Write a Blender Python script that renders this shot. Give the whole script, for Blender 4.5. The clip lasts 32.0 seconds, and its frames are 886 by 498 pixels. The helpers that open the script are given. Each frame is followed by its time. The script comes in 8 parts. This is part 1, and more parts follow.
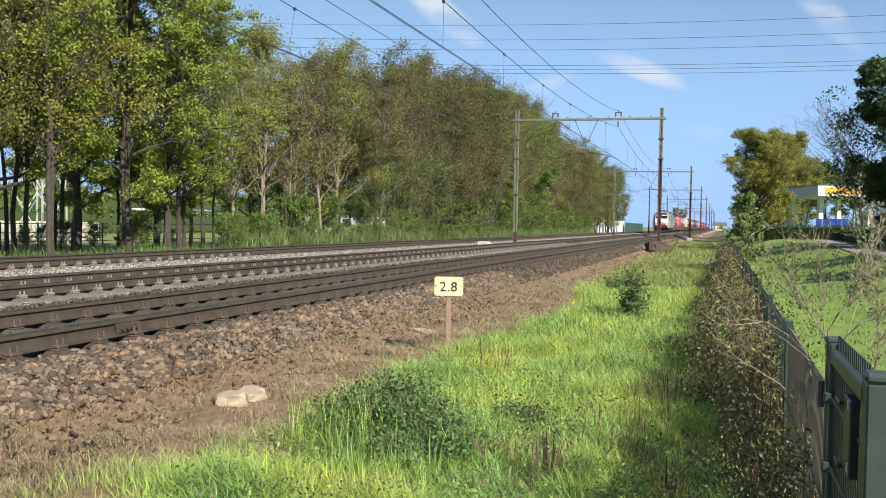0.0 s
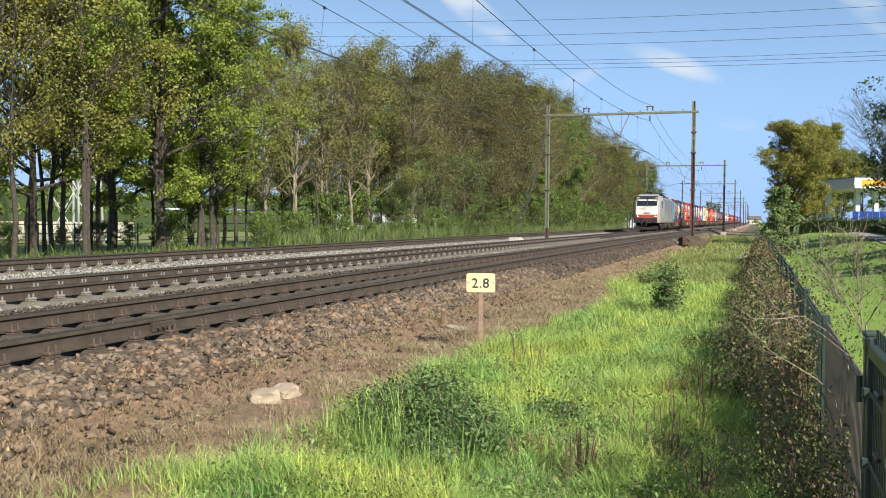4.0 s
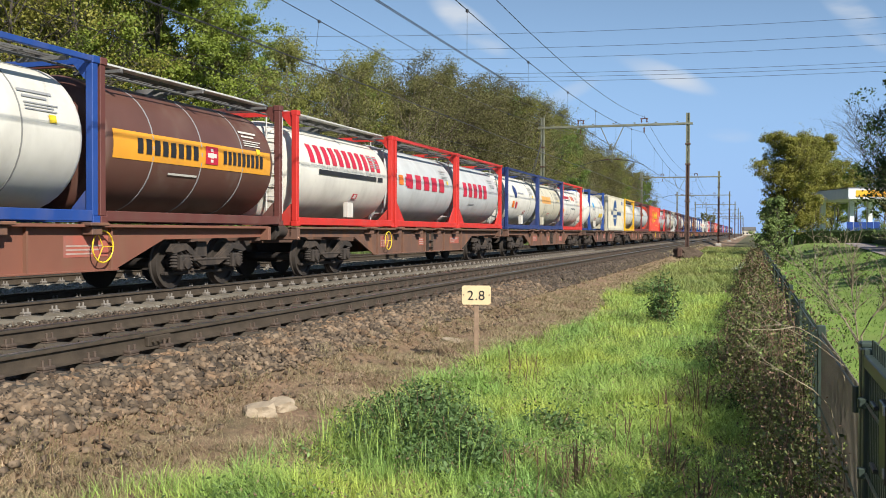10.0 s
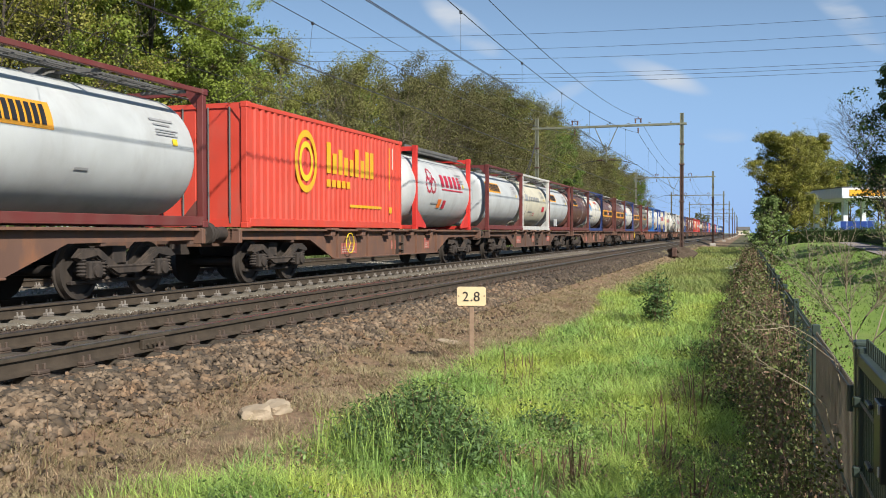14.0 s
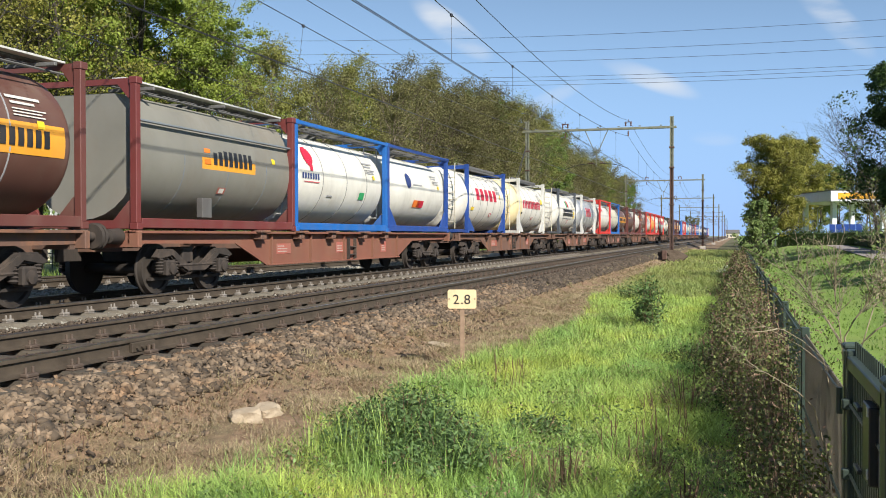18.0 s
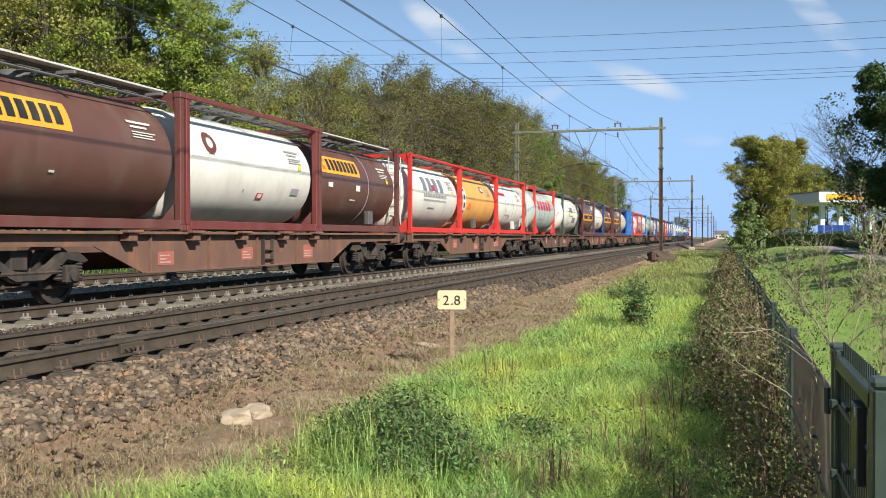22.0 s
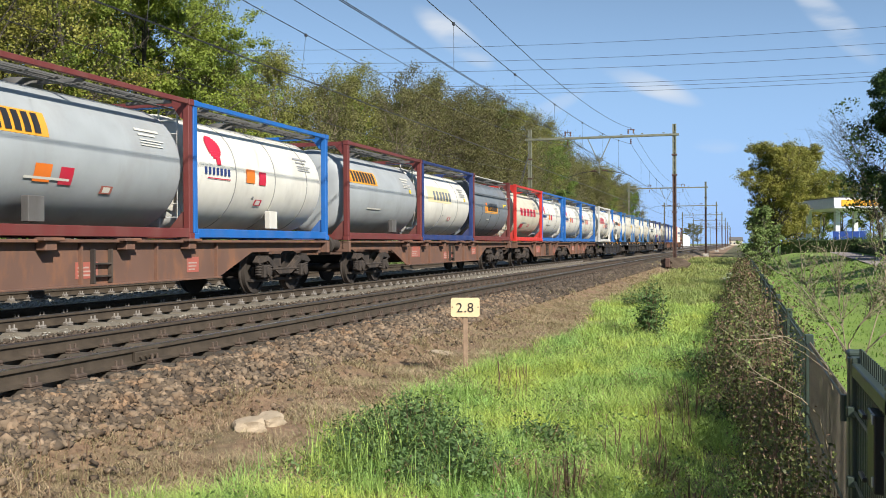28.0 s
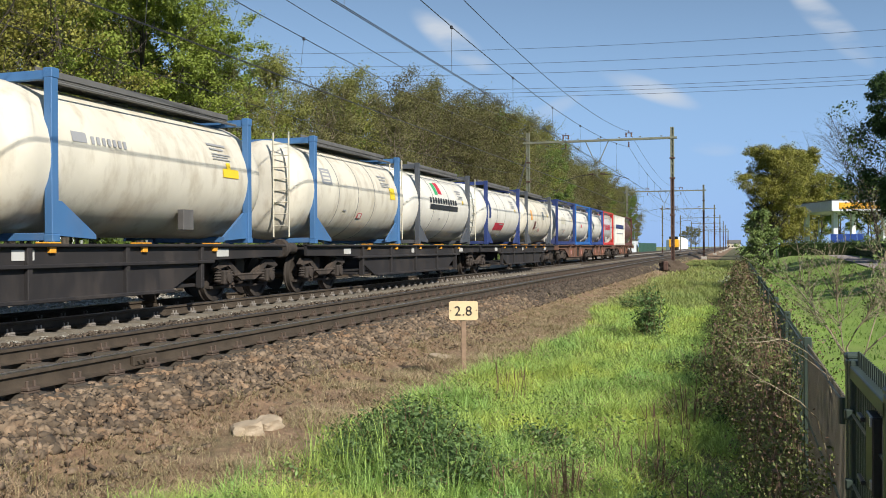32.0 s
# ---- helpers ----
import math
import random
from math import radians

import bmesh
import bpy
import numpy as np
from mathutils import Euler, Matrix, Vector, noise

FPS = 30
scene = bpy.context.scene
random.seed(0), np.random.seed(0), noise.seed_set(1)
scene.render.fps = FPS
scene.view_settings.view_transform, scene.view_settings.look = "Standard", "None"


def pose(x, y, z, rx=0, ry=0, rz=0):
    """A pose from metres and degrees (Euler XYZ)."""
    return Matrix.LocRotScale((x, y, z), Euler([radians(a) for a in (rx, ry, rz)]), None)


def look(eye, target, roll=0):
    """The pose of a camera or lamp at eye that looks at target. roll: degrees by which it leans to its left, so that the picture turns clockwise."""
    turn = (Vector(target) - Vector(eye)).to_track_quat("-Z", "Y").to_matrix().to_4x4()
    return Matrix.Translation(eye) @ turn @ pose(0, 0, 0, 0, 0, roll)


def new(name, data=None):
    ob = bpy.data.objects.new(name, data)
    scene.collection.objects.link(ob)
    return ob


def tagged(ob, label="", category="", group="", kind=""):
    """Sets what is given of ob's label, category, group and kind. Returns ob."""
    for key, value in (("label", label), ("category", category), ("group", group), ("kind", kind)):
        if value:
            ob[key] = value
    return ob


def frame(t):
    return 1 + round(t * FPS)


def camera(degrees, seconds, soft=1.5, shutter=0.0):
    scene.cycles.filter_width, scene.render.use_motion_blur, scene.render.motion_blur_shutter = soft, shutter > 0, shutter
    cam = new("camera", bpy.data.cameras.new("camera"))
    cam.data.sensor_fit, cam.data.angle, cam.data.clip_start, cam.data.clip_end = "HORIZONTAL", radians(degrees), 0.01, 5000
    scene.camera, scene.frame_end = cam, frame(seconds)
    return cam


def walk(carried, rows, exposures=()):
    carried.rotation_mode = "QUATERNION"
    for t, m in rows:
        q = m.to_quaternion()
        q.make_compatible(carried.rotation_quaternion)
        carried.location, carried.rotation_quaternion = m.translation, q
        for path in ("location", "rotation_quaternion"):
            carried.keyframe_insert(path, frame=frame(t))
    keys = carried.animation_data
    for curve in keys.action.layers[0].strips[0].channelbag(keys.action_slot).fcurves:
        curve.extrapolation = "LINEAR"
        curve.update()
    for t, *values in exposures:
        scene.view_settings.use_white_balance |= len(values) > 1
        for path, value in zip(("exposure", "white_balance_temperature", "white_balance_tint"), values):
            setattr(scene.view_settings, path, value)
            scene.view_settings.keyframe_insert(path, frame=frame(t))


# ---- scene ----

# ---- camera: a hand-held view over the railway, eye 1.05 m above the rail heads; +y runs along the tracks ----
EYE = (0.0, 0.0, 1.05)
cam = camera(50.05, 32.0, soft=0.95)
# seconds, tilt, lean, turn in degrees
TURNS = [
    (0, -1.57, 1.03, 16.38), (0.5, -1.52, 1.03, 16.55), (1, -1.54, 0.91, 16.69), (1.5, -1.48, 0.85, 16.75), (2, -1.50, 0.81, 16.79), (2.5, -1.63,
    0.81, 16.80), (3, -1.73, 0.72, 17.19), (3.5, -1.82, 0.56, 17.87), (5.5, -1.64, 0.38, 18.63), (6, -1.51, 0.33, 18.72), (6.5, -1.38, 0.26, 18.69),
    (7, -1.26, 0.25, 18.62), (7.5, -1.20, 0.31, 18.47), (8, -1.19, 0.33, 18.32), (8.5, -1.19, 0.28, 18.31), (9, -1.14, 0.22, 18.27), (9.5, -1.07,
    0.23, 18.15), (10, -1.04, 0.19, 18.01), (10.5, -1.10, 0.03, 17.88), (11, -1.11, -0.08, 17.88), (11.5, -1.10, -0.06, 17.71), (12, -1.17, 0.10,
    17.61), (12.5, -1.01, 0.08, 17.58), (13, -0.79, 0.03, 17.70), (13.5, -0.90, 0.01, 17.79), (14, -0.96, -0.11, 17.70), (14.5, -0.93, -0.05, 17.67),
    (16.5, -1.00, -0.10, 17.26), (17, -0.82, -0.01, 16.95), (17.5, -0.77, 0.02, 16.94), (18, -0.79, -0.09, 17.13), (18.5, -0.82, -0.19, 17.29), (19,
    -0.80, -0.23, 17.34), (19.5, -0.78, -0.26, 17.20), (20, -0.64, -0.22, 16.99), (20.5, -0.58, -0.19, 16.88), (21, -0.62, -0.10, 16.76), (21.5,
    -0.69, 0.01, 16.52), (22, -0.74, -0.09, 16.52), (22.5, -0.81, -0.20, 16.67), (23, -0.70, -0.22, 16.72), (23.5, -0.77, -0.22, 16.68), (24, -0.86,
    -0.23, 16.57), (24.5, -0.84, -0.24, 16.50), (25, -0.83, -0.25, 16.64), (25.5, -0.91, -0.23, 16.66), (27.5, -0.30, -0.23, 17.07), (28, -0.29,
    -0.27, 17.31), (28.5, -0.26, -0.34, 17.55), (29, -0.17, -0.31, 17.50), (29.5, -0.12, -0.30, 17.32), (30, -0.09, -0.26, 17.28), (30.5, -0.07,
    -0.30, 17.26), (31, -0.12, -0.34, 17.24), (31.5, -0.12, -0.31, 17.27), (32, -0.09, -0.35, 17.20)]
walk(cam, [(t, pose(*EYE, 90 + tilt, 0, turn) @ pose(0, 0, 0, 0, 0, lean)) for t, tilt, lean, turn in TURNS],
     exposures=[(0, 0.36), (6, 0.36), (8, 0.26), (9.5, 0.18), (11, 0.08), (13, 0.0), (14, 0.1), (16.5, 0.16), (18, 0.28), (19, 0.14), (20, 0.2), (22, 0.3), (27, 0.26), (30, 0.24), (32, 0.06)])

# ---- world and sun ----
SUN_EL, SUN_AZ = radians(36), radians(128)      # from behind the eye, to its right
world = bpy.data.worlds.new("sky")
scene.world = world
world.use_nodes = True


def build_world():
    nt = world.node_tree
    nt.nodes.clear()
    add = nt.nodes.new
    sky = add("ShaderNodeTexSky")
    sky.sky_type, sky.sun_disc = "NISHITA", False
    sky.sun_elevation, sky.sun_rotation = SUN_EL, SUN_AZ
    sky.air_density, sky.dust_density, sky.ozone_density = 1.0, 0.1, 2.0
    bg, out = add("ShaderNodeBackground"), add("ShaderNodeOutputWorld")
    bg.inputs["Strength"].default_value = SKY
    # thin cirrus: a few soft streaks over the blue
    co = add("ShaderNodeTexCoord")
    mp = add("ShaderNodeMapping")
    mp.inputs["Rotation"].default_value = (0.35, 0.5, 0.2)
    mp.inputs["Scale"].default_value = (5.0, 16.0, 22.0)
    no = add("ShaderNodeTexNoise")
    no.inputs["Scale"].default_value, no.inputs["Detail"].default_value = 1.0, 7.0
    nt.links.new(co.outputs["Generated"], mp.inputs["Vector"])
    nt.links.new(mp.outputs["Vector"], no.inputs["Vector"])
    ramp = add("ShaderNodeMapRange")
    ramp.inputs["From Min"].default_value, ramp.inputs["From Max"].default_value = 0.33, 0.72
    nt.links.new(no.outputs["Fac"], ramp.inputs["Value"])
    total = None
    for azim, elev, length, width, slant, strength in WISPS:
        d = Vector((math.sin(radians(azim)) * math.cos(radians(elev)), math.cos(radians(azim)) * math.cos(radians(elev)), math.sin(radians(elev))))
        side = Vector((d.y, -d.x, 0)).normalized()
        up = side.cross(d)
        a = math.cos(radians(slant)) * side + math.sin(radians(slant)) * up
        b = -math.sin(radians(slant)) * side + math.cos(radians(slant)) * up
        parts = []
        for axis, size in ((a, length), (b, width)):
            sub = add("ShaderNodeVectorMath")
            sub.operation = "SUBTRACT"
            sub.inputs[1].default_value = d
            nt.links.new(co.outputs["Generated"], sub.inputs[0])
            dot = add("ShaderNodeVectorMath")
            dot.operation = "DOT_PRODUCT"
            dot.inputs[1].default_value = axis / radians(size)
            nt.links.new(sub.outputs["Vector"], dot.inputs[0])
            sq = add("ShaderNodeMath")
            sq.operation = "POWER"
            sq.inputs[1].default_value = 2.0
            ab = add("ShaderNodeMath")
            ab.operation = "ABSOLUTE"
            nt.links.new(dot.outputs["Value"], ab.inputs[0])
            nt.links.new(ab.outputs["Value"], sq.inputs[0])
            parts.append(sq)
        sm = add("ShaderNodeMath")
        nt.links.new(parts[0].outputs["Value"], sm.inputs[0])
        nt.links.new(parts[1].outputs["Value"], sm.inputs[1])
        ex = add("ShaderNodeMapRange")
        ex.interpolation_type = "SMOOTHSTEP"
        ex.inputs["From Min"].default_value, ex.inputs["From Max"].default_value = 0.0, 1.0
        ex.inputs["To Min"].default_value, ex.inputs["To Max"].default_value = strength, 0.0
        nt.links.new(sm.outputs["Value"], ex.inputs["Value"])
        if total is None:
            total = ex
        else:
            ad = add("ShaderNodeMath")
            nt.links.new(total.outputs[0], ad.inputs[0])
            nt.links.new(ex.outputs[0], ad.inputs[1])
            total = ad
    mul = add("ShaderNodeMath")
    mul.operation = "MULTIPLY"
    nt.links.new(total.outputs[0], mul.inputs[0])
    nt.links.new(ramp.outputs[0], mul.inputs[1])
    mix = add("ShaderNodeMix")
    mix.data_type = "RGBA"
    mix.inputs["B"].default_value = (6.5, 7.0, 7.7, 1)
    nt.links.new(mul.outputs[0], mix.inputs["Factor"])
    # pale blue haze towards the horizon
    sep = add("ShaderNodeSeparateXYZ")
    nt.links.new(co.outputs["Generated"], sep.inputs[0])
    low = add("ShaderNodeMapRange")
    low.interpolation_type = "SMOOTHSTEP"
    low.inputs["From Min"].default_value, low.inputs["From Max"].default_value = -0.02, 0.32
    low.inputs["To Min"].default_value, low.inputs["To Max"].default_value = 0.9, 0.0
    nt.links.new(sep.outputs["Z"], low.inputs["Value"])
    haze = add("ShaderNodeMix")
    haze.data_type = "RGBA"
    haze.inputs["B"].default_value = (2.68, 4.9, 9.3, 1)
    nt.links.new(low.outputs[0], haze.inputs["Factor"])
    nt.links.new(sky.outputs["Color"], haze.inputs["A"])
    nt.links.new(haze.outputs["Result"], mix.inputs["A"])
    nt.links.new(mix.outputs["Result"], bg.inputs["Color"])
    nt.links.new(bg.outputs["Background"], out.inputs["Surface"])


SKY = 0.094
# azimuth from the track's direction, elevation, half length, half width, slant: degrees; strength
WISPS = [(-16.6, 12.3, 3.2, 1.0, -36, 1.5), (-4.9, 9.2, 3.4, 0.75, -22, 1.0), (5.0, 12.2, 3.6, 0.9, -48, 1.7), (-1.2, 5.6, 1.6, 0.5, -5, 0.5), (-11, 8.0, 3.0, 0.6, 25, 0.35)]
build_world()
sun = new("sun", bpy.data.lights.new("sun", "SUN"))
sun.data.energy, sun.data.angle, sun.data.color = 6.1, radians(0.53), (1.0, 0.95, 0.88)
SUN_DIR = Vector((math.sin(SUN_AZ) * math.cos(SUN_EL), math.cos(SUN_AZ) * math.cos(SUN_EL), math.sin(SUN_EL)))
sun.matrix_world = look(SUN_DIR * 100, (0, 0, 0))

# ---- materials ----
def mat(name, c1, c2=None, scale=3.0, rough=0.6, metal=0.0, bump=0.0, bscale=30.0, dirt=None, dscale=1.2, damount=0.5,
        streak=1.0, rand=0.0, spec=0.5, coat=0.0, world_space=False, trans=0.0, detail=6.0, island=0.0):
    """A surface that varies between c1 and c2, with dirt over it in patches or streaks, and fine relief."""
    m = bpy.data.materials.new(name)
    m.use_nodes = True
    nt = m.node_tree
    bs = nt.nodes["Principled BSDF"]
    add, link = nt.nodes.new, nt.links.new
    co = add("ShaderNodeTexCoord")
    if world_space:
        co = add("ShaderNodeNewGeometry")
        vec = co.outputs["Position"]
    else:
        vec = co.outputs["Object"]
    c2 = c2 or tuple(c * 0.8 for c in c1)
    n1 = add("ShaderNodeTexNoise")
    n1.inputs["Scale"].default_value, n1.inputs["Detail"].default_value = scale, detail
    link(vec, n1.inputs["Vector"])
    r1 = add("ShaderNodeMapRange")
    r1.inputs["From Min"].default_value, r1.inputs["From Max"].default_value = 0.32, 0.68
    link(n1.outputs["Fac"], r1.inputs["Value"])
    mx = add("ShaderNodeMix")
    mx.data_type = "RGBA"
    mx.inputs["A"].default_value, mx.inputs["B"].default_value = (*c1, 1), (*c2, 1)
    link(r1.outputs[0], mx.inputs["Factor"])
    col = mx.outputs["Result"]
    rgh = None
    if dirt:
        mp = add("ShaderNodeMapping")
        mp.inputs["Scale"].default_value = (1, 1, 1 / streak)
        link(vec, mp.inputs["Vector"])
        n2 = add("ShaderNodeTexNoise")
        n2.inputs["Scale"].default_value, n2.inputs["Detail"].default_value = dscale, 9.0
        n2.inputs["Roughness"].default_value = 0.62
        link(mp.outputs["Vector"], n2.inputs["Vector"])
        r2 = add("ShaderNodeMapRange")
        r2.inputs["From Min"].default_value, r2.inputs["From Max"].default_value = 0.48, 0.78
        r2.inputs["To Max"].default_value = damount
        link(n2.outputs["Fac"], r2.inputs["Value"])
        m2 = add("ShaderNodeMix")
        m2.data_type = "RGBA"
        m2.inputs["B"].default_value = (*dirt, 1)
        link(r2.outputs[0], m2.inputs["Factor"])
        link(col, m2.inputs["A"])
        col = m2.outputs["Result"]
        rgh = r2
    if rand or island:
        if rand:
            oi = add("ShaderNodeObjectInfo")
            src = oi.outputs["Random"]
        else:
            oi = add("ShaderNodeNewGeometry")
            src = oi.outputs["Random Per Island"]
        amount = rand or island
        mr = add("ShaderNodeMapRange")
        mr.inputs["To Min"].default_value, mr.inputs["To Max"].default_value = 1 - amount, 1 + amount
        link(src, mr.inputs["Value"])
        hs = add("ShaderNodeHueSaturation")
        link(mr.outputs[0], hs.inputs["Value"])
        link(col, hs.inputs["Color"])
        col = hs.outputs["Color"]
    link(col, bs.inputs["Base Color"])
    bs.inputs["Roughness"].default_value, bs.inputs["Metallic"].default_value = rough, metal
    bs.inputs["Specular IOR Level"].default_value = spec
    bs.inputs["Coat Weight"].default_value = coat
    if rgh:
        rr = add("ShaderNodeMapRange")
        rr.inputs["From Max"].default_value = max(damount, 0.01)
        rr.inputs["To Min"].default_value, rr.inputs["To Max"].default_value = rough, min(1.0, rough + 0.3)
        link(rgh.outputs[0], rr.inputs["Value"])
        link(rr.outputs[0], bs.inputs["Roughness"])
    if bump:
        n3 = add("ShaderNodeTexNoise")
        n3.inputs["Scale"].default_value, n3.inputs["Detail"].default_value = bscale, 5.0
        link(vec, n3.inputs["Vector"])
        bp = add("ShaderNodeBump")
        bp.inputs["Strength"].default_value, bp.inputs["Distance"].default_value = min(1.0, bump), 0.02
        link(n3.outputs["Fac"], bp.inputs["Height"])
        link(bp.outputs["Normal"], bs.inputs["Normal"])
    if trans:
        tr = add("ShaderNodeBsdfTranslucent")
        link(col, tr.inputs["Color"])
        ms = add("ShaderNodeMixShader")
        ms.inputs["Fac"].default_value = trans
        link(bs.outputs["BSDF"], ms.inputs[1])
        link(tr.outputs["BSDF"], ms.inputs[2])
        link(ms.outputs["Shader"], nt.nodes["Material Output"].inputs["Surface"])
    return m


def glow(name, colour, power):
    m = mat(name, colour, colour, rough=0.2)
    bs = m.node_tree.nodes["Principled BSDF"]
    bs.inputs["Emission Color"].default_value, bs.inputs["Emission Strength"].default_value = (*colour, 1), power
    return m


# ---- geometry: plain vertex lists, one mesh a part ----
class Geo:
    def __init__(self):
        self.v, self.f = [], []

    def add(self, verts, faces):
        o = len(self.v)
        self.v += [tuple(p) for p in verts]
        self.f += [tuple(i + o for i in q) for q in faces]
        return self

    def box(self, x0, x1, y0, y1, z0, z1, c=0.0):
        """A box; c chamfers its edges."""
        if c <= 0:
            v = [(x, y, z) for x in (x0, x1) for y in (y0, y1) for z in (z0, z1)]
            return self.add(v, [(0, 1, 3, 2), (4, 6, 7, 5), (0, 4, 5, 1), (2, 3, 7, 6), (0, 2, 6, 4), (1, 5, 7, 3)])
        X, Y, Z = (x0, x1), (y0, y1), (z0, z1)
        v, idx = [], {}
        for i in (0, 1):
            for j in (0, 1):
                for k in (0, 1):
                    sx, sy, sz = (1, -1)[i], (1, -1)[j], (1, -1)[k]
                    for a in range(3):
                        idx[i, j, k, a] = len(v)
                        v.append((X[i] + (0 if a == 0 else sx * c), Y[j] + (0 if a == 1 else sy * c), Z[k] + (0 if a == 2 else sz * c)))
        f = []
        for i in (0, 1):
            q = [idx[i, j, k, 0] for j, k in ((0, 0), (1, 0), (1, 1), (0, 1))]
            f.append(q if i else q[::-1])
            q = [idx[j, i, k, 1] for j, k in ((0, 0), (0, 1), (1, 1), (1, 0))]
            f.append(q if i else q[::-1])
            q = [idx[j, k, i, 2] for j, k in ((0, 0), (1, 0), (1, 1), (0, 1))]
            f.append(q if i else q[::-1])
        for i in (0, 1):
            for j in (0, 1):
                f.append((idx[i, j, 0, 0], idx[i, j, 1, 0], idx[i, j, 1, 1], idx[i, j, 0, 1]))
                f.append((idx[i, 0, j, 0], idx[i, 1, j, 0], idx[i, 1, j, 2], idx[i, 0, j, 2]))
                f.append((idx[0, i, j, 1], idx[1, i, j, 1], idx[1, i, j, 2], idx[0, i, j, 2]))
                for k in (0, 1):
                    f.append((idx[i, j, k, 0], idx[i, j, k, 1], idx[i, j, k, 2]))
        return self.add(v, f)

    def prism(self, poly, axis, a, b):
        """A closed profile drawn along an axis from a to b: (y, z) for x, (x, z) for y, (x, y) for z."""
        n = len(poly)
        put = {"x": lambda p, s: (s, p[0], p[1]), "y": lambda p, s: (p[0], s, p[1]), "z": lambda p, s: (p[0], p[1], s)}[axis]
        v = [put(p, a) for p in poly] + [put(p, b) for p in poly]
        f = [tuple(range(n)), tuple(range(2 * n - 1, n - 1, -1))] + [(i, i + n, (i + 1) % n + n, (i + 1) % n) for i in range(n)]
        return self.add(v, f)

    def tube(self, pts, r, n=8, r1=None, caps=True):
        """A round bar along points; r1: its radius at the end."""
        pts = [Vector(p) for p in pts]
        r1 = r if r1 is None else r1
        v, f = [], []
        for i, p in enumerate(pts):
            d = (pts[min(i + 1, len(pts) - 1)] - pts[max(i - 1, 0)]).normalized()
            a = d.cross(Vector((0, 0, 1)) if abs(d.z) < 0.9 else Vector((1, 0, 0))).normalized()
            b = d.cross(a)
            rr = r + (r1 - r) * i / max(1, len(pts) - 1)
            v += [p + (a * math.cos(2 * math.pi * k / n) + b * math.sin(2 * math.pi * k / n)) * rr for k in range(n)]
        for i in range(len(pts) - 1):
            for k in range(n):
                f.append((i * n + k, i * n + (k + 1) % n, (i + 1) * n + (k + 1) % n, (i + 1) * n + k))
        if caps:
            f.append(tuple(range(n - 1, -1, -1)))
            f.append(tuple((len(pts) - 1) * n + k for k in range(n)))
        return self.add(v, f)

    def lathe(self, prof, axis="y", cx=0.0, cz=0.0, n=32):
        """(s, r) turned about an axis: y through (cx, cz), x through (y=cx, z=cz) or z through (x=cx, y=cz)."""
        v, f = [], []
        for s, r in prof:
            for k in range(n):
                a = 2 * math.pi * k / n
                c, d = r * math.cos(a), r * math.sin(a)
                v.append({"y": (cx + c, s, cz + d), "x": (s, cx + c, cz + d), "z": (cx + c, cz + d, s)}[axis])
        for i in range(len(prof) - 1):
            for k in range(n):
                f.append((i * n + k, (i + 1) * n + k, (i + 1) * n + (k + 1) % n, i * n + (k + 1) % n))
        f.append(tuple(range(n)))
        f.append(tuple((len(prof) - 1) * n + k for k in range(n - 1, -1, -1)))
        return self.add(v, f)

    def mesh(self, name, material, smooth=True, angle=35):
        me = bpy.data.meshes.new(name)
        me.from_pydata(self.v, [], self.f)
        if material:
            me.materials.append(material)
        if smooth:
            me.polygons.foreach_set("use_smooth", [True] * len(me.polygons))
            me.set_sharp_from_angle(angle=radians(angle))
        me.update()
        return me


def part(name, geo, material, parent, label="", smooth=True, angle=35, at=None):
    """Links a Geo (or a ready mesh) as one mesh object under a thing or part."""
    me = geo.mesh(name, material, smooth, angle) if isinstance(geo, Geo) else geo
    ob = new(name, me)
    ob.parent = parent
    if at:
        ob.location = at
    if label:
        ob["label"] = label
    return ob


def thing(name, label, category, group="", kind="", at=(0, 0, 0)):
    ob = new(name)
    ob.empty_display_size = 0.2
    ob.location = at
    return tagged(ob, label, category, group, kind)


def raw_mesh(name, verts, faces, material, smooth=False):
    """A mesh from numpy arrays: faces all of one size."""
    me = bpy.data.meshes.new(name)
    nv, nf, k = len(verts), len(faces), faces.shape[1]
    me.vertices.add(nv)
    me.vertices.foreach_set("co", np.asarray(verts, dtype=np.float32).ravel())
    me.loops.add(nf * k)
    me.loops.foreach_set("vertex_index", np.asarray(faces, dtype=np.int32).ravel())
    me.polygons.add(nf)
    me.polygons.foreach_set("loop_start", np.arange(0, nf * k, k, dtype=np.int32))
    if smooth:
        me.polygons.foreach_set("use_smooth", np.ones(nf, dtype=bool))
    if material:
        me.materials.append(material)
    me.update(calc_edges=True)
    return me


RNG = np.random.default_rng(7)

# ---- ground: cross-section of the line, x across (tracks to the left), one sheet to the horizon ----
M_SOIL = mat("trodden_soil", (0.155, 0.093, 0.054), (0.320, 0.210, 0.124), scale=13, rough=0.95, bump=1.0, bscale=70, dirt=(0.105, 0.105, 0.045), dscale=1.5, damount=0.95, world_space=True)
M_TURF = mat("turf", (0.13, 0.17, 0.04), (0.20, 0.23, 0.07), scale=0.8, rough=0.95, bump=0.9, bscale=40, dirt=(0.26, 0.21, 0.11), dscale=0.5, damount=0.6, world_space=True)
M_VERGE = mat("verge_soil", (0.075, 0.075, 0.03), (0.12, 0.115, 0.045), scale=2.5, rough=0.95, bump=0.9, bscale=40, dirt=(0.13, 0.095, 0.05), dscale=1.2, damount=0.7, world_space=True)
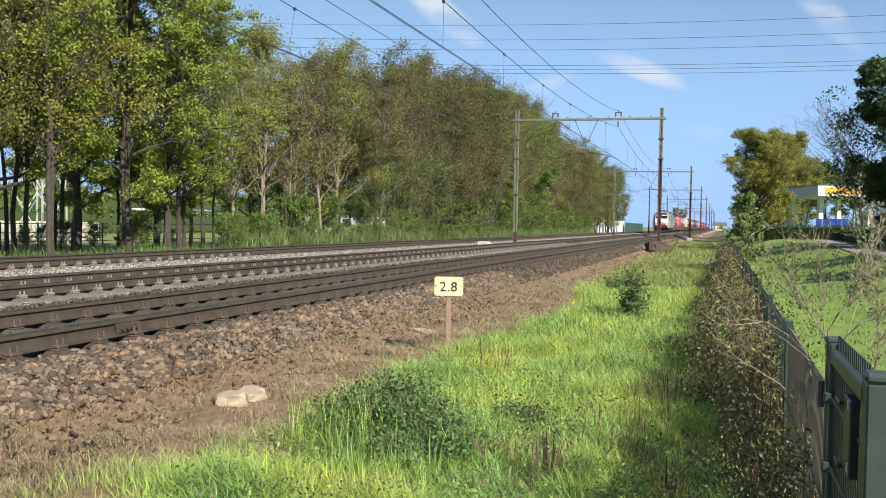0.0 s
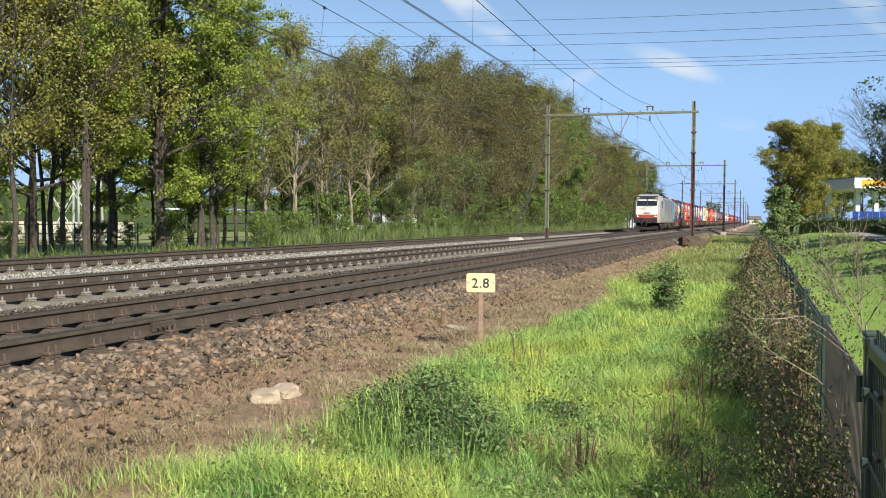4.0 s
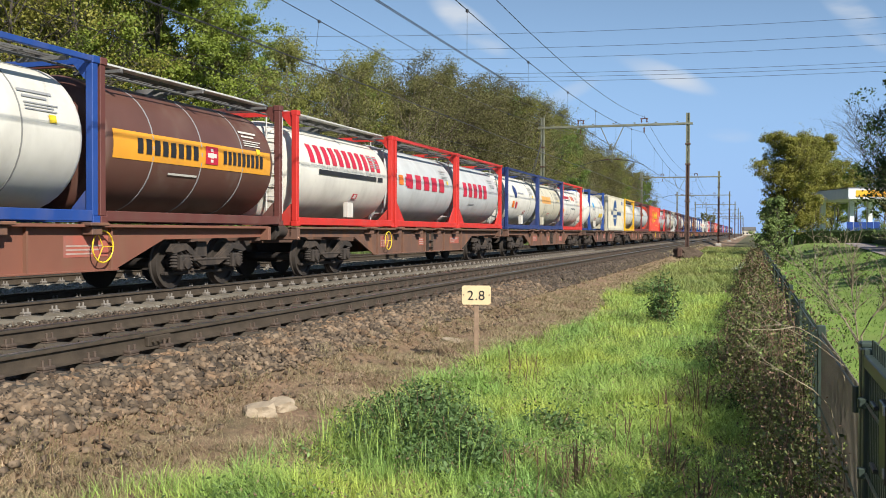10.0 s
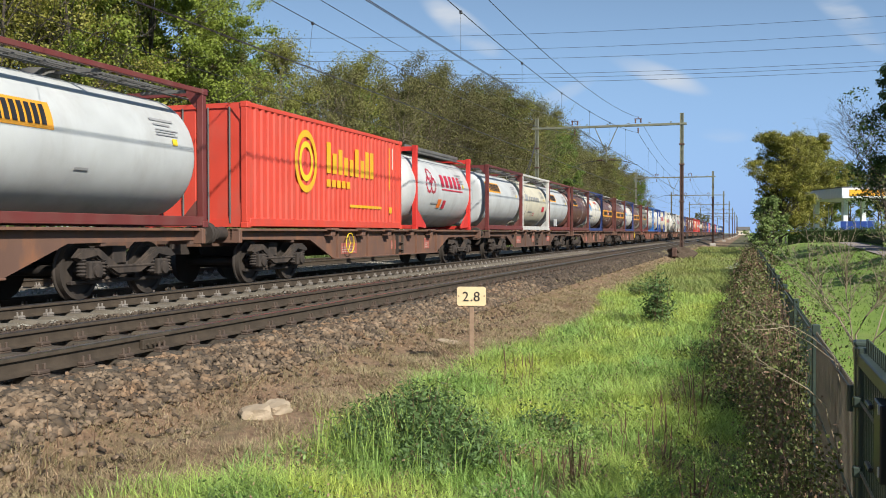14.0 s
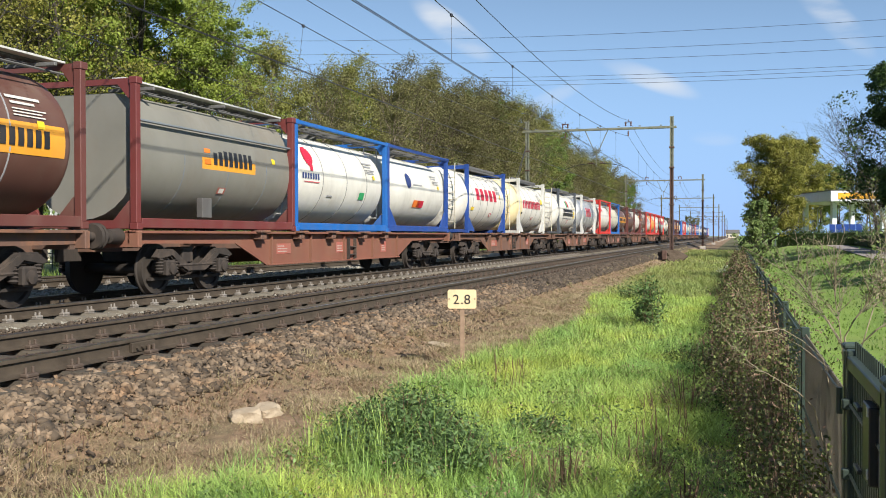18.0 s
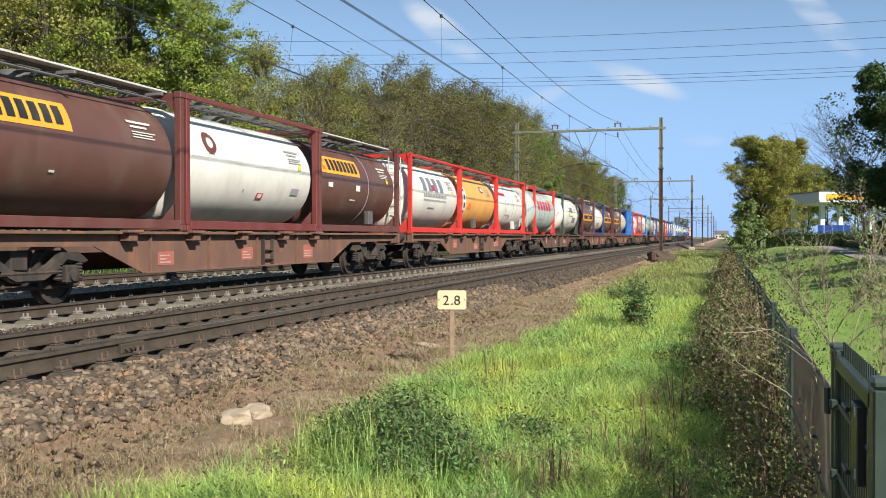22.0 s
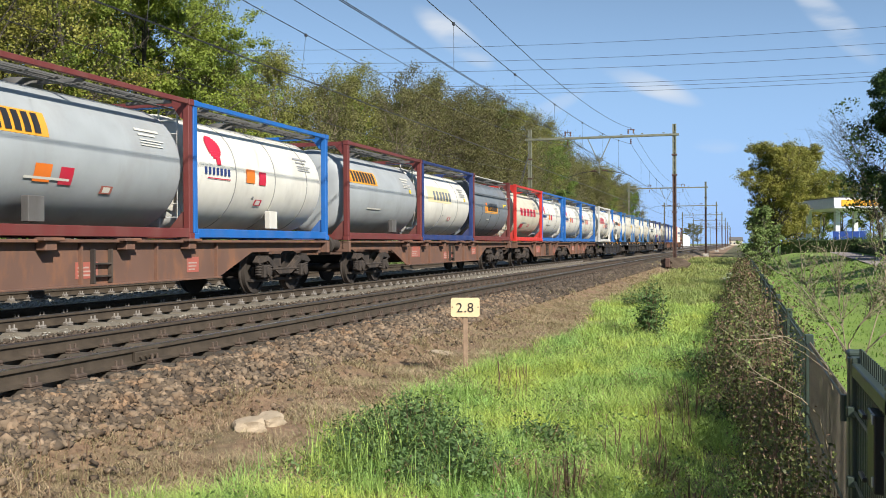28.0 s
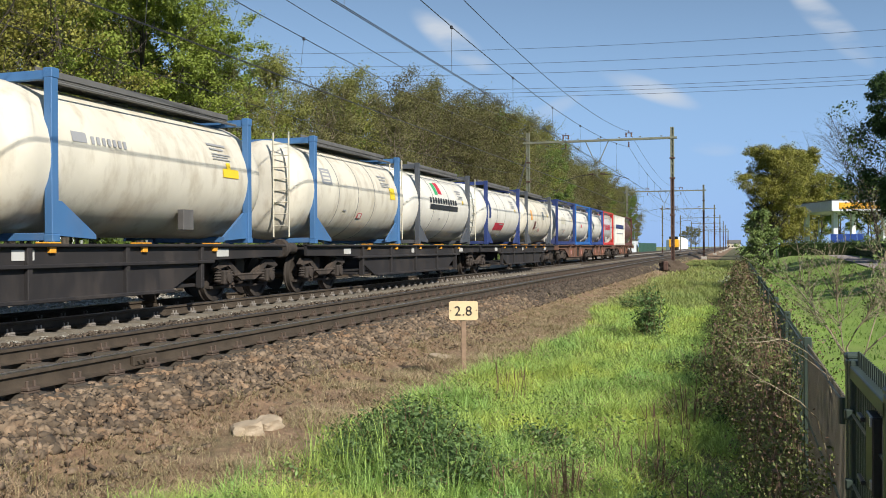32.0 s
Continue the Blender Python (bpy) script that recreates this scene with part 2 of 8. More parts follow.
M_LAWN_TURF = mat("lawn_turf", (0.14, 0.23, 0.03), (0.20, 0.29, 0.045), scale=0.8, rough=0.95, bump=0.6, bscale=50, dirt=(0.2, 0.2, 0.07), dscale=0.3, damount=0.5, world_space=True)
M_BALLAST = mat("brown_ballast", (0.050, 0.036, 0.024), (0.108, 0.078, 0.052), scale=17, rough=0.95, bump=1.0, bscale=26, dirt=(0.10, 0.075, 0.055), dscale=0.6, damount=0.6, world_space=True)
M_BALLAST_PALE = mat("pale_ballast", (0.24, 0.225, 0.19), (0.38, 0.36, 0.31), scale=17, rough=0.95, bump=1.0, bscale=26, dirt=(0.25, 0.22, 0.18), dscale=0.5, damount=0.5, world_space=True)
M_STONE = mat("brown_stones", (0.092, 0.066, 0.042), (0.195, 0.142, 0.092), scale=5, rough=0.9, bump=0.3, bscale=60, island=0.6, dirt=(0.26, 0.14, 0.065), dscale=2.2, damount=0.6, world_space=True)
M_STONE_DARK = mat("dark_ballast_stones", (0.054, 0.040, 0.027), (0.108, 0.08, 0.055), scale=5, rough=0.95, bump=0.3, bscale=60, island=0.5, world_space=True)
M_STONE_PALE = mat("pale_stones", (0.25, 0.235, 0.19), (0.33, 0.31, 0.26), scale=9, rough=0.9, bump=0.3, bscale=60, island=0.3, world_space=True)

NEAR_X, MID_X, FAR_X = -6.72, -10.87, -16.6
PROFILE = [(-400, -0.9), (-60, -0.9), (-30, -0.75), (-20.5, -0.62), (-18.9, -0.25), (-14.6, -0.24), (-13.4, -0.30), (-12.4, -0.26), (-9.3, -0.26), (-8.75, -0.34), (-8.2, -0.24),
           (-5.45, -0.24), (-5.2, -0.32), (-4.55, -0.60), (-4.0, -0.64), (-2.5, -0.66), (0.6, -0.72), (1.4, -0.85), (2.6, -0.88), (4.0, -0.66), (6.2, -0.2), (8.0, -0.14), (11.5, -0.1), (16, -0.1), (60, -0.3), (400, -0.3)]


def ground_z(x):
    for (a, za), (b, zb) in zip(PROFILE, PROFILE[1:]):
        if a <= x <= b:
            return za + (zb - za) * (x - a) / (b - a)
    return -0.8


def strip(name, x0, x1, y0, y1, material, label, category, lift=0.0, step=None, rough=0.0):
    """One stretch of the ground's sheet between two lines along the track."""
    xs = sorted({x0, x1, *[x for x, _ in PROFILE if x0 < x < x1]})
    if step:
        xs = sorted({*xs, *np.arange(x0, x1, step)})
    ys = [y0]
    while ys[-1] < y1:
        ys.append(min(y1, ys[-1] + (0.4 if rough and ys[-1] < 40 and ys[-1] > 0 else 6 if ys[-1] < 120 else 60)))
    v, f = [], []
    for y in ys:
        for x in xs:
            z = ground_z(x) + lift
            if rough and x not in (x0, x1):
                z += rough * noise.noise((x * 1.3, y * 1.3, 0))
            v.append((x, y, z))
    n = len(xs)
    for j in range(len(ys) - 1):
        for i in range(n - 1):
            f.append((j * n + i, j * n + i + 1, (j + 1) * n + i + 1, (j + 1) * n + i))
    ob = new(name, raw_mesh(name, np.array(v), np.array(f), material, True))
    return tagged(ob, label, category, kind="structure")


def build_ground():
    strip("ground_meadow", -400, -19.4, -60, 2500, M_TURF, "rough green grass beyond the railway", "ground")
    strip("ground_far_track", -19.4, -13.6, -60, 2500, M_BALLAST_PALE, "pale grey crushed stone ballast of the siding", "ballast")
    strip("ground_tracks", -13.6, -4.9, -60, 2500, M_BALLAST, "dark brown rusty ballast under the main tracks", "ballast")
    strip("ground_path", -4.9, -2.2, -60, 2500, M_SOIL, "bare brown soil with dry moss beside the track", "soil", step=0.25, rough=0.07)
    strip("ground_verge", -2.2, 0.75, -60, 2500, M_VERGE, "overgrown grass verge beside the railway", "ground", step=0.25, rough=0.07)
    strip("ground_lawn", 0.75, 400, -60, 2500, M_LAWN_TURF, "mown green lawn sloping up to a path", "lawn")


build_ground()


# ---- tracks ----
M_RAIL = mat("rusty_rail", (0.05, 0.037, 0.024), (0.08, 0.06, 0.04), scale=6, rough=0.8, metal=0.2, bump=0.2)
M_RAILHEAD = mat("worn_rail_head", (0.30, 0.28, 0.26), (0.20, 0.17, 0.15), scale=5, rough=0.35, metal=0.9)
M_SLEEPER = mat("grimy_concrete", (0.058, 0.046, 0.032), (0.095, 0.077, 0.054), scale=4, rough=0.9, bump=0.4, bscale=50, rand=0.15)
M_SLEEPER_PALE = mat("pale_concrete", (0.125, 0.107, 0.08), (0.20, 0.175, 0.135), scale=4, rough=0.9, bump=0.4, bscale=50, rand=0.12)
M_CLIP = mat("rusty_clip", (0.085, 0.06, 0.045), (0.14, 0.10, 0.072), scale=9, rough=0.7, metal=0.3)
M_CLIP_PALE = mat("galvanised_clip", (0.33, 0.30, 0.26), (0.20, 0.17, 0.14), scale=9, rough=0.5, metal=0.3)


def rail_geo(x, y0, y1, head_only=False):
    g = Geo()
    if head_only:
        return g.box(x - 0.034, x + 0.034, y0, y1, -0.008, 0.003)
    prof = [(-0.075, -0.172), (0.075, -0.172), (0.075, -0.160), (0.018, -0.140), (0.010, -0.125), (0.010, -0.05), (0.036, -0.04), (0.036, -0.012), (0.03, -0.003),
            (-0.03, -0.003), (-0.036, -0.012), (-0.036, -0.04), (-0.010, -0.05), (-0.010, -0.125), (-0.018, -0.140), (-0.075, -0.160)]
    return g.prism([(x + a, b) for a, b in prof], "y", y0, y1)


def sleeper_mesh(name, material):
    g = Geo()
    prof = [(-0.15, -0.45), (-0.15, -0.26), (-0.11, -0.19), (0.11, -0.19), (0.15, -0.26), (0.15, -0.45)]
    g.prism([(p, z) for p, z in prof], "x", -1.28, 1.28)
    return g.mesh(name, material)


def clip_mesh(name, material):
    """A rail seat's two clamps with bolts."""
    g = Geo()
    g.box(-0.15, 0.15, -0.08, 0.08, -0.19, -0.172, 0.005)
    for s in (-1, 1):
        g.box(s * 0.11 - 0.045, s * 0.11 + 0.045, -0.075, 0.075, -0.172, -0.135, 0.01)
        for q in (-0.045, 0.045):
            g.lathe([(-0.17, 0.016), (-0.085, 0.016), (-0.08, 0.008)], "z", s * 0.11, q, 6)
    return g.mesh(name, material)


def build_track(name, cx, label, sleeper, clip, y_near, y_parts, pitch=0.6):
    track = thing(name, label, "railway track", kind="structure")
    for s in (-1, 1):
        rail = part("rail", rail_geo(cx + s * 0.7535, -60, 900), M_RAIL, track, "rusty steel rail")
        part("railhead", rail_geo(cx + s * 0.7535, -60, 900, True), M_RAILHEAD, rail, "polished running surface")
    n = 0
    y = y_near
    while y < y_parts:
        part("sleeper", sleeper, None, track, at=(cx, y, 0.0))
        for s in (-1, 1):
            part("rail_clip", clip, None, track, at=(cx + s * 0.7535, y, 0))
        y += pitch
        n += 1
    # the far run of sleepers in one mesh
    sv, sf = np.array([v.co for v in sleeper.vertices]), [tuple(p.vertices) for p in sleeper.polygons]
    g = Geo()
    while y < 240:
        g.add(sv + np.array((cx, y, 0.0)), sf)
        y += pitch
    far = part("sleepers_far", g, sleeper.materials[0], track)
    tagged(far, kind="stuff")
    return track


def build_tracks():
    s1, s2 = sleeper_mesh("sleeper", M_SLEEPER), sleeper_mesh("sleeper_pale", M_SLEEPER_PALE)
    c1, c2 = clip_mesh("rail_clip", M_CLIP), clip_mesh("rail_clip_pale", M_CLIP_PALE)
    build_track("track_near", NEAR_X, "main track with brown rusty rails on grimy concrete sleepers", s1, c1, 2.0, 62)
    build_track("track_middle", MID_X, "main track with pale galvanised rail clips on concrete sleepers", s2, c2, 4.0, 64)
    build_track("track_far", FAR_X, "siding with rusty rails in pale ballast", s2, c2, 8.0, 30)
    # a bolted joint in the near rail
    g = Geo()
    g.box(NEAR_X + 0.7535 + 0.012, NEAR_X + 0.7535 + 0.06, 8.35, 8.75, -0.15, -0.045, 0.008)
    for i in range(4):
        g.lathe([(NEAR_X + 0.81, 0.022), (NEAR_X + 0.84, 0.02)], "x", 8.42 + i * 0.09, -0.1, 6)
    ob = new("rail_joint", g.mesh("rail_joint", M_RAIL))
    tagged(ob, "dark steel bolted joint plate on the rail", "rail joint")


build_tracks()

# ---- the train: things built from their front end (y = 0) backwards; near side at +x ----
# seconds, place of the first container's front along the track
TRAIN = [(0, 198.3), (3, 138.6), (6, 78.8), (8, 39.6), (9, 19.95), (10.5, -9.6), (12, -39.4), (13.5, -69.4), (14.5, -89.45), (16.5, -129.6), (18, -159.9), (19.5, -190.2),
         (21, -220.6), (22.5, -251.1), (24, -281.6), (25.5, -312.4), (27.5, -353.3), (29, -383.85), (30, -404.25), (31, -424.75), (32, -445.2)]
MOVING = []          # thing, distance behind the first container's front, height
DECK = 1.165


def paint(name, c, **kw):
    args = dict(scale=1.5, rough=0.52, bump=0.05, bscale=60, dirt=(0.20, 0.16, 0.12), dscale=1.6, damount=0.28, streak=2.5)
    args.update(kw)
    return mat(name, c, tuple(min(1, x * 0.86) for x in c), **args)


COL = dict(
    white=paint("white_paint", (0.71, 0.68, 0.59)), cream=paint("cream_paint", (0.60, 0.555, 0.42)), dirty=paint("stained_white_paint", (0.68, 0.63, 0.51), damount=0.8, dirt=(0.30, 0.23, 0.14), dscale=2.4), iron=paint("dark_iron_grey_paint", (0.075, 0.083, 0.095)),
    ivory=paint("ivory_paint", (0.80, 0.66, 0.36)), grey=paint("grey_paint", (0.36, 0.38, 0.38)), pale=paint("pale_grey_paint", (0.52, 0.535, 0.52)), slate=paint("slate_grey_paint", (0.18, 0.20, 0.215)),
    mint=paint("pale_green_grey_paint", (0.42, 0.48, 0.42)), steel=paint("brushed_steel", (0.55, 0.56, 0.56), metal=0.6, rough=0.4),
    brown=paint("dark_brown_paint", (0.125, 0.058, 0.043), damount=0.35, rough=0.4), umber=paint("brown_red_paint", (0.135, 0.045, 0.035)), maroon=paint("maroon_paint", (0.16, 0.035, 0.03)), red=paint("red_paint", (0.62, 0.035, 0.025)),
    boxred=paint("orange_red_paint", (0.66, 0.07, 0.04), damount=0.3), blue=paint("blue_paint", (0.018, 0.064, 0.27)), navy=paint("navy_paint", (0.023, 0.044, 0.16)), sky=paint("bright_blue_paint", (0.015, 0.13, 0.42)),
    teal=paint("light_blue_paint", (0.12, 0.30, 0.42)), steelblue=paint("weathered_blue_paint", (0.06, 0.16, 0.33)), yellow=paint("yellow_paint", (0.80, 0.46, 0.02)), orange=paint("orange_paint", (0.80, 0.35, 0.03)), tan=paint("tan_orange_paint", (0.74, 0.36, 0.09)),
    green=paint("dark_green_paint", (0.04, 0.06, 0.045)), black=paint("black_paint", (0.02, 0.02, 0.022)), lightgrey=paint("light_grey_frame_paint", (0.58, 0.57, 0.52)), crimson=paint("crimson_paint", (0.55, 0.02, 0.05)),
    rust=paint("rusty_brown_wagon_paint", (0.15, 0.082, 0.056), dirt=(0.30, 0.125, 0.055), damount=0.85, rough=0.75, dscale=2.6), rustdark=paint("grimy_brown_wagon_paint", (0.11, 0.066, 0.048), dirt=(0.22, 0.10, 0.05), damount=0.7, dscale=2.6, rough=0.8),
    pink=paint("faded_red_panel_paint", (0.42, 0.12, 0.085), damount=0.75, dscale=4.0), grime=paint("brown_brake_grime", (0.036, 0.028, 0.022), dirt=(0.115, 0.082, 0.058), damount=0.8, rough=0.85, dscale=3.0), wheel=paint("worn_wheel_steel", (0.04, 0.033, 0.028), metal=0.4, rough=0.6),
    coal=paint("charcoal_wagon_paint", (0.022, 0.019, 0.018), dirt=(0.09, 0.07, 0.055), damount=0.5, rough=0.7), walk=paint("galvanised_walkway", (0.15, 0.145, 0.135), metal=0.2, rough=0.7, dirt=(0.06, 0.05, 0.045), damount=0.7), faded=paint("faded_white_print", (0.50, 0.36, 0.30), damount=0.7, dscale=5.0), seam=paint("grey_seam_paint", (0.25, 0.245, 0.225)), rustred=paint("red_brown_wagon_paint", (0.22, 0.085, 0.052), dirt=(0.20, 0.11, 0.065), damount=0.8, rough=0.75),
    signal=paint("signal_orange_paint", (0.85, 0.2, 0.02), damount=0.1), gold=paint("sign_yellow_paint", (0.85, 0.6, 0.03), damount=0.1), leaf=paint("sign_green_paint", (0.03, 0.35, 0.12), damount=0.1), cyan=paint("sign_blue_paint", (0.03, 0.35, 0.70), damount=0.15),
    royal=paint("royal_blue_paint", (0.022, 0.085, 0.24), damount=0.35), taupe=paint("grey_brown_cladding_paint", (0.215, 0.205, 0.17), damount=0.5), ink=paint("faint_grey_print", (0.33, 0.33, 0.33), damount=0.1))
MESHES = {}


def shared(key, make, material):
    """One mesh for each shape and paint."""
    k = (key, material.name)
    if k not in MESHES:
        MESHES[k] = make().mesh(key.split(" ")[0], material)
    return MESHES[k]


def bars(*boxes, c=0.008):
    g = Geo()
    for b in boxes:
        g.box(*b, c=c)
    return g


def patch(g, y0, y1, a0, a1, r=1.125, cz=1.30, lift=0.006):
    """A curved plate proud of a barrel, between two angles above the level of its axis."""
    k = max(2, int(abs(a1 - a0) / 6) + 1)
    v, f = [], []
    for i in range(k + 1):
        a = radians(a0 + (a1 - a0) * i / k)
        for y in (y0, y1):
            v.append(((r + lift) * math.cos(a), y, cz + (r + lift) * math.sin(a)))
    for i in range(k):
        f.append((2 * i, 2 * i + 1, 2 * i + 3, 2 * i + 2))
    g.add(v, f)


def word(y0, y1, a0, a1, n, colour, gap=0.40):
    """A word's letters as plain blocks."""
    w = (y1 - y0) / n
    return [(y0 + i * w, y0 + i * w + w * (1 - gap), a0, a1, colour, y0) for i in range(n)]


def small_print(seed, light=False):
    """Data panels that every tank carries near its rear end: bars, plates and a warning triangle's yellow."""
    r = random.Random(seed)
    c = "white" if light else "ink"
    out = [(4.55, 5.25, 30, 32.5, c), (4.6, 5.1, 25.5, 27.5, c), (4.6, 5.3, 21, 22, c), (4.6, 5.2, 18.5, 19.5, c), (4.6, 5.25, 16, 17, c)]
    if r.random() < 0.7:
        out.append((5.05, 5.2, 8, 14, "gold"))
    if r.random() < 0.6:
        out.append((1.6 + r.random(), 2.0 + r.random(), -22, -20, c))
    if r.random() < 0.5:
        y = 2.6 + r.random()
        out += [(y, y + 0.3, -30, -23, "pink" if light else "crimson"), (y + 0.06, y + 0.24, -29, -24, "white")]
    return out


def barrel_geo(y0, y1, r, cz, dome=0.38):
    prof = [(y0, 0.02)] + [(y0 + dome * (1 - math.cos(a)), r * math.sin(a) ** 0.45) for a in [radians(d) for d in (6, 14, 25, 40, 55, 70, 82)]] + [(y0 + dome, r), (y1 - dome, r)]
    prof += [(y1 - dome * (1 - math.cos(a)), r * math.sin(a) ** 0.45) for a in [radians(d) for d in (82, 70, 55, 40, 25, 14, 6)]] + [(y1, 0.02)]
    return Geo().lathe(prof, "y", 0, cz, 40)


def clad_geo(y0, y1, r, cz):
    """A tank in boxy insulation: flat flanks, sloped shoulders with a ledge, rounded belly."""
    poly = []
    for a in range(-90, 271, 12):
        x, z = r * math.cos(radians(a)), r * math.sin(radians(a))
        if z > 0.25:
            x = math.copysign(min(abs(r * 1.0), abs(x) + (r - abs(x)) * 0.45), x)
        poly.append((x, cz + min(z, r * 0.93)))
    return Geo().prism(poly, "y", y0, y1)


def container_frame(root, key, colour, L, H=2.591, top=True, diag=False, walk=True):
    m = COL[colour]
    for y in (0.0, L - 0.16):
        for s in (-1, 1):
            x = s * 1.219
            def post():
                g = bars((-0.065, 0.065, 0, 0.13, 0.118, H - 0.118))
                g.box(-0.08, 0.08, -0.004, 0.166, 0, 0.118, 0.01)
                g.box(-0.08, 0.08, -0.004, 0.166, H - 0.118, H, 0.01)
                return g
            part("corner_post", shared("corner_post %s" % H, post, m), None, root, at=(x - s * 0.08, y, 0))
        def sill():
            return Geo().prism([(-1.08, 0.02), (1.08, 0.02), (1.08, 0.5), (1.03, 0.5), (0.72, 0.16), (-0.72, 0.16), (-1.03, 0.5), (-1.08, 0.5)], "y", 0.03, 0.12)
        def header():
            return Geo().prism([(-1.08, H - 0.02), (1.08, H - 0.02), (1.08, H - 0.36), (1.03, H - 0.36), (0.82, H - 0.12), (-0.82, H - 0.12), (-1.03, H - 0.36), (-1.08, H - 0.36)], "y", 0.03, 0.11)
        part("end_sill", shared("end_sill", sill, m), None, root, at=(0, y, 0))
        part("end_header", shared("end_header %s" % H, header, m), None, root, at=(0, y, 0))
    for s in (-1, 1):
        part("bottom_rail", shared("bottom_rail %s" % L, lambda: bars((-0.05, 0.05, 0.16, L - 0.16, 0.03, 0.20)), m), None, root, at=(s * 1.15, 0, 0))
        if top:
            part("top_rail", shared("top_rail %s" % L, lambda: bars((-0.04, 0.04, 0.16, L - 0.16, -0.10, -0.01)), m), None, root, at=(s * 1.16, 0, H))
    if diag:
        part("side_gusset", shared("side_gusset_front", lambda: Geo().prism([(0.16, 0.2), (0.16, 0.72), (0.26, 0.72), (0.85, 0.2)], "x", 1.12, 1.16), m), None, root)
        part("side_gusset", shared("side_gusset_rear", lambda: Geo().prism([(L - 0.16, 0.2), (L - 0.16, 0.72), (L - 0.26, 0.72), (L - 0.85, 0.2)], "x", 1.12, 1.16), m), None, root)
    if walk:
        def board():
            g = Geo()
            for x0, x1 in ((0.26, 0.33), (0.40, 0.47), (0.54, 0.61), (0.68, 0.71)):
                g.box(x0, x1, 0.3, L - 0.3, H - 0.055, H - 0.025)
            for k in range(9):
                y = 0.35 + (L - 0.76) * k / 8
                g.box(0.26, 0.71, y, y + 0.05, H - 0.075, H - 0.055)
            g.tube([(0.92, 0.2, H - 0.2), (0.92, L - 0.2, H - 0.2)], 0.02, 5)
            return g
        for i in range(3):
            part("walkway_bracket", shared("walkway_bracket %s" % H, lambda: bars((0.2, 1.14, 0, 0.06, H - 0.15, H - 0.09)), COL["walk"]), None, root, at=(0, 0.6 + i * (L - 1.26) / 2, 0))
        part("walkway", shared("walkway %s %s" % (L, H), board, COL["walk"]), None, root, "grey metal walkway")
        if not top:
            part("walkway_board", shared("walkway_board %s" % L, lambda: bars((0.64, 0.90, 0.12, L - 0.12, H - 0.02, H + 0.015), c=0.004), COL["lightgrey"]), None, root, "pale aluminium board")


def add_patches(root, patches, r=1.125, cz=1.30, y0=0.0, flat=None):
    by = {}
    for i, p in enumerate(patches):
        key = (p[4], p[6], p[5]) if len(p) > 6 else (p[4], "lettering", p[5]) if len(p) > 5 else (p[4], "marking", i)
        g = by.setdefault(key, Geo())
        if flat is None:
            patch(g, p[0] + y0, p[1] + y0, p[2], p[3], r, cz, 0.005 + 0.003 * min(i, 3) + 0.003 * (p[4] in ("black", "white", "ink", "crimson", "signal", "gold")))
        else:
            lift = 0.006 if p[4] not in ("white", "yellow", "cream") else 0.010
            g.box(flat, flat + lift, p[0], p[1], p[2], p[3])
    for (colour, name, _), g in by.items():
        ob = part(name, g, COL[colour], root, COL[colour].name.replace("_", " ").replace(" paint", "") + " " + name)
        if name in ("lettering", "emblem"):
            tagged(ob, kind="stuff")


def bands(root, ys, colour, r=1.125, cz=1.30, y0=0.0):
    def ring():
        return Geo().lathe([(-0.013, r), (-0.013, r + 0.007), (0.013, r + 0.007), (0.013, r)], "y", 0, cz, 40)
    for y in ys:
        part("band", shared("band %s" % r, ring, COL[colour]), None, root, at=(0, y + y0, 0))


def ladder_geo(h0, h1, w=0.4):
    g = Geo()
    for s in (-1, 1):
        g.tube([(s * w / 2, 0, h0), (s * w / 2, 0, h1)], 0.02, 6)
    n = int((h1 - h0) / 0.28)
    for i in range(1, n + 1):
        z = h0 + (h1 - h0) * i / (n + 1)
        g.tube([(-w / 2, 0, z), (w / 2, 0, z)], 0.014, 6)
    return g


def valve_box(root, y, colour="lightgrey"):
    part("valve_box", shared("valve_box", lambda: bars((1.0, 1.13, 0, 0.34, 0.24, 0.62)), COL[colour]), None, root, at=(0, y, 0))


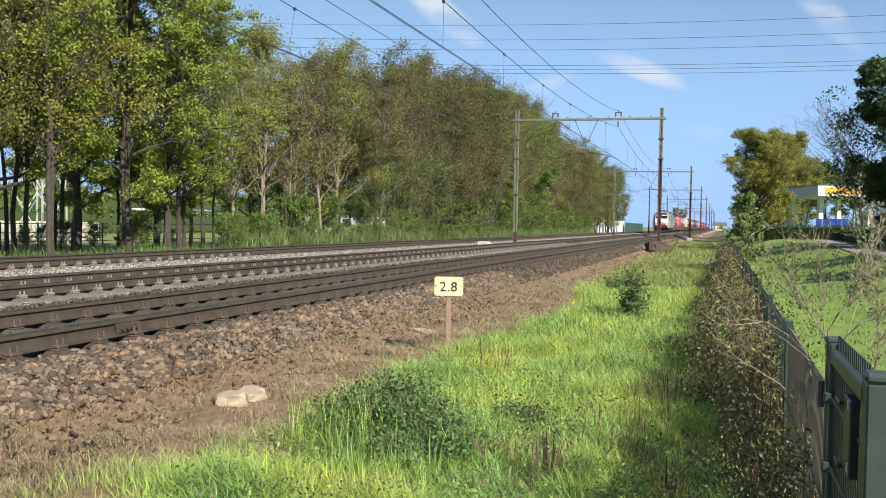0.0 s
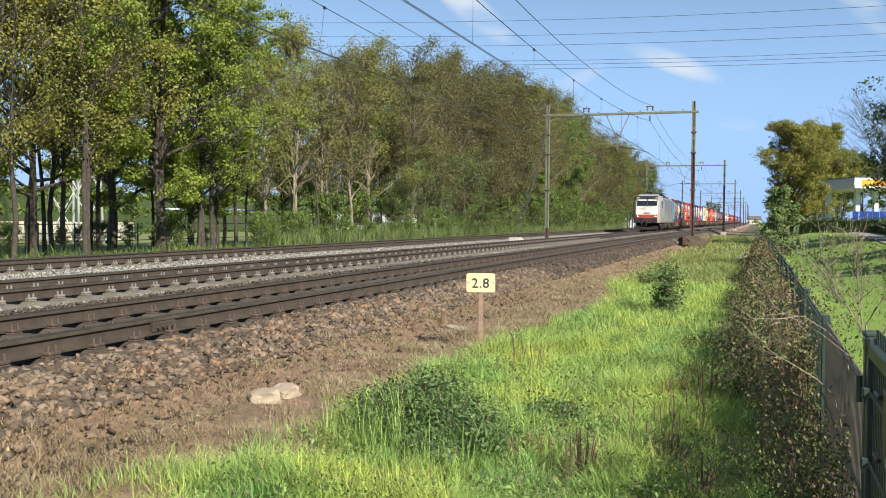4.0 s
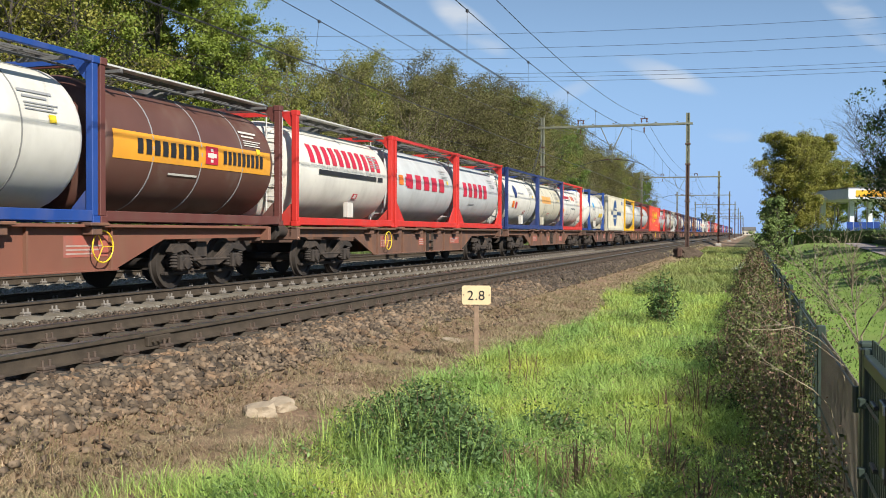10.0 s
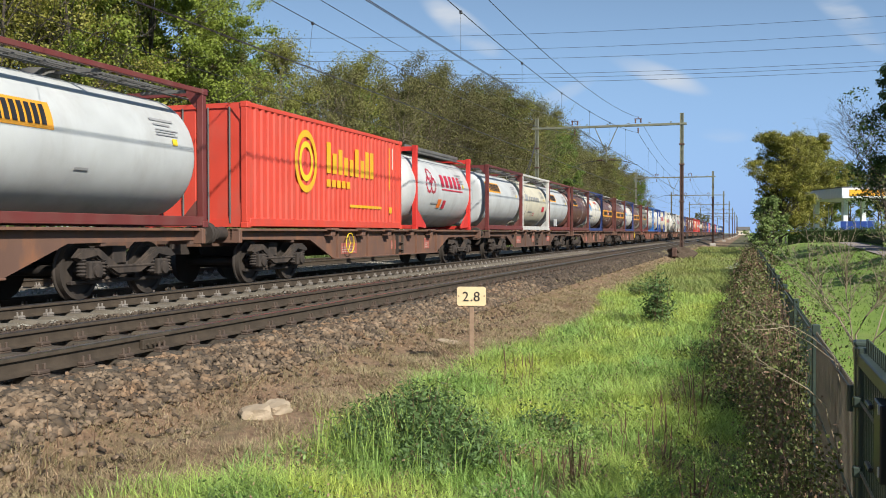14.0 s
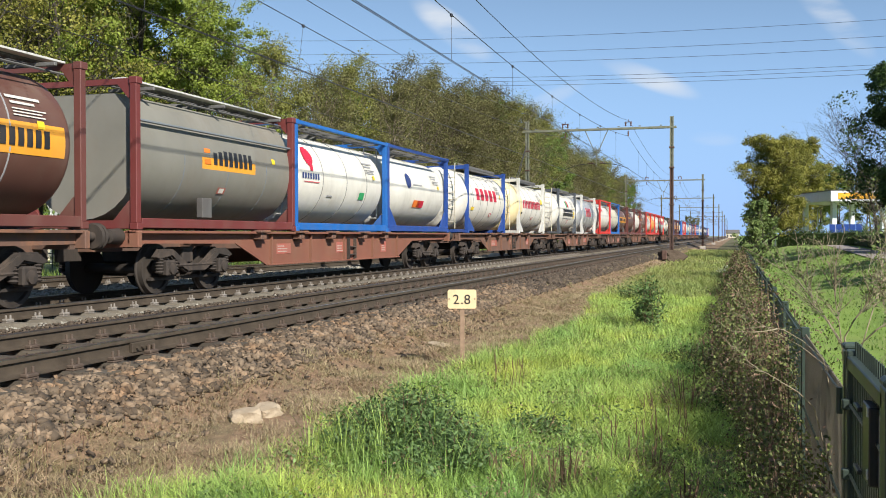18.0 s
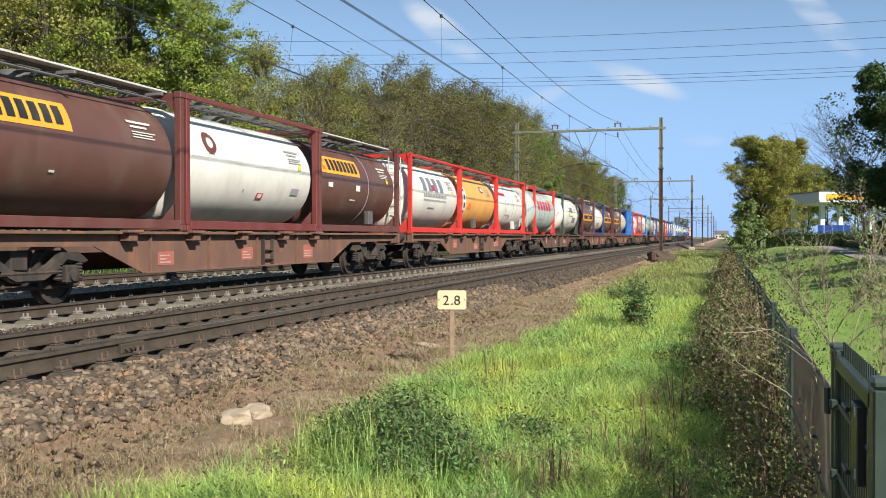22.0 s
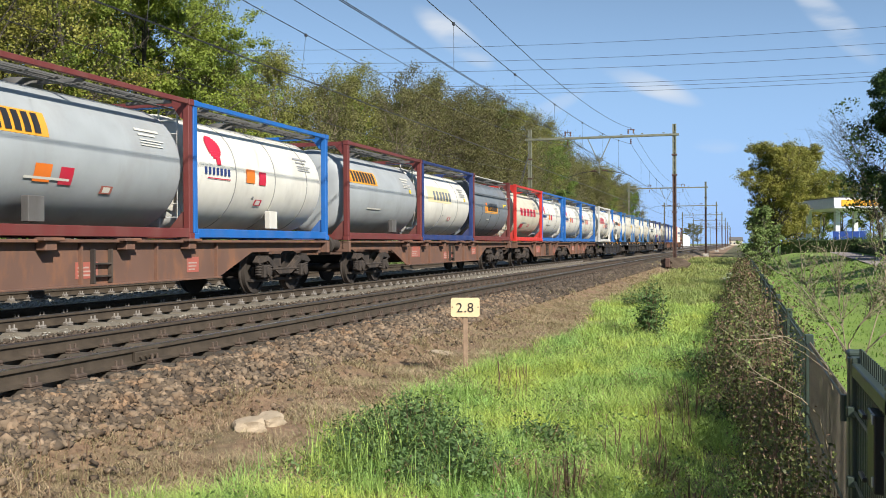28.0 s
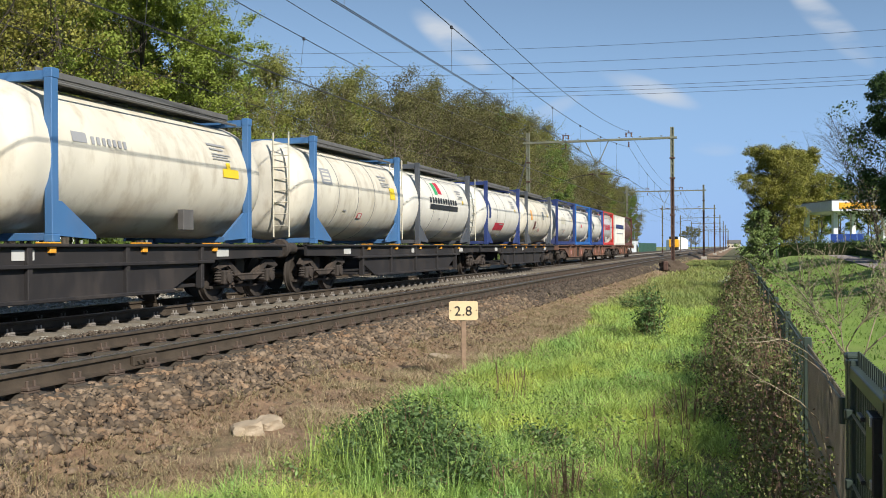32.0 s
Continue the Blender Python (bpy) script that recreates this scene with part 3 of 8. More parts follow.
def tank(label, u, frame, barrel, patches=(), ribs=(), rib_colour="seam", top=True, diag=False, style="tank", group="tank containers on the train", L=6.058, ladder=True, seed=0, walk=True, note=None):
    root = thing("tank_container", label, "tank container", group)
    r, cz = 1.125, 1.30
    if style == "swap":
        # a longer barrel that stands out beyond two end frames
        r, cz = 1.20, 1.30
        y0, y1 = -0.78, L + 0.78
        m = COL[frame]
        for y, s in ((0.0, -1), (L - 0.16, 1)):
            for x in (-1, 1):
                def post():
                    g = bars((-0.07, 0.07, 0, 0.15, 0.118, 2.46))
                    g.box(-0.08, 0.08, -0.004, 0.166, 0, 0.118, 0.01)
                    g.box(-0.08, 0.08, -0.004, 0.166, 2.44, 2.591, 0.01)
                    return g
                part("corner_post", shared("swap_post", post, m), None, root, at=(x * 1.139, y, 0))
                def foot():
                    g = Geo()
                    g.prism([(0, 0.1), (0, 0.62), (0.1, 0.62), (0.9, 0.12), (0.9, 0.05)], "x", -0.03, 0.03)
                    return g
                ob = part("foot_brace", shared("foot_brace", foot, m), None, root, at=(x * 1.14, y + (0.16 if s < 0 else 0), 0))
                if s > 0:
                    ob.rotation_euler = (0, 0, math.pi)
            part("end_header", shared("swap_header", lambda: bars((-1.06, 1.06, 0.02, 0.12, 2.42, 2.56)), m), None, root, at=(0, y, 0))
            part("end_sill", shared("swap_sill", lambda: bars((-1.06, 1.06, 0.02, 0.14, 0.02, 0.14)), m), None, root, at=(0, y, 0))
        part("barrel", shared("barrel swap", lambda: barrel_geo(y0, y1, r, cz, 0.55), COL[barrel]), None, root)
        part("catwalk", shared("catwalk", lambda: bars((0.1, 0.75, 0.2, L - 0.2, 2.52, 2.56), (0.74, 0.77, 0.2, L - 0.2, 2.56, 2.66), c=0.005), COL["walk"]), None, root, "dark metal walkway")
        part("drip_rail", shared("drip_rail", lambda: Geo().tube([(0.95, 0.2, 2.44), (0.95, L - 0.2, 2.44)], 0.025, 6), COL["walk"]), None, root)
        if ladder:
            part("ladder", shared("ladder swap", lambda: ladder_geo(0.15, 2.6), COL["cream"]), None, root, at=(0.72, -0.79, 0))
    else:
        container_frame(root, frame, frame, L, top=top, diag=diag, walk=walk)
        if style == "clad":
            part("barrel", shared("barrel clad", lambda: clad_geo(0.14, L - 0.14, 1.13, cz), COL[barrel]), None, root)
            part("ledge", shared("ledge", lambda: bars((1.10, 1.16, 0.14, L - 0.14, 1.86, 1.90)), COL["slate"]), None, root)
        else:
            part("barrel", shared("barrel tank", lambda: barrel_geo(0.09, L - 0.09, r, cz, 0.27), COL[barrel]), None, root)
        if ladder and frame not in ("umber", "maroon"):
            part("ladder", shared("ladder tank", lambda: ladder_geo(0.15, 2.5), COL["lightgrey"]), None, root, at=(0.62, 0.05, 0))
    bands(root, ribs, rib_colour, r, cz)
    add_patches(root, list(patches) + (small_print(seed or int(u * 10), barrel in ("brown", "umber", "slate", "grey", "taupe"))), r, cz)
    if int(u * 7) % 3 == 0:
        valve_box(root, 0.9 + (u * 1.7) % 3.0, barrel if barrel in ("white", "cream", "pale") else "walk")
    if note:
        cu = bpy.data.curves.new("note", "FONT")
        cu.body, cu.size, cu.extrude = note, 0.14, 0.002
        tmp = bpy.data.objects.new("note_curve", cu)
        me = bpy.data.meshes.new_from_object(tmp)
        bpy.data.objects.remove(tmp)
        me.materials.append(COL["slate"])
        ob = part("note_lettering", me, None, root, "dark grey painted words")
        ob.matrix_basis = pose(r + 0.004, 2.75, cz - 0.12, 90, 0, 90)
    def hatch():
        return Geo().lathe([(2.38, 0.30), (2.52, 0.30), (2.54, 0.22), (2.56, 0.1)], "z", 0, L / 2, 16)
    part("manhole", shared("manhole", hatch, COL["walk"]), None, root)
    MOVING.append((root, u, DECK))
    return root


def box_container(label, u, colour, L, H, marks=(), pitch=0.28):
    root = thing("box_container", label, "shipping container", "box containers on the train")
    container_frame(root, colour, colour, L, H, top=True, walk=False)
    def wall():
        pts, y, k = [], 0.14, 0
        while y < L - 0.14 - pitch:
            pts += [(y, 1.19), (y + pitch * 0.36, 1.19), (y + pitch * 0.5, 1.155), (y + pitch * 0.86, 1.155)]
            y += pitch
        pts.append((L - 0.14, 1.19))
        v, f = [], []
        for y, x in pts:
            v += [(x, y, 0.19), (x, y, H - 0.1)]
        for i in range(len(pts) - 1):
            f.append((2 * i, 2 * i + 2, 2 * i + 3, 2 * i + 1))
        return Geo().add(v, f)
    part("side_wall", shared("side_wall %s" % L, wall, COL[colour]), None, root, smooth=False)
    ob = part("side_wall", shared("side_wall %s" % L, wall, COL[colour]), None, root)
    ob.rotation_euler, ob.location = (0, 0, math.pi), (0, L, 0)
    part("roof", shared("roof %s" % L, lambda: bars((-1.15, 1.15, 0.1, L - 0.1, H - 0.07, H - 0.03)), COL[colour]), None, root)
    part("end_door", shared("end_door %s" % H, lambda: bars((-1.08, -0.02, 0.06, 0.12, 0.16, H - 0.12), (0.02, 1.08, 0.06, 0.12, 0.16, H - 0.12)), COL[colour]), None, root)
    part("end_wall", shared("end_wall %s" % H, lambda: bars((-1.08, 1.08, -0.1, -0.05, 0.16, H - 0.12)), COL[colour]), None, root, at=(0, L, 0))
    def rods():
        g = Geo()
        for x in (-0.8, -0.3, 0.3, 0.8):
            g.tube([(x, 0.03, 0.1), (x, 0.03, H - 0.1)], 0.02, 6)
        return g
    part("lock_rods", shared("lock_rods %s" % H, rods, COL["walk"]), None, root)
    add_patches(root, marks, flat=1.192)
    MOVING.append((root, u, DECK))
    return root


def wheelset(parent, y, r=0.46):
    def disc():
        g = Geo()
        for s in (-1, 1):
            x = s * 0.75
            g.lathe([(x - s * 0.07, r + 0.03), (x - s * 0.045, r + 0.03), (x - s * 0.03, r), (x + s * 0.06, r - 0.005), (x + s * 0.06, r - 0.07), (x + s * 0.02, r - 0.09), (x + s * 0.02, 0.12), (x + s * 0.09, 0.11), (x + s * 0.09, 0.01)], "x", 0, r, 28)
        g.lathe([(-0.7, 0.09), (0.7, 0.09)], "x", 0, r, 12)
        return g
    return part("wheelset", shared("wheelset %s" % r, disc, COL["wheel"]), None, parent, "dark steel wheels", at=(0, y, 0))


def bogie(root, yc):
    b = part("bogie", shared("bogie", lambda: bars((-0.9, 0.9, -0.18, 0.18, 0.55, 0.85), c=0.02), COL["grime"]), None, root, "grimy black steel bogie", at=(0, yc, 0))
    for y in (-0.9, 0.9):
        wheelset(b, y)
        for s in (-1, 1):
            def axlebox():
                g = bars((-0.11, 0.11, -0.15, 0.15, 0.33, 0.62), c=0.03)
                g.lathe([(0.08, 0.11), (0.15, 0.10), (0.16, 0.04)], "x", 0, 0.46, 12)
                return g
            ob = part("axle_box", shared("axle_box", axlebox, COL["grime"]), None, b, at=(s * 1.03, y, 0))
            if s < 0:
                ob.rotation_euler = (0, 0, math.pi)
            def spring():
                g = Geo()
                g.lathe([(0.38 + i * 0.0275, 0.08 if i % 2 else 0.055) for i in range(11)], "z", 0, 0, 10)
                return g
            for q in (-0.24, 0.24):
                part("spring", shared("spring", spring, COL["grime"]), None, b, at=(s * 1.03, y + q, 0))
    for s in (-1, 1):
        def cheek():
            g = Geo()
            for x0, x1, k in ((-0.04, 0.03, 0.0), (0.03, 0.075, 0.03)):
                g.prism([(-1.32, 0.68), (-1.15, 0.82 - k), (-0.74, 0.82 - k), (-0.44, 0.64 - k), (-0.24, 0.54 - k), (0.24, 0.54 - k), (0.44, 0.64 - k), (0.74, 0.82 - k), (1.15, 0.82 - k), (1.32, 0.68),
                         (1.2, 0.62 + k), (0.82, 0.68 + k), (0.52, 0.48 + k), (0.3, 0.38 + k), (-0.3, 0.38 + k), (-0.52, 0.48 + k), (-0.82, 0.68 + k), (-1.2, 0.62 + k)], "x", x0, x1)
            g.tube([(0.06, -0.6, 0.52), (0.06, 0.6, 0.52)], 0.03, 6)
            return g
        part("side_frame", shared("side_frame", cheek, COL["grime"]), None, b, at=(s * 1.02, 0, 0))
    part("brake_gear", shared("brake_gear", lambda: bars((-0.95, 0.95, -0.42, -0.34, 0.3, 0.42), (-0.95, 0.95, 0.34, 0.42, 0.3, 0.42), (0.8, 0.9, -1.2, 1.2, 0.25, 0.31)), COL["grime"]), None, b)
    return b


def buffer_pair(root, y, s):
    for x in (-0.87, 0.87):
        def buf():
            g = Geo().lathe([(0, 0.13), (0.02, 0.14), (0.3, 0.12), (0.32, 0.075), (0.53, 0.075), (0.54, 0.2), (0.58, 0.225), (0.60, 0.2)], "y", 0, 0, 16)
            return g
        ob = part("buffer", shared("buffer", buf, COL["grime"]), None, root, at=(x, y, 1.05))
        if s < 0:
            ob.rotation_euler = (0, 0, math.pi)


def flat_wagon(u0, u1, bogies, bellies, colour="rust", yellow=None, label="rusty brown flat container wagon", seed=0):
    """A container wagon from buffer to buffer. bellies: the deep stretches of the side sills between bogies."""
    L = u1 - u0
    root = thing("container_wagon", label, "freight wagon", "wagons of the train")
    m = COL[colour]
    rnd = random.Random(seed)
    for s in (-1, 1):
        prof_top = [(0.62, 1.155), (L - 0.62, 1.155)]
        low = [(L - 0.62, 0.93)]
        for a, b in reversed(bellies):
            low += [(b + 0.1, 0.90), (b - 1.25, 0.42), (a + 1.25, 0.42), (a - 0.1, 0.90)]
        low += [(0.62, 0.93)]
        poly = prof_top + low
        g = Geo()
        # ribbed web set back behind top and bottom flanges
        g.prism([(y, z) for y, z in poly], "x", s * 1.06 - 0.015, s * 1.06 + 0.015)
        g.box(s * 1.1 - 0.11, s * 1.1 + 0.11, 0.62, L - 0.62, 1.10, 1.15, 0.006)
        for a, b in bellies:
            g.box(s * 1.08 - 0.08, s * 1.08 + 0.08, a + 1.25, b - 1.25, 0.41, 0.44, 0.004)
        part("side_sill", g, m, root, smooth=False)
    part("centre_sill", bars((-0.35, 0.35, 0.62, L - 0.62, 0.78, 1.10)), COL["rustdark"], root)
    n = max(4, int(L / 2.2))
    for i in range(n):
        y = 0.8 + (L - 1.6) * i / (n - 1)
        part("cross_beam", shared("cross_beam", lambda: bars((-1.06, 1.06, -0.06, 0.06, 0.85, 1.08), c=0.0), COL["rustdark"]), None, root, at=(0, y, 0))
    for y in (0.62, L - 0.74):
        part("headstock", shared("headstock", lambda: bars((-1.25, 1.25, 0, 0.12, 0.86, 1.14), c=0.01), m), None, root, at=(0, y, 0))
    buffer_pair(root, 0.62, -1)
    buffer_pair(root, L - 0.62, 1)
    for s, y in ((-1, 0.62), (1, L - 0.62)):
        part("coupling_hook", shared("coupling_hook", lambda: bars((-0.05, 0.05, -0.2, 0.2, 0.95, 1.1), (-0.04, 0.04, -0.3, 0.3, 0.62, 0.95), c=0.01), COL["grime"]), None, root, at=(0, y + s * 0.2, 0))
    for y in bogies:
        bogie(root, y)
    # ribs, hooks, lettering panels on the deep webs
    for a, b in bellies:
        y = a + 1.4
        while y < b - 1.3:
            part("rib", shared("rib", lambda: bars((1.075, 1.14, -0.02, 0.02, 0.44, 1.10), c=0.0), m), None, root, at=(0, y, 0))
            y += (b - a - 2.8) / 4 + 0.001
        for k in range(int((b - a) / 1.9)):
            y = a + 0.6 + k * 1.9 + rnd.random() * 0.3
            def peg():
                g = bars((1.08, 1.34, -0.22, 0.22, 1.12, 1.175), (1.08, 1.28, -0.12, 0.12, 0.98, 1.12), c=0.012)
                return g
            part("lock_bracket", shared("lock_bracket", peg, COL["rust"]), None, root, at=(0, y, 0))
        y = a + 1.7
        for k in range(3):
            w, z0 = 0.35 + 0.7 * rnd.random(), 0.52 + 0.15 * rnd.random()
            g = Geo().box(1.076, 1.081, y, y + w, z0, z0 + 0.22 + 0.12 * rnd.random())
            part("data_panel", g, COL["pink"], root, "faded red lettering panel")
            g = Geo()
            for q in range(3):
                g.box(1.081, 1.084, y + 0.05, y + w * (0.5 + 0.4 * rnd.random()), z0 + 0.04 + q * 0.06, z0 + 0.065 + q * 0.06)
            part("small_print", g, COL["faded"], root)
            y += w + 0.5 + (b - a - 4.6) / 3
    if bellies:
        a, b = bellies[0]
        part("step_ladder", shared("step_ladder", lambda: bars((1.08, 1.16, -0.24, -0.2, 0.45, 1.0), (1.08, 1.16, 0.2, 0.24, 0.45, 1.0), (1.1, 1.16, -0.2, 0.2, 0.55, 0.58), (1.1, 1.16, -0.2, 0.2, 0.75, 0.78), c=0.004), COL["grime"]), None, root, at=(0, (a + b) / 2 + 0.5, 0))
    if yellow is not None:
        def hand():
            g = Geo()
            pts = [(0.0, 0.25 * math.cos(k * math.pi / 10), 0.25 * math.sin(k * math.pi / 10)) for k in range(21)]
            g.tube(pts, 0.013, 6, caps=False)
            for k in range(3):
                a = k * math.pi * 2 / 3
                g.tube([(0, 0, 0), (0, 0.25 * math.cos(a), 0.25 * math.sin(a))], 0.009, 6)
            return g
        part("handwheel", shared("handwheel", hand, COL["gold"]), None, root, "yellow brake handwheel", at=(1.2, yellow, 0.8))
    MOVING.append((root, u0, 0.0))
    return root


def pocket_wagon(u0, u1):
    L = u1 - u0
    root = thing("pocket_wagon", "black articulated pocket wagon with deep side beams", "freight wagon", "wagons of the train")
    m = COL["coal"]
    c = L / 2
    for a, b in ((0.62, c - 0.15), (c + 0.15, L - 0.62)):
        for s in (-1, 1):
            g = Geo()
            g.prism([(a, 1.13), (b, 1.13), (b, 0.88), (b - 3.0, 0.84), (b - 4.4, 0.30), (a + 4.4, 0.30), (a + 3.0, 0.84), (a, 0.88)], "x", s * 1.2 - 0.03, s * 1.2 + 0.03)
            g.box(s * 1.22 - 0.10, s * 1.22 + 0.10, a + 3.0, b - 3.0, 0.78, 0.84, 0.01)
            g.box(s * 1.22 - 0.12, s * 1.22 + 0.12, a + 4.4, b - 4.4, 0.28, 0.34, 0.01)
            g.box(s * 1.22 - 0.10, s * 1.22 + 0.10, a, b, 1.09, 1.14, 0.01)
            part("side_beam", g, m, root, smooth=False)
            for k in range(5):
                y = a + 3.4 + (b - a - 6.8) * k / 4
                part("rib", shared("pocket_rib", lambda: bars((-0.05, 0.08, -0.05, 0.05, 0.32, 1.1), c=0.008), m), None, root, at=(s * 1.22, y, 0))
                if s > 0:
                    part("support_peg", shared("support_peg", lambda: bars((-0.14, 0.12, -0.13, 0.13, 1.14, 1.165), (-0.08, 0.08, -0.07, 0.07, 1.0, 1.14), c=0.008), COL["orange"]), None, root, "orange container support", at=(s * 1.2, y + 0.5, 0))
        part("pocket_floor", bars((-1.15, 1.15, a + 3.2, b - 3.2, 0.34, 0.40)), m, root)
        part("platform", bars((-1.15, 1.15, a, a + 2.8, 1.02, 1.08)), m, root)
        part("platform", bars((-1.15, 1.15, b - 2.8, b, 1.02, 1.08)), m, root)
        for k in range(3):
            y = a + 2.2 + k * (b - a - 5) / 2
            part("data_panel", Geo().box(1.235, 1.24, y, y + 0.45, 0.9, 1.05), COL["lightgrey"], root, "white lettering panel")
    for y in (1.9, c, L - 1.9):
        bogie(root, y)
    buffer_pair(root, 0.62, -1)
    buffer_pair(root, L - 0.62, 1)
    MOVING.append((root, u0, 0.0))
    return root

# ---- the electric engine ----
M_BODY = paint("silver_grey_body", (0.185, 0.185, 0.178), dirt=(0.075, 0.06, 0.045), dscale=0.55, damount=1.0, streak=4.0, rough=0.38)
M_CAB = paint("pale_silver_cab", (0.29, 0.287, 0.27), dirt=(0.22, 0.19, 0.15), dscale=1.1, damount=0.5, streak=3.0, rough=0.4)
M_GEAR = paint("dusty_olive_running_gear", (0.085, 0.07, 0.052), dirt=(0.055, 0.045, 0.035), damount=0.8, rough=0.85)


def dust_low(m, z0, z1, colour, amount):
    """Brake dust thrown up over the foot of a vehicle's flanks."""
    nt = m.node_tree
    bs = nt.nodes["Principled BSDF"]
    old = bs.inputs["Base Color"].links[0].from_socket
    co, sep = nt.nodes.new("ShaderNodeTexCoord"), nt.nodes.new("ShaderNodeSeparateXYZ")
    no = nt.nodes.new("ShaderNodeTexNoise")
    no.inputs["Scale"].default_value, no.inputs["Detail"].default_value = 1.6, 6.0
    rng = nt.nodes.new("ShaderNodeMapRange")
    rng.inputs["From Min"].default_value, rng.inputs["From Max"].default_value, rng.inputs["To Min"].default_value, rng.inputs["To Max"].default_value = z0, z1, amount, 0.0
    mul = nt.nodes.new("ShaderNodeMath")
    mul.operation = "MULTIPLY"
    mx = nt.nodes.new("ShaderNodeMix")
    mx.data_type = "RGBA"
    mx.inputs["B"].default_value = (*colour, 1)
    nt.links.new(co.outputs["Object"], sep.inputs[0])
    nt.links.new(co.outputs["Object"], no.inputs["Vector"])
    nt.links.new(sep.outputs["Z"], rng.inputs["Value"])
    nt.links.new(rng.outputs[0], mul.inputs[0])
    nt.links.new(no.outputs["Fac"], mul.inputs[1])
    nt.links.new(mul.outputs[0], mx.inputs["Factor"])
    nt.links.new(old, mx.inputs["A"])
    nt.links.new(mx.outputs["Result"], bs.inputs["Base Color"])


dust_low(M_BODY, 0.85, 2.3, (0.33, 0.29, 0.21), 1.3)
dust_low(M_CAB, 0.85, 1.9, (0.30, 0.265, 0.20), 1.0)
M_NOSE = paint("white_nose", (0.74, 0.70, 0.60), damount=0.4)
M_ROOF = paint("dusty_roof", (0.20, 0.18, 0.155), dirt=(0.12, 0.09, 0.065), damount=0.8, rough=0.7)
M_GLASS = mat("dark_cab_glass", (0.015, 0.018, 0.02), (0.02, 0.022, 0.025), rough=0.06, spec=0.8)
M_BLIND = mat("pale_blind", (0.6, 0.62, 0.58), (0.5, 0.52, 0.5), rough=0.6)
M_BLUE_PANEL = paint("sky_blue_panel", (0.03, 0.255, 0.53), damount=0.2)
M_LAMP = glow("lit_headlamp", (1.0, 0.90, 0.70), 1.6)
M_DULL = paint("dull_lamp_glass", (0.35, 0.33, 0.3), rough=0.2)


def build_engine():
    root = thing("electric_locomotive", "silver-grey electric locomotive with white nose and blue panel", "locomotive")
    L = 18.9
    half = [(1.40, 0.84), (1.45, 0.92), (1.485, 1.02), (1.49, 1.08), (1.49, 2.2), (1.47, 3.22), (1.43, 3.34), (1.02, 3.78), (0.90, 3.86), (0.45, 3.88)]

    # the cab's front is boxier than the body: upright sides right up to the brow
    front = [(1.04, 0.84), (1.07, 0.92), (1.09, 1.02), (1.10, 1.08), (1.11, 2.2), (1.10, 3.10), (1.09, 3.20), (1.07, 3.56), (1.00, 3.67), (0.45, 3.70)]

    def nose(z):
        return 1.0 if z < 1.7 else 1.0 + (z - 1.7) * 0.29 if z < 2.62 else 1.267 + (z - 2.62) * 0.5

    def station(q, k):
        """A section between the boxy front (q = 0) and the body's own (q = 1); k: how far the flanks have come out."""
        half_q = [(a + (c - a) * (k if z < 3.15 else q), z + (z1 - z) * q) for (a, z), (c, z1) in zip(front, half)]
        ring = [(-x, z) for x, z in half_q] + [(x, z) for x, z in half_q[::-1]]
        return [(x, nose(z) * (1 - q) + 2.62 * q, z) for x, z in ring]

    cols = [station(q, k) for q, k in ((0.0, 0.0), (0.14, 0.62), (0.55, 0.9), (1.0, 1.0))]
    low = [(1.40, 0.84), (1.45, 0.92), (1.485, 1.02), (1.49, 1.08), (1.49, 2.2), (1.47, 3.22), (1.43, 3.33), (1.05, 3.60), (0.92, 3.66), (0.45, 3.68)]
    cols.append([(x, 3.30, z) for x, y, z in cols[-1]])
    cols.append([(x, 3.67 if z < 3.4 else 3.75, z) for x, z in [(-x, z) for x, z in low] + [(x, z) for x, z in low[::-1]]])
    cols += [[(x, L - y, z) for x, y, z in c] for c in cols[::-1]]
    n = len(cols[0])
    body, roof = Geo(), Geo()
    v = [p for c in cols for p in c]
    quads_body, quads_roof, quads_cab = [], [], ([], [])
    for i in range(len(cols) - 1):
        for k in range(n - 1):
            q = (i * n + k, (i + 1) * n + k, (i + 1) * n + k + 1, i * n + k + 1)
            z = max(v[j][2] for j in q)
            (quads_cab[i > 5] if i != 5 else quads_roof if z > 3.4 else quads_body).append(q)
    body.add(v, quads_body)
    roof.add(v, quads_roof)
    for c, flip in ((cols[0], False), (cols[-1], True)):
        m = n // 2
        f = [(k, k + 1, n - 2 - k, n - 1 - k) for k in range(m - 1)]
        part("nose", Geo().add(c, [q[::-1] if flip else q for q in f]), M_NOSE, root, "white front", angle=20)
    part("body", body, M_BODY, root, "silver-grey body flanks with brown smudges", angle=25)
    for quads in quads_cab:
        used = sorted({j for q in quads for j in q})
        at = {j: i for i, j in enumerate(used)}
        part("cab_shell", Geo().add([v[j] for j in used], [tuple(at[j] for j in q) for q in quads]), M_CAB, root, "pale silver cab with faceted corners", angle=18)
    part("roof", roof, M_ROOF, root, "dusty brown-grey roof", angle=25)
    part("underbelly", bars((-1.2, 1.2, 1.4, L - 1.4, 0.8, 0.86)), COL["grime"], root)

    # front: band, panes, lamps
    def face(x0, x1, z0, z1, lift=0.012):
        g = Geo()
        zs = [z0] + [z for z in (1.7, 2.62) if z0 < z < z1] + [z1]
        v = []
        for z in zs:
            for x in (x0, x1):
                v.append((x, nose(z) - lift, z))
        return g.add(v, [(2 * i, 2 * i + 1, 2 * i + 3, 2 * i + 2) for i in range(len(zs) - 1)])
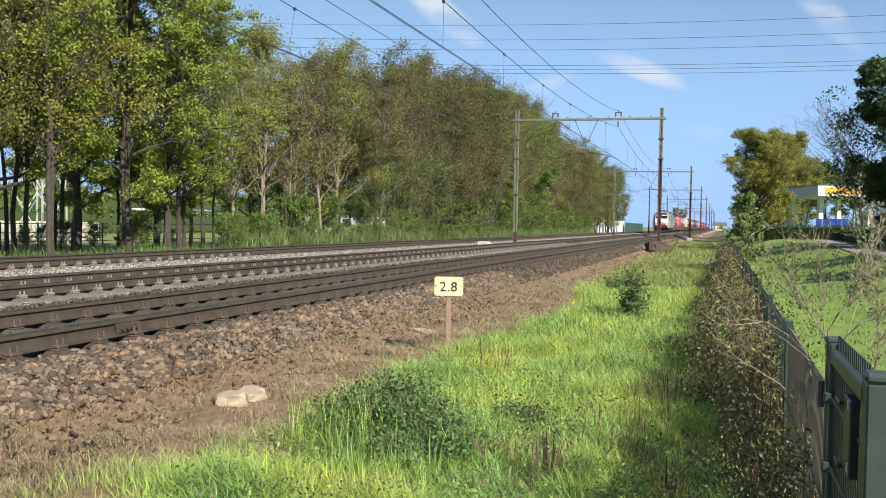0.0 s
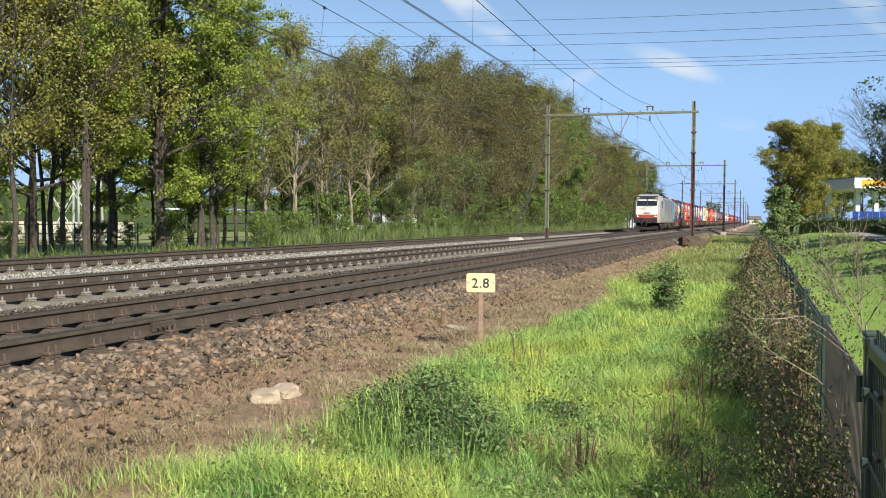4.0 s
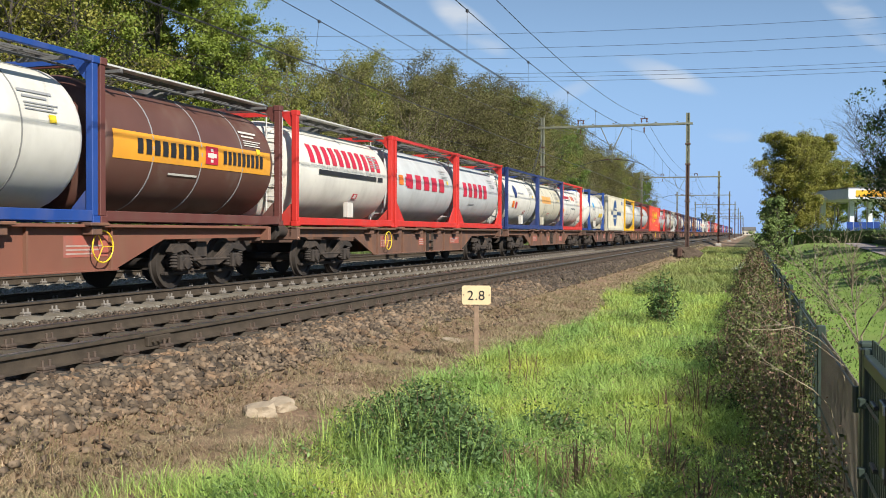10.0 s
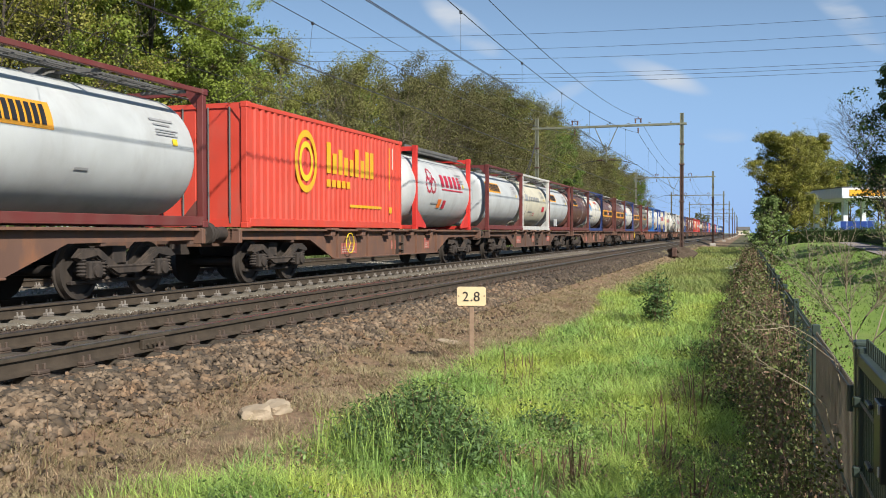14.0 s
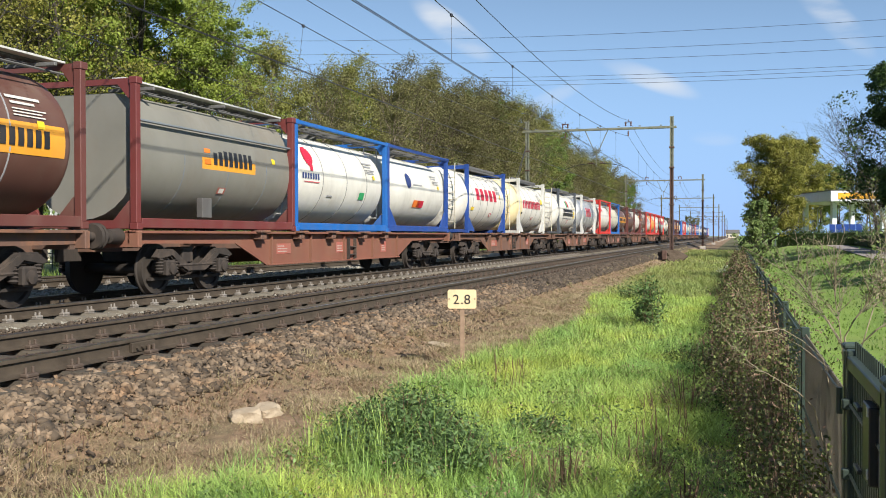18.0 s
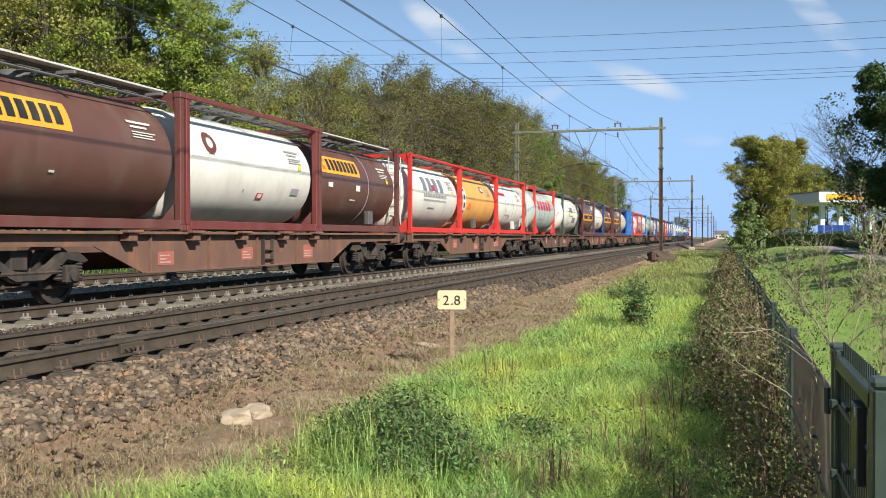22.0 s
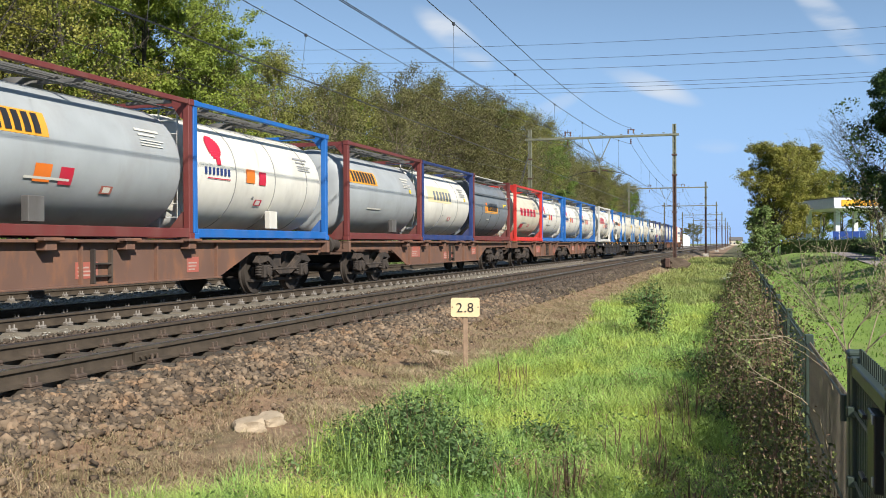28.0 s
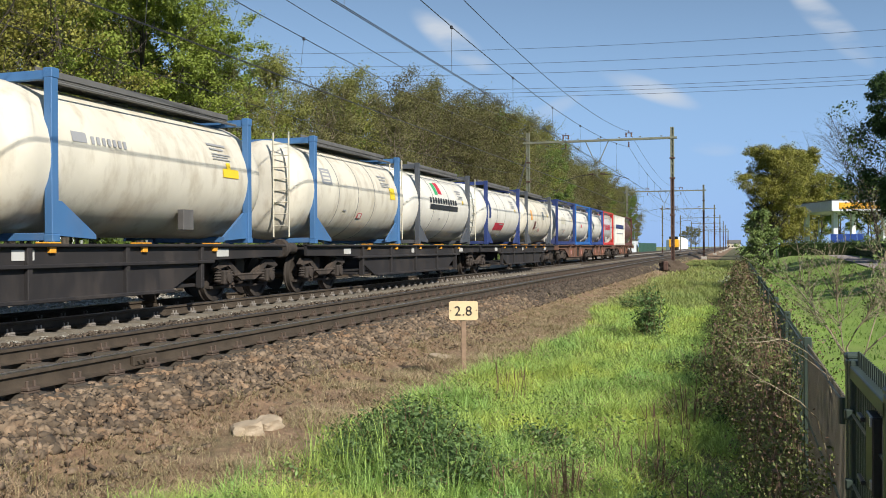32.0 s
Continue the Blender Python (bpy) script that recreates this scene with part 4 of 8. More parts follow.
    part("front_band", face(-1.10, 1.10, 1.35, 1.70), COL["red"], root, "red band across the nose")
    part("front_skirt", face(-1.10, 1.10, 0.85, 1.34), COL["black"], root, "black front below the band")
    part("brow", face(-1.04, 1.04, 2.63, 3.67, 0.010), COL["black"], root, "black window surround")
    for s in (-1, 1):
        a, b = sorted((s * 0.05, s * 0.99))
        part("windscreen", face(a, b, 2.68, 3.30, 0.022), M_GLASS, root, "dark windscreen")
        part("sun_blind", face(a + 0.03, b - 0.03, 3.14, 3.28, 0.027), M_BLIND, root, "pale sun blind")
        a, b = sorted((s * 0.58, s * 1.04))
        part("lamp_panel", face(a, b, 1.42, 1.64, 0.018), COL["maroon"], root, "dark red lamp housing")
        def lamp():
            return Geo().lathe([(0, 0.07), (-0.03, 0.072), (-0.045, 0.045)], "y", 0, 0, 14)
        part("headlamp", shared("headlamp", lamp, M_LAMP), None, root, "lit headlamp", at=(s * 0.92, 0.985, 1.53))
        part("tail_lamp", shared("tail_lamp", lamp, M_DULL), None, root, at=(s * 0.71, 0.985, 1.53))
        g = Geo().prism([(s * 0.78, 3.40), (s * 0.98, 3.40), (s * 0.88, 3.56)], "y", nose(3.40) - 0.03, nose(3.40) + 0.05)
        part("warning_triangle", g, COL["gold"], root, "yellow warning triangle")
        g = Geo().tube([(s * 0.62, nose(2.52) - 0.03, 2.52), (s * 0.40, nose(2.8) - 0.05, 2.8)], 0.014, 5).tube([(s * 0.52, nose(2.7) - 0.05, 2.70), (s * 0.30, nose(2.98) - 0.04, 2.98)], 0.018, 5)
        part("wiper", g, COL["black"], root)
        g = Geo().tube([(s * 1.36, 1.42, 1.5), (s * 1.40, 1.40, 1.55), (s * 1.40, 1.50, 2.5), (s * 1.36, 1.55, 2.55)], 0.015, 6)
        part("grab_rail", g, COL["walk"], root)
    part("lettering", bars(*[(-1.05 + i * 0.115, -0.98 + i * 0.115, nose(2.3) - 0.012, nose(2.3) + 0.02, 2.24, 2.34) for i in range(8)], c=0), COL["ink"], root)
    tagged(root.children[-1], kind="stuff")
    part("number_bar", bars((-0.22, 0.3, nose(1.88) - 0.02, nose(1.88) + 0.02, 1.82, 1.93), c=0), COL["ink"], root)
    yl = nose(2.42)
    part("centre_plate", bars((-0.14, 0.14, yl - 0.02, yl + 0.03, 2.31, 2.55), c=0.01), M_CAB, root)
    part("centre_lamp", Geo().lathe([(yl + 0.02, 0.08), (yl - 0.04, 0.08), (yl - 0.05, 0.04)], "y", 0, 2.43, 16), M_LAMP, root, "lit top lamp")
    for x in (-0.33, 0.33):
        part("small_lamp", Geo().lathe([(yl + 0.02, 0.05), (yl - 0.02, 0.05), (yl - 0.03, 0.02)], "y", x, 2.5, 12), M_DULL, root)
    for s, y in ((-1, 0.9), (1, L - 0.9)):
        buffer_pair(root, y, s)
        for x in (-0.9, 0.9):
            yb = y + s * 0.64
            part("buffer_pad", bars((x - 0.27, x + 0.27, yb - 0.03, yb + 0.03, 0.84, 1.22), c=0.03), COL["coal"], root, "broad black buffer pad")
        part("buffer_beam", bars((-1.05, 1.05, 0.12, 0.2, 0.86, 1.20), c=0.02) if s < 0 else bars((-1.05, 1.05, -0.2, -0.12, 0.86, 1.20), c=0.02), COL["black"], root, at=(0, y, 0))
        g = Geo()
        yy = y + s * 0.1
        for x0, x1 in ((-1.22, -0.62), (0.62, 1.22)):
            g.prism([(x0, 0.2), (x1, 0.2), (x1, 0.52), (x0, 0.52)], "y", yy + s * 0.12 - 0.03, yy + s * 0.12 + 0.03)
        g.prism([(-0.62, 0.16), (0.62, 0.16), (0.62, 0.40), (-0.62, 0.40)], "y", yy + s * 0.3 - 0.03, yy + s * 0.3 + 0.03)
        part("snow_plough", g, COL["coal"], root, "grey snow plough")
        part("coupling_hook", bars((-0.06, 0.06, -0.35, 0.1, 0.95, 1.1), (-0.05, 0.05, -0.3, -0.1, 0.5, 0.95), c=0.01), COL["grime"], root, at=(0, y if s < 0 else y + 0.25, 0))
        for x in (-0.5, -0.3, 0.3, 0.5):
            g = Geo().tube([(x, y, 0.9), (x, y + s * 0.15, 0.6), (x + 0.05, y + s * 0.12, 0.35), (x + 0.1, y, 0.6)], 0.025, 6)
            part("air_hose", g, COL["black"], root)

    # flanks
    X = 1.492
    for s in (-1, 1):
        def side(x0, x1, y0, y1, z0, z1):
            return Geo().box(*sorted((s * x0, s * x1)), y0, y1, z0, z1, 0.004)
        part("blue_panel", side(1.488, X + 0.003, 13.99, 15.63, 1.03, 3.22), M_BLUE_PANEL, root, "bright blue panel")
        for y0, y1 in ((2.71, 3.60), (15.30 + 0.54, 16.62)):
            part("cab_door", side(1.47, X + 0.006, y0 + 0.06, y1 - 0.06, 1.28, 3.2), M_CAB, root, "grey cab door")
            for y in (y0, y1):
                part("handrail", Geo().tube([(s * (X + 0.05), y, 1.3), (s * (X + 0.05), y, 3.05)], 0.02, 8), COL["steel"], root, "bright handrail")
                part("door_gap", side(X - 0.004, X + 0.002, y - 0.018, y + 0.018, 1.25, 3.2), COL["black"], root)
            part("door_handle", side(X, X + 0.04, y0 + 0.18, y0 + 0.24, 1.9, 2.15), COL["steel"], root)
            part("door_step", side(1.2, X + 0.02, y0 + 0.08, y1 - 0.08, 0.62, 0.66), COL["grime"], root)
            part("door_step", side(1.2, X + 0.02, y0 + 0.08, y1 - 0.08, 0.36, 0.40), COL["grime"], root)
            # shade of the step recess, painted as a flat black plate
            part("step_recess", side(X - 0.002, X + 0.003, y0 + 0.14, y1 - 0.14, 1.12, 1.26), COL["black"], root)
        for y0, y1 in ((2.0, 2.52), (16.76, 17.2)):
            g = Geo().prism([(y0, 2.5), (y0 + 0.06, 2.44), (y1 - 0.06, 2.44), (y1, 2.5), (y1, 3.05), (y1 - 0.06, 3.11), (y0 + 0.12, 3.11), (y0, 2.98)], "x", s * 1.46, s * (1.497))
            part("cab_window", g, M_GLASS, root, "dark side window")
        # no hollow: a black plate paints the recess's shade, with a pale strip
        for y in (1.62, 6.55, 9.05, 9.84, 12.13, 17.35):
            part("pocket", side(X - 0.002, X + 0.003, y - 0.09, y + 0.09, 1.28, 1.46), COL["black"], root, "flat black plate painted as the shade of a jacking recess")
            part("pocket_lining", side(X + 0.003, X + 0.006, y + 0.02, y + 0.09, 1.29, 1.45), M_NOSE, root)
        g = Geo()
        for i in range(15):
            if i not in (2, 5, 9):
                g.box(*sorted((s * X, s * (X + 0.003))), 10.25 + i * 0.105, 10.33 + i * 0.105, 1.34, 1.46)
        tagged(part("number_bars", g, COL["black"], root, "dark bars of lettering"), kind="stuff")
        g = Geo()
        for i in range(8):
            g.box(*sorted((s * (X + 0.003), s * (X + 0.006))), 14.25 + i * 0.155, 14.37 + i * 0.155, 2.42, 2.6)
        tagged(part("lettering", g, COL["steelblue"], root, "dark blue bars of lettering"), kind="stuff")
        part("belt_line", side(X - 0.004, X + 0.0015, 3.7, 14.0, 1.80, 1.812), COL["slate"], root)
        part("gutter", Geo().box(*sorted((s * 1.42, s * 1.50)), 3.7, 15.8, 3.27, 3.31, 0.005), COL["walk"], root)
        for y in np.arange(4.2, 15.6, 0.95):
            part("gutter_clip", shared("gutter_clip", lambda: bars((-0.03, 0.03, -0.03, 0.03, 3.25, 3.33), c=0.005), COL["steel"]), None, root, at=(s * 1.49, y, 0))
        for y0, y1 in ((6.3, 8.4), (8.5, 11.3), (11.4, 13.4), (13.5, 15.4)):
            g = Geo()
            g.add([(s * 1.39, y0, 3.37), (s * 1.39, y1, 3.37), (s * 1.09, y1, 3.585), (s * 1.09, y0, 3.585)], [(0, 1, 2, 3)])
            part("roof_hatch", g, M_ROOF if y0 > 9 else M_BODY, root)
        part("roof_busbar", Geo().tube([(s * 0.95, 11.0, 3.80), (s * 0.95, 15.0, 3.80)], 0.02, 8), COL["maroon"], root, "red roof busbar")
        for y in np.arange(11.2, 15.0, 0.8):
            part("insulator", shared("roof_insulator", lambda: Geo().lathe([(3.63, 0.05), (3.68, 0.08), (3.71, 0.05), (3.74, 0.08), (3.78, 0.04)], "z", 0, 0, 10), COL["umber"]), None, root, at=(s * 0.95, y, 0))
    # roof gear
    for y0, y1 in ((6.4, 7.6), (8.0, 9.8), (10.4, 11.8)):
        part("roof_box", bars((-0.55, 0.55, y0, y1, 3.66, 3.84), c=0.03), M_ROOF, root)
    for y, up in ((4.9, True), (14.8, False)):
        g = Geo()
        for x in (-0.5, 0.5):
            g.tube([(x, y - 0.7, 4.05), (x, y + 0.9, 4.05)], 0.03, 6)
            for q in (-0.6, 0.7):
                g.lathe([(3.66, 0.05), (3.74, 0.09), (3.82, 0.05), (3.9, 0.09), (3.98, 0.05), (4.04, 0.06)], "z", x, y + q, 8)
        g.tube([(-0.5, y - 0.9, 4.12), (0.5, y - 0.9, 4.12)], 0.035, 6).tube([(-0.5, y + 0.9, 4.05), (0.5, y + 0.9, 4.05)], 0.035, 6)
        g.box(-0.35, 0.35, y - 0.5, y + 0.5, 3.98, 4.14, 0.04)
        g.tube([(0.3, y - 1.3, 4.34), (0.3, y + 0.2, 4.12), (0.3, y + 0.9, 4.1)], 0.05, 6).tube([(-0.3, y - 1.3, 4.34), (-0.3, y + 0.2, 4.12), (-0.3, y + 0.9, 4.1)], 0.05, 6)
        part("pantograph_base", g, COL["black"], root)
        g = Geo()
        if up:
            knee, top = (0, y + 1.8, 4.70), (0, y + 0.4, 5.35)
        else:
            knee, top = (0, y + 1.4, 4.16), (0, y - 0.5, 4.25)
        g.tube([(0.25, y - 0.4, 4.06), knee], 0.035, 6).tube([(-0.25, y - 0.4, 4.06), knee], 0.035, 6).tube([knee, top], 0.025, 6)
        part("pantograph_arm", g, COL["black"], root)
        g = Geo()
        for d in (-0.2, 0.2):
            g.tube([(-0.85, top[1] + d, top[2] - 0.12), (-0.6, top[1] + d, top[2]), (0.6, top[1] + d, top[2]), (0.85, top[1] + d, top[2] - 0.12)], 0.022, 6)
        g.tube([(0, top[1] - 0.2, top[2]), (0, top[1] + 0.2, top[2])], 0.02, 6)
        part("pantograph_head", g, COL["black"], root)
    part("roof_horn", Geo().tube([(0.5, 2.6, 3.95), (0.5, 2.2, 3.98)], 0.03, 8, 0.07), COL["slate"], root)

    # running gear
    for yc in (4.25, 14.65):
        b = part("bogie", bars((-1.05, 1.05, -0.3, 0.3, 0.45, 0.8), c=0.03), COL["grime"], root, "grimy dark bogie", at=(0, yc, 0))
        for y in (-1.3, 1.3):
            wheelset(b, y, 0.62)
            for s in (-1, 1):
                part("axle_box", shared("engine_axle_box", lambda: bars((-0.1, 0.14, -0.2, 0.2, 0.42, 0.78), c=0.05), COL["grime"]), None, b, at=(s * 1.1, y, 0))
                part("damper", Geo().tube([(s * 1.25, y + 0.35, 0.9), (s * 1.25, y + 0.15, 0.45)], 0.05, 8), M_GEAR, b)
        for s in (-1, 1):
            g = Geo().prism([(-2.0, 0.62), (-1.9, 0.86), (-0.7, 0.86), (-0.5, 0.62), (0.5, 0.62), (0.7, 0.86), (1.9, 0.86), (2.0, 0.62), (1.0, 0.55), (0.7, 0.42), (-0.7, 0.42), (-1.0, 0.55)], "x", s * 1.16 - 0.07, s * 1.16 + 0.07)
            part("side_frame", g, M_GEAR, b)
            for y in (-0.35, 0.35):
                g = Geo().lathe([(0.5 + i * 0.03, 0.13 if i % 2 else 0.095) for i in range(12)], "z", s * 1.16, y, 12)
                part("coil_spring", g, M_GEAR, b)
            g = Geo().tube([(s * 1.3, -1.7, 0.3), (s * 1.3, -0.4, 0.38), (s * 1.28, 0.5, 0.3), (s * 1.3, 1.8, 0.42)], 0.03, 6)
            part("sand_pipe", g, M_GEAR, b)
            for y in (-0.9, 0.95, 1.9):
                g = Geo().tube([(s * 1.36, y, 0.95), (s * 1.38, y + 0.12, 0.6), (s * 1.34, y + 0.25, 0.45), (s * 1.3, y + 0.2, 0.85)], 0.02, 6)
                part("cable", g, M_GEAR if y > 1 else COL["black"], b)
    part("transformer", bars((-1.2, 1.2, 7.6, 10.8, 0.30, 0.84), c=0.05), COL["grime"], root, "dark transformer case")
    for s in (-1, 1):
        for y0, y1, z0, c in ((6.75, 7.4, 0.45, "rustdark"), (11.0, 11.6, 0.52, "grime"), (11.75, 12.4, 0.42, "rustdark"), (9.3, 9.9, 0.62, "rustdark")):
            part("equipment_case", bars((*sorted((s * 1.05, s * 1.4)), y0, y1, z0, 0.86), c=0.02), M_GEAR if c == "rustdark" else COL[c], root)
    MOVING.append((root, -19.5, 0.0))


build_engine()

# ---- what the train carries, from the engine backwards ----
def orange_band(n1=8, n2=9, cross=True):
    p = [(0.42, 5.64, -12, 12, "orange")]
    p += word(1.05, 2.95, -6, 7, n1, "black", 0.34) + word(3.75, 5.35, -6, 7, n2, "black", 0.34)
    if cross:
        p += [(3.12, 3.55, -8, 9, "crimson"), (3.29, 3.38, -6, 7, "white"), (3.18, 3.49, -1.5, 2.5, "white")]
    return p


def orange_plate(y0=3.1, y1=4.7, a0=4, a1=30):
    m = (a0 + a1) / 2
    return [(y0, y1, a0, a1, "orange")] + word(y0 + 0.42, y1 - 0.1, m - 8, m + 8, 8, "black", 0.34) + [(y0 + 0.08, y0 + 0.3, m + 3, m + 8, "signal"), (y0 + 0.08, y0 + 0.3, m - 8, m - 3, "signal")]


def disc(yc, ac, r, colour, n=11):
    """A round emblem on a barrel, r metres across its half."""
    out = []
    for i in range(n):
        q = -1 + (2 * i + 1) / n
        w, da = r * math.sqrt(1 - q * q), math.degrees(r / 1.125)
        out.append((yc - w, yc + w, ac + da * (q - 1 / n), ac + da * (q + 1 / n), colour, yc, "emblem"))
    return out


def red_word(y0=1.1, y1=4.6, a0=-8, a1=18, n=5):
    return word(y0, y1, a0, a1, n, "crimson", 0.36)


def hazard(y, a=-8):
    return [(y, y + 0.36, a, a + 14, "signal"), (y + 0.55, y + 0.85, a - 1, a + 13, "crimson")]


BIRD_EMBLEM = disc(0.98, 27, 0.25, "crimson") + [(0.96, 1.12, 8, 16, "crimson")] + word(0.5, 1.5, -2, 5, 7, "navy") + [(0.6, 1.45, -6, -5, "crimson")] + hazard(2.1, -6)
RIBS = (1.5, 3.0, 4.5)


def build_loads():
    B = "brown tank container with an orange band"
    # wagon 1 to 3
    tank(B, 0.0, "umber", "brown", orange_band(), RIBS, "ink", top=False)
    tank("white tank container with dark blue stripe in blue frame", 6.09, "blue", "white", [(0.55, 0.85, -38, 42, "navy"), *word(0.6, 0.8, -30, 35, 1, "navy")] + [(2.4, 2.65, -8, -2, "crimson")], RIBS)
    tank(B, 12.17, "umber", "brown", orange_band(), RIBS, "ink", top=False)
    tank("white tank container with red lettering in a red frame", 18.88, "red", "white", word(0.9, 5.4, 10, 34, 11, "crimson") + [(1.3, 4.9, -3, 3, "black"), (5.0, 5.35, -3, 3, "black")], (), top=False)
    tank("grey tank container with red lettering in a red frame", 25.05, "red", "pale", red_word(1.2, 5.0, -6, 16) + hazard(0.5, -2), (), diag=True)
    tank("grey tank container with red lettering in a red frame", 31.14, "red", "pale", red_word(0.9, 4.2, -8, 18), (), diag=True)
    tank("white tank container with round blue emblem in blue frame", 38.15, "navy", "white", disc(1.78, 18, 0.28, "navy") + [(2.3, 3.3, 14, 17, "ink")] + hazard(1.2, -18), (4.6,))
    tank("white tank container with faded ochre picture, navy frame", 44.25, "navy", "cream", [(1.0, 3.4, -4, 22, "cream"), (1.1, 3.2, 0, 18, "tan")], (1.8, 3.9))
    tank("white tank container with red lettering in a red frame", 50.33, "red", "white", word(0.45, 2.6, 22, 32, 11, "crimson") + [(0.8, 2.6, 17, 19, "black")] + hazard(3.2, 20) + [(0.4, 0.8, -20, -8, "orange")], (1.6, 2.8, 4.0), note="Please put labels here")
    # wagon 4
    tank("white tank container with blue end frames and a long barrel", 59.2, "blue", "white", [(1.4, 2.0, 8, 24, "cyan"), (1.4, 2.1, 0, 6, "ink"), (3.9, 4.5, -20, -8, "gold"), (4.7, 5.2, -20, -8, "gold")], (1.0, 2.4, 3.8, 5.2), style="swap")
    box_container("cream corrugated container with a round blue emblem", 66.7, "cream", 9.125, 2.54, emblem_disc(4.2, 1.31, 0.96) + [(x0, x1, 1.18, 1.42, "royal") for x0, x1 in [(2.3 + i * 0.28, 2.46 + i * 0.28) for i in range(3)] + [(5.35 + i * 0.29, 5.53 + i * 0.29) for i in range(8)]] + [(7.72 + i * 0.16, 7.83 + i * 0.16, 2.0, 2.24, "blue") for i in range(4)] + [(8.15, 8.3, 0.8, 1.0, "orange"), (8.15, 8.22, 1.05, 1.15, "orange"), (8.35, 8.45, 0.6, 0.9, "orange")])
    # wagon 5 to 10
    tank("white tank container in a yellow frame", 76.86, "yellow", "white", disc(0.85, 32, 0.19, "crimson"), (1.7, 4.2))
    tank("grey tank container with pale patch in a maroon frame", 82.97, "maroon", "pale", [(1.0, 2.7, -4, 28, "white"), (1.0, 2.7, 12, 16, "pale"), (1.55, 1.8, -4, 12, "pale")], (1.3,), diag=True)
    tank("grey tank container with an orange plate in a maroon frame", 89.07, "maroon", "pale", orange_plate(0.3, 2.0, 6, 28), ())
    orange_box = box_container("orange-red corrugated container with yellow lettering", 96.6, "boxred", 9.125, 2.58, [(a, a + 0.22, 1.35, 1.35 + hh, "yellow") for a, hh in [(3.9, .75), (4.25, .5), (4.6, .62), (4.95, .45), (5.3, .42), (5.65, .72), (6.02, .45), (6.35, .7), (6.68, .7)]] + [(3.9 + 0.3 * i, 4.1 + 0.3 * i, 1.02, 1.2, "yellow") for i in range(5)] + [(5.3, 7.5, 0.55, 0.62, "yellow"), (8.1, 8.3, 0.45, 0.62, "yellow"), (8.1, 8.13, 1.1, 2.3, "yellow"), (8.35, 8.39, 1.7, 2.3, "white")])
    hoop(orange_box, 1.205, 2.75, 1.55, 0.58, 0.72, 0.22, "yellow")
    hoop(orange_box, 1.205, 2.75, 1.55, 0.36, 0.46, 0.3, "gold")
    tank("grey tank container with red ring emblem, red end frames", 107.0, "red", "pale", ring_marks(1.5, 12) + word(2.6, 5.0, 6, 26, 5, "crimson") + [(2.6, 5.0, 1, 3, "crimson")] + hazard(2.3, -28), (), style="swap", ladder=False)
    tank("grey tank container with an orange plate in a maroon frame", 115.59, "maroon", "pale", orange_plate(0.3, 2.4, 12, 34), ())
    tank("white tank container with a grey emblem in a grey frame", 121.69, "lightgrey", "cream", [(0.9, 1.5, 4, 20, "ink"), *word(1.7, 4.0, 6, 16, 6, "ink"), (4.6, 5.1, -18, -6, "crimson")], (1.2,))
    tank("grey tank container with an orange plate in a maroon frame", 127.79, "maroon", "pale", orange_plate(0.3, 2.4, 12, 34), ())
    tank("dark brown tank container with orange plate in brown frame", 134.77, "umber", "brown", orange_plate(0.4, 2.2, 10, 32), (4.0,), "ink")
    tank("white heated tank container with round emblem and service box", 140.84, "navy", "white", disc(1.0, 24, 0.26, "cyan") + disc(1.55, 26, 0.24, "signal") + disc(1.25, 12, 0.22, "cyan") + [ *word(0.6, 2.2, -18, -13, 10, "slate"), *word(0.6, 1.9, -25, -20, 8, "slate"), (3.8, 4.3, 28, 38, "crimson"), (3.3, 3.7, 32, 38, "signal")], (3.4,), diag=True)
    tank(B, 146.92, "umber", "brown", orange_band(), RIBS, "ink", top=False)
    tank(B, 154.14, "umber", "brown", orange_band(), RIBS, "ink", top=False)
    tank("white heated tank container with round emblem and service box", 160.27, "navy", "white", disc(1.0, 24, 0.26, "cyan") + disc(1.55, 26, 0.24, "signal") + disc(1.25, 12, 0.22, "cyan") + [ *word(0.6, 2.2, -18, -13, 10, "slate"), *word(0.6, 1.9, -25, -20, 8, "slate")], (3.4,), diag=True)
    tank(B, 166.38, "umber", "brown", orange_band(), RIBS, "ink", top=False)
    tank("grey-brown boxy insulated tank container with an orange plate", 173.7, "maroon", "taupe", orange_plate(2.2, 4.3, -6, 20), (1.6, 3.2, 4.8), "slate", top=False, style="clad")
    tank("white tank container with red bird emblem in blue frame", 179.78, "sky", "white", BIRD_EMBLEM[:-2] + [(4.1, 4.45, -22, -12, "leaf")], (1.7, 3.2, 4.6))
    tank("white tank container with oval blue emblem in blue frame", 185.85, "blue", "white", disc(2.1, 16, 0.24, "navy") + [(2.5, 3.4, 10, 12, "ink"), (2.6, 3.3, -26, -14, "signal"), (3.0, 3.6, -26, -14, "crimson")], (), diag=True)
    # wagon 11 and 12
    tank("white tank container with red lettering and blue end frames", 194.46, "blue", "white", word(1.3, 4.7, 0, 22, 5, "crimson", 0.36) + [(0.6, 1.0, -20, -14, "gold")], (0.8, 1.9, 3.0, 4.1, 5.2), style="swap")
    ivory_end = tank("white tank container with an ivory end and red lettering", 203.36, "lightgrey", "white", word(0.9, 5.0, -4, 14, 12, "crimson") + [(0.5, 0.8, -18, -14, "black"), (5.2, 5.6, 10, 22, "gold")], (1.6, 2.9, 4.1, 5.3), style="swap")
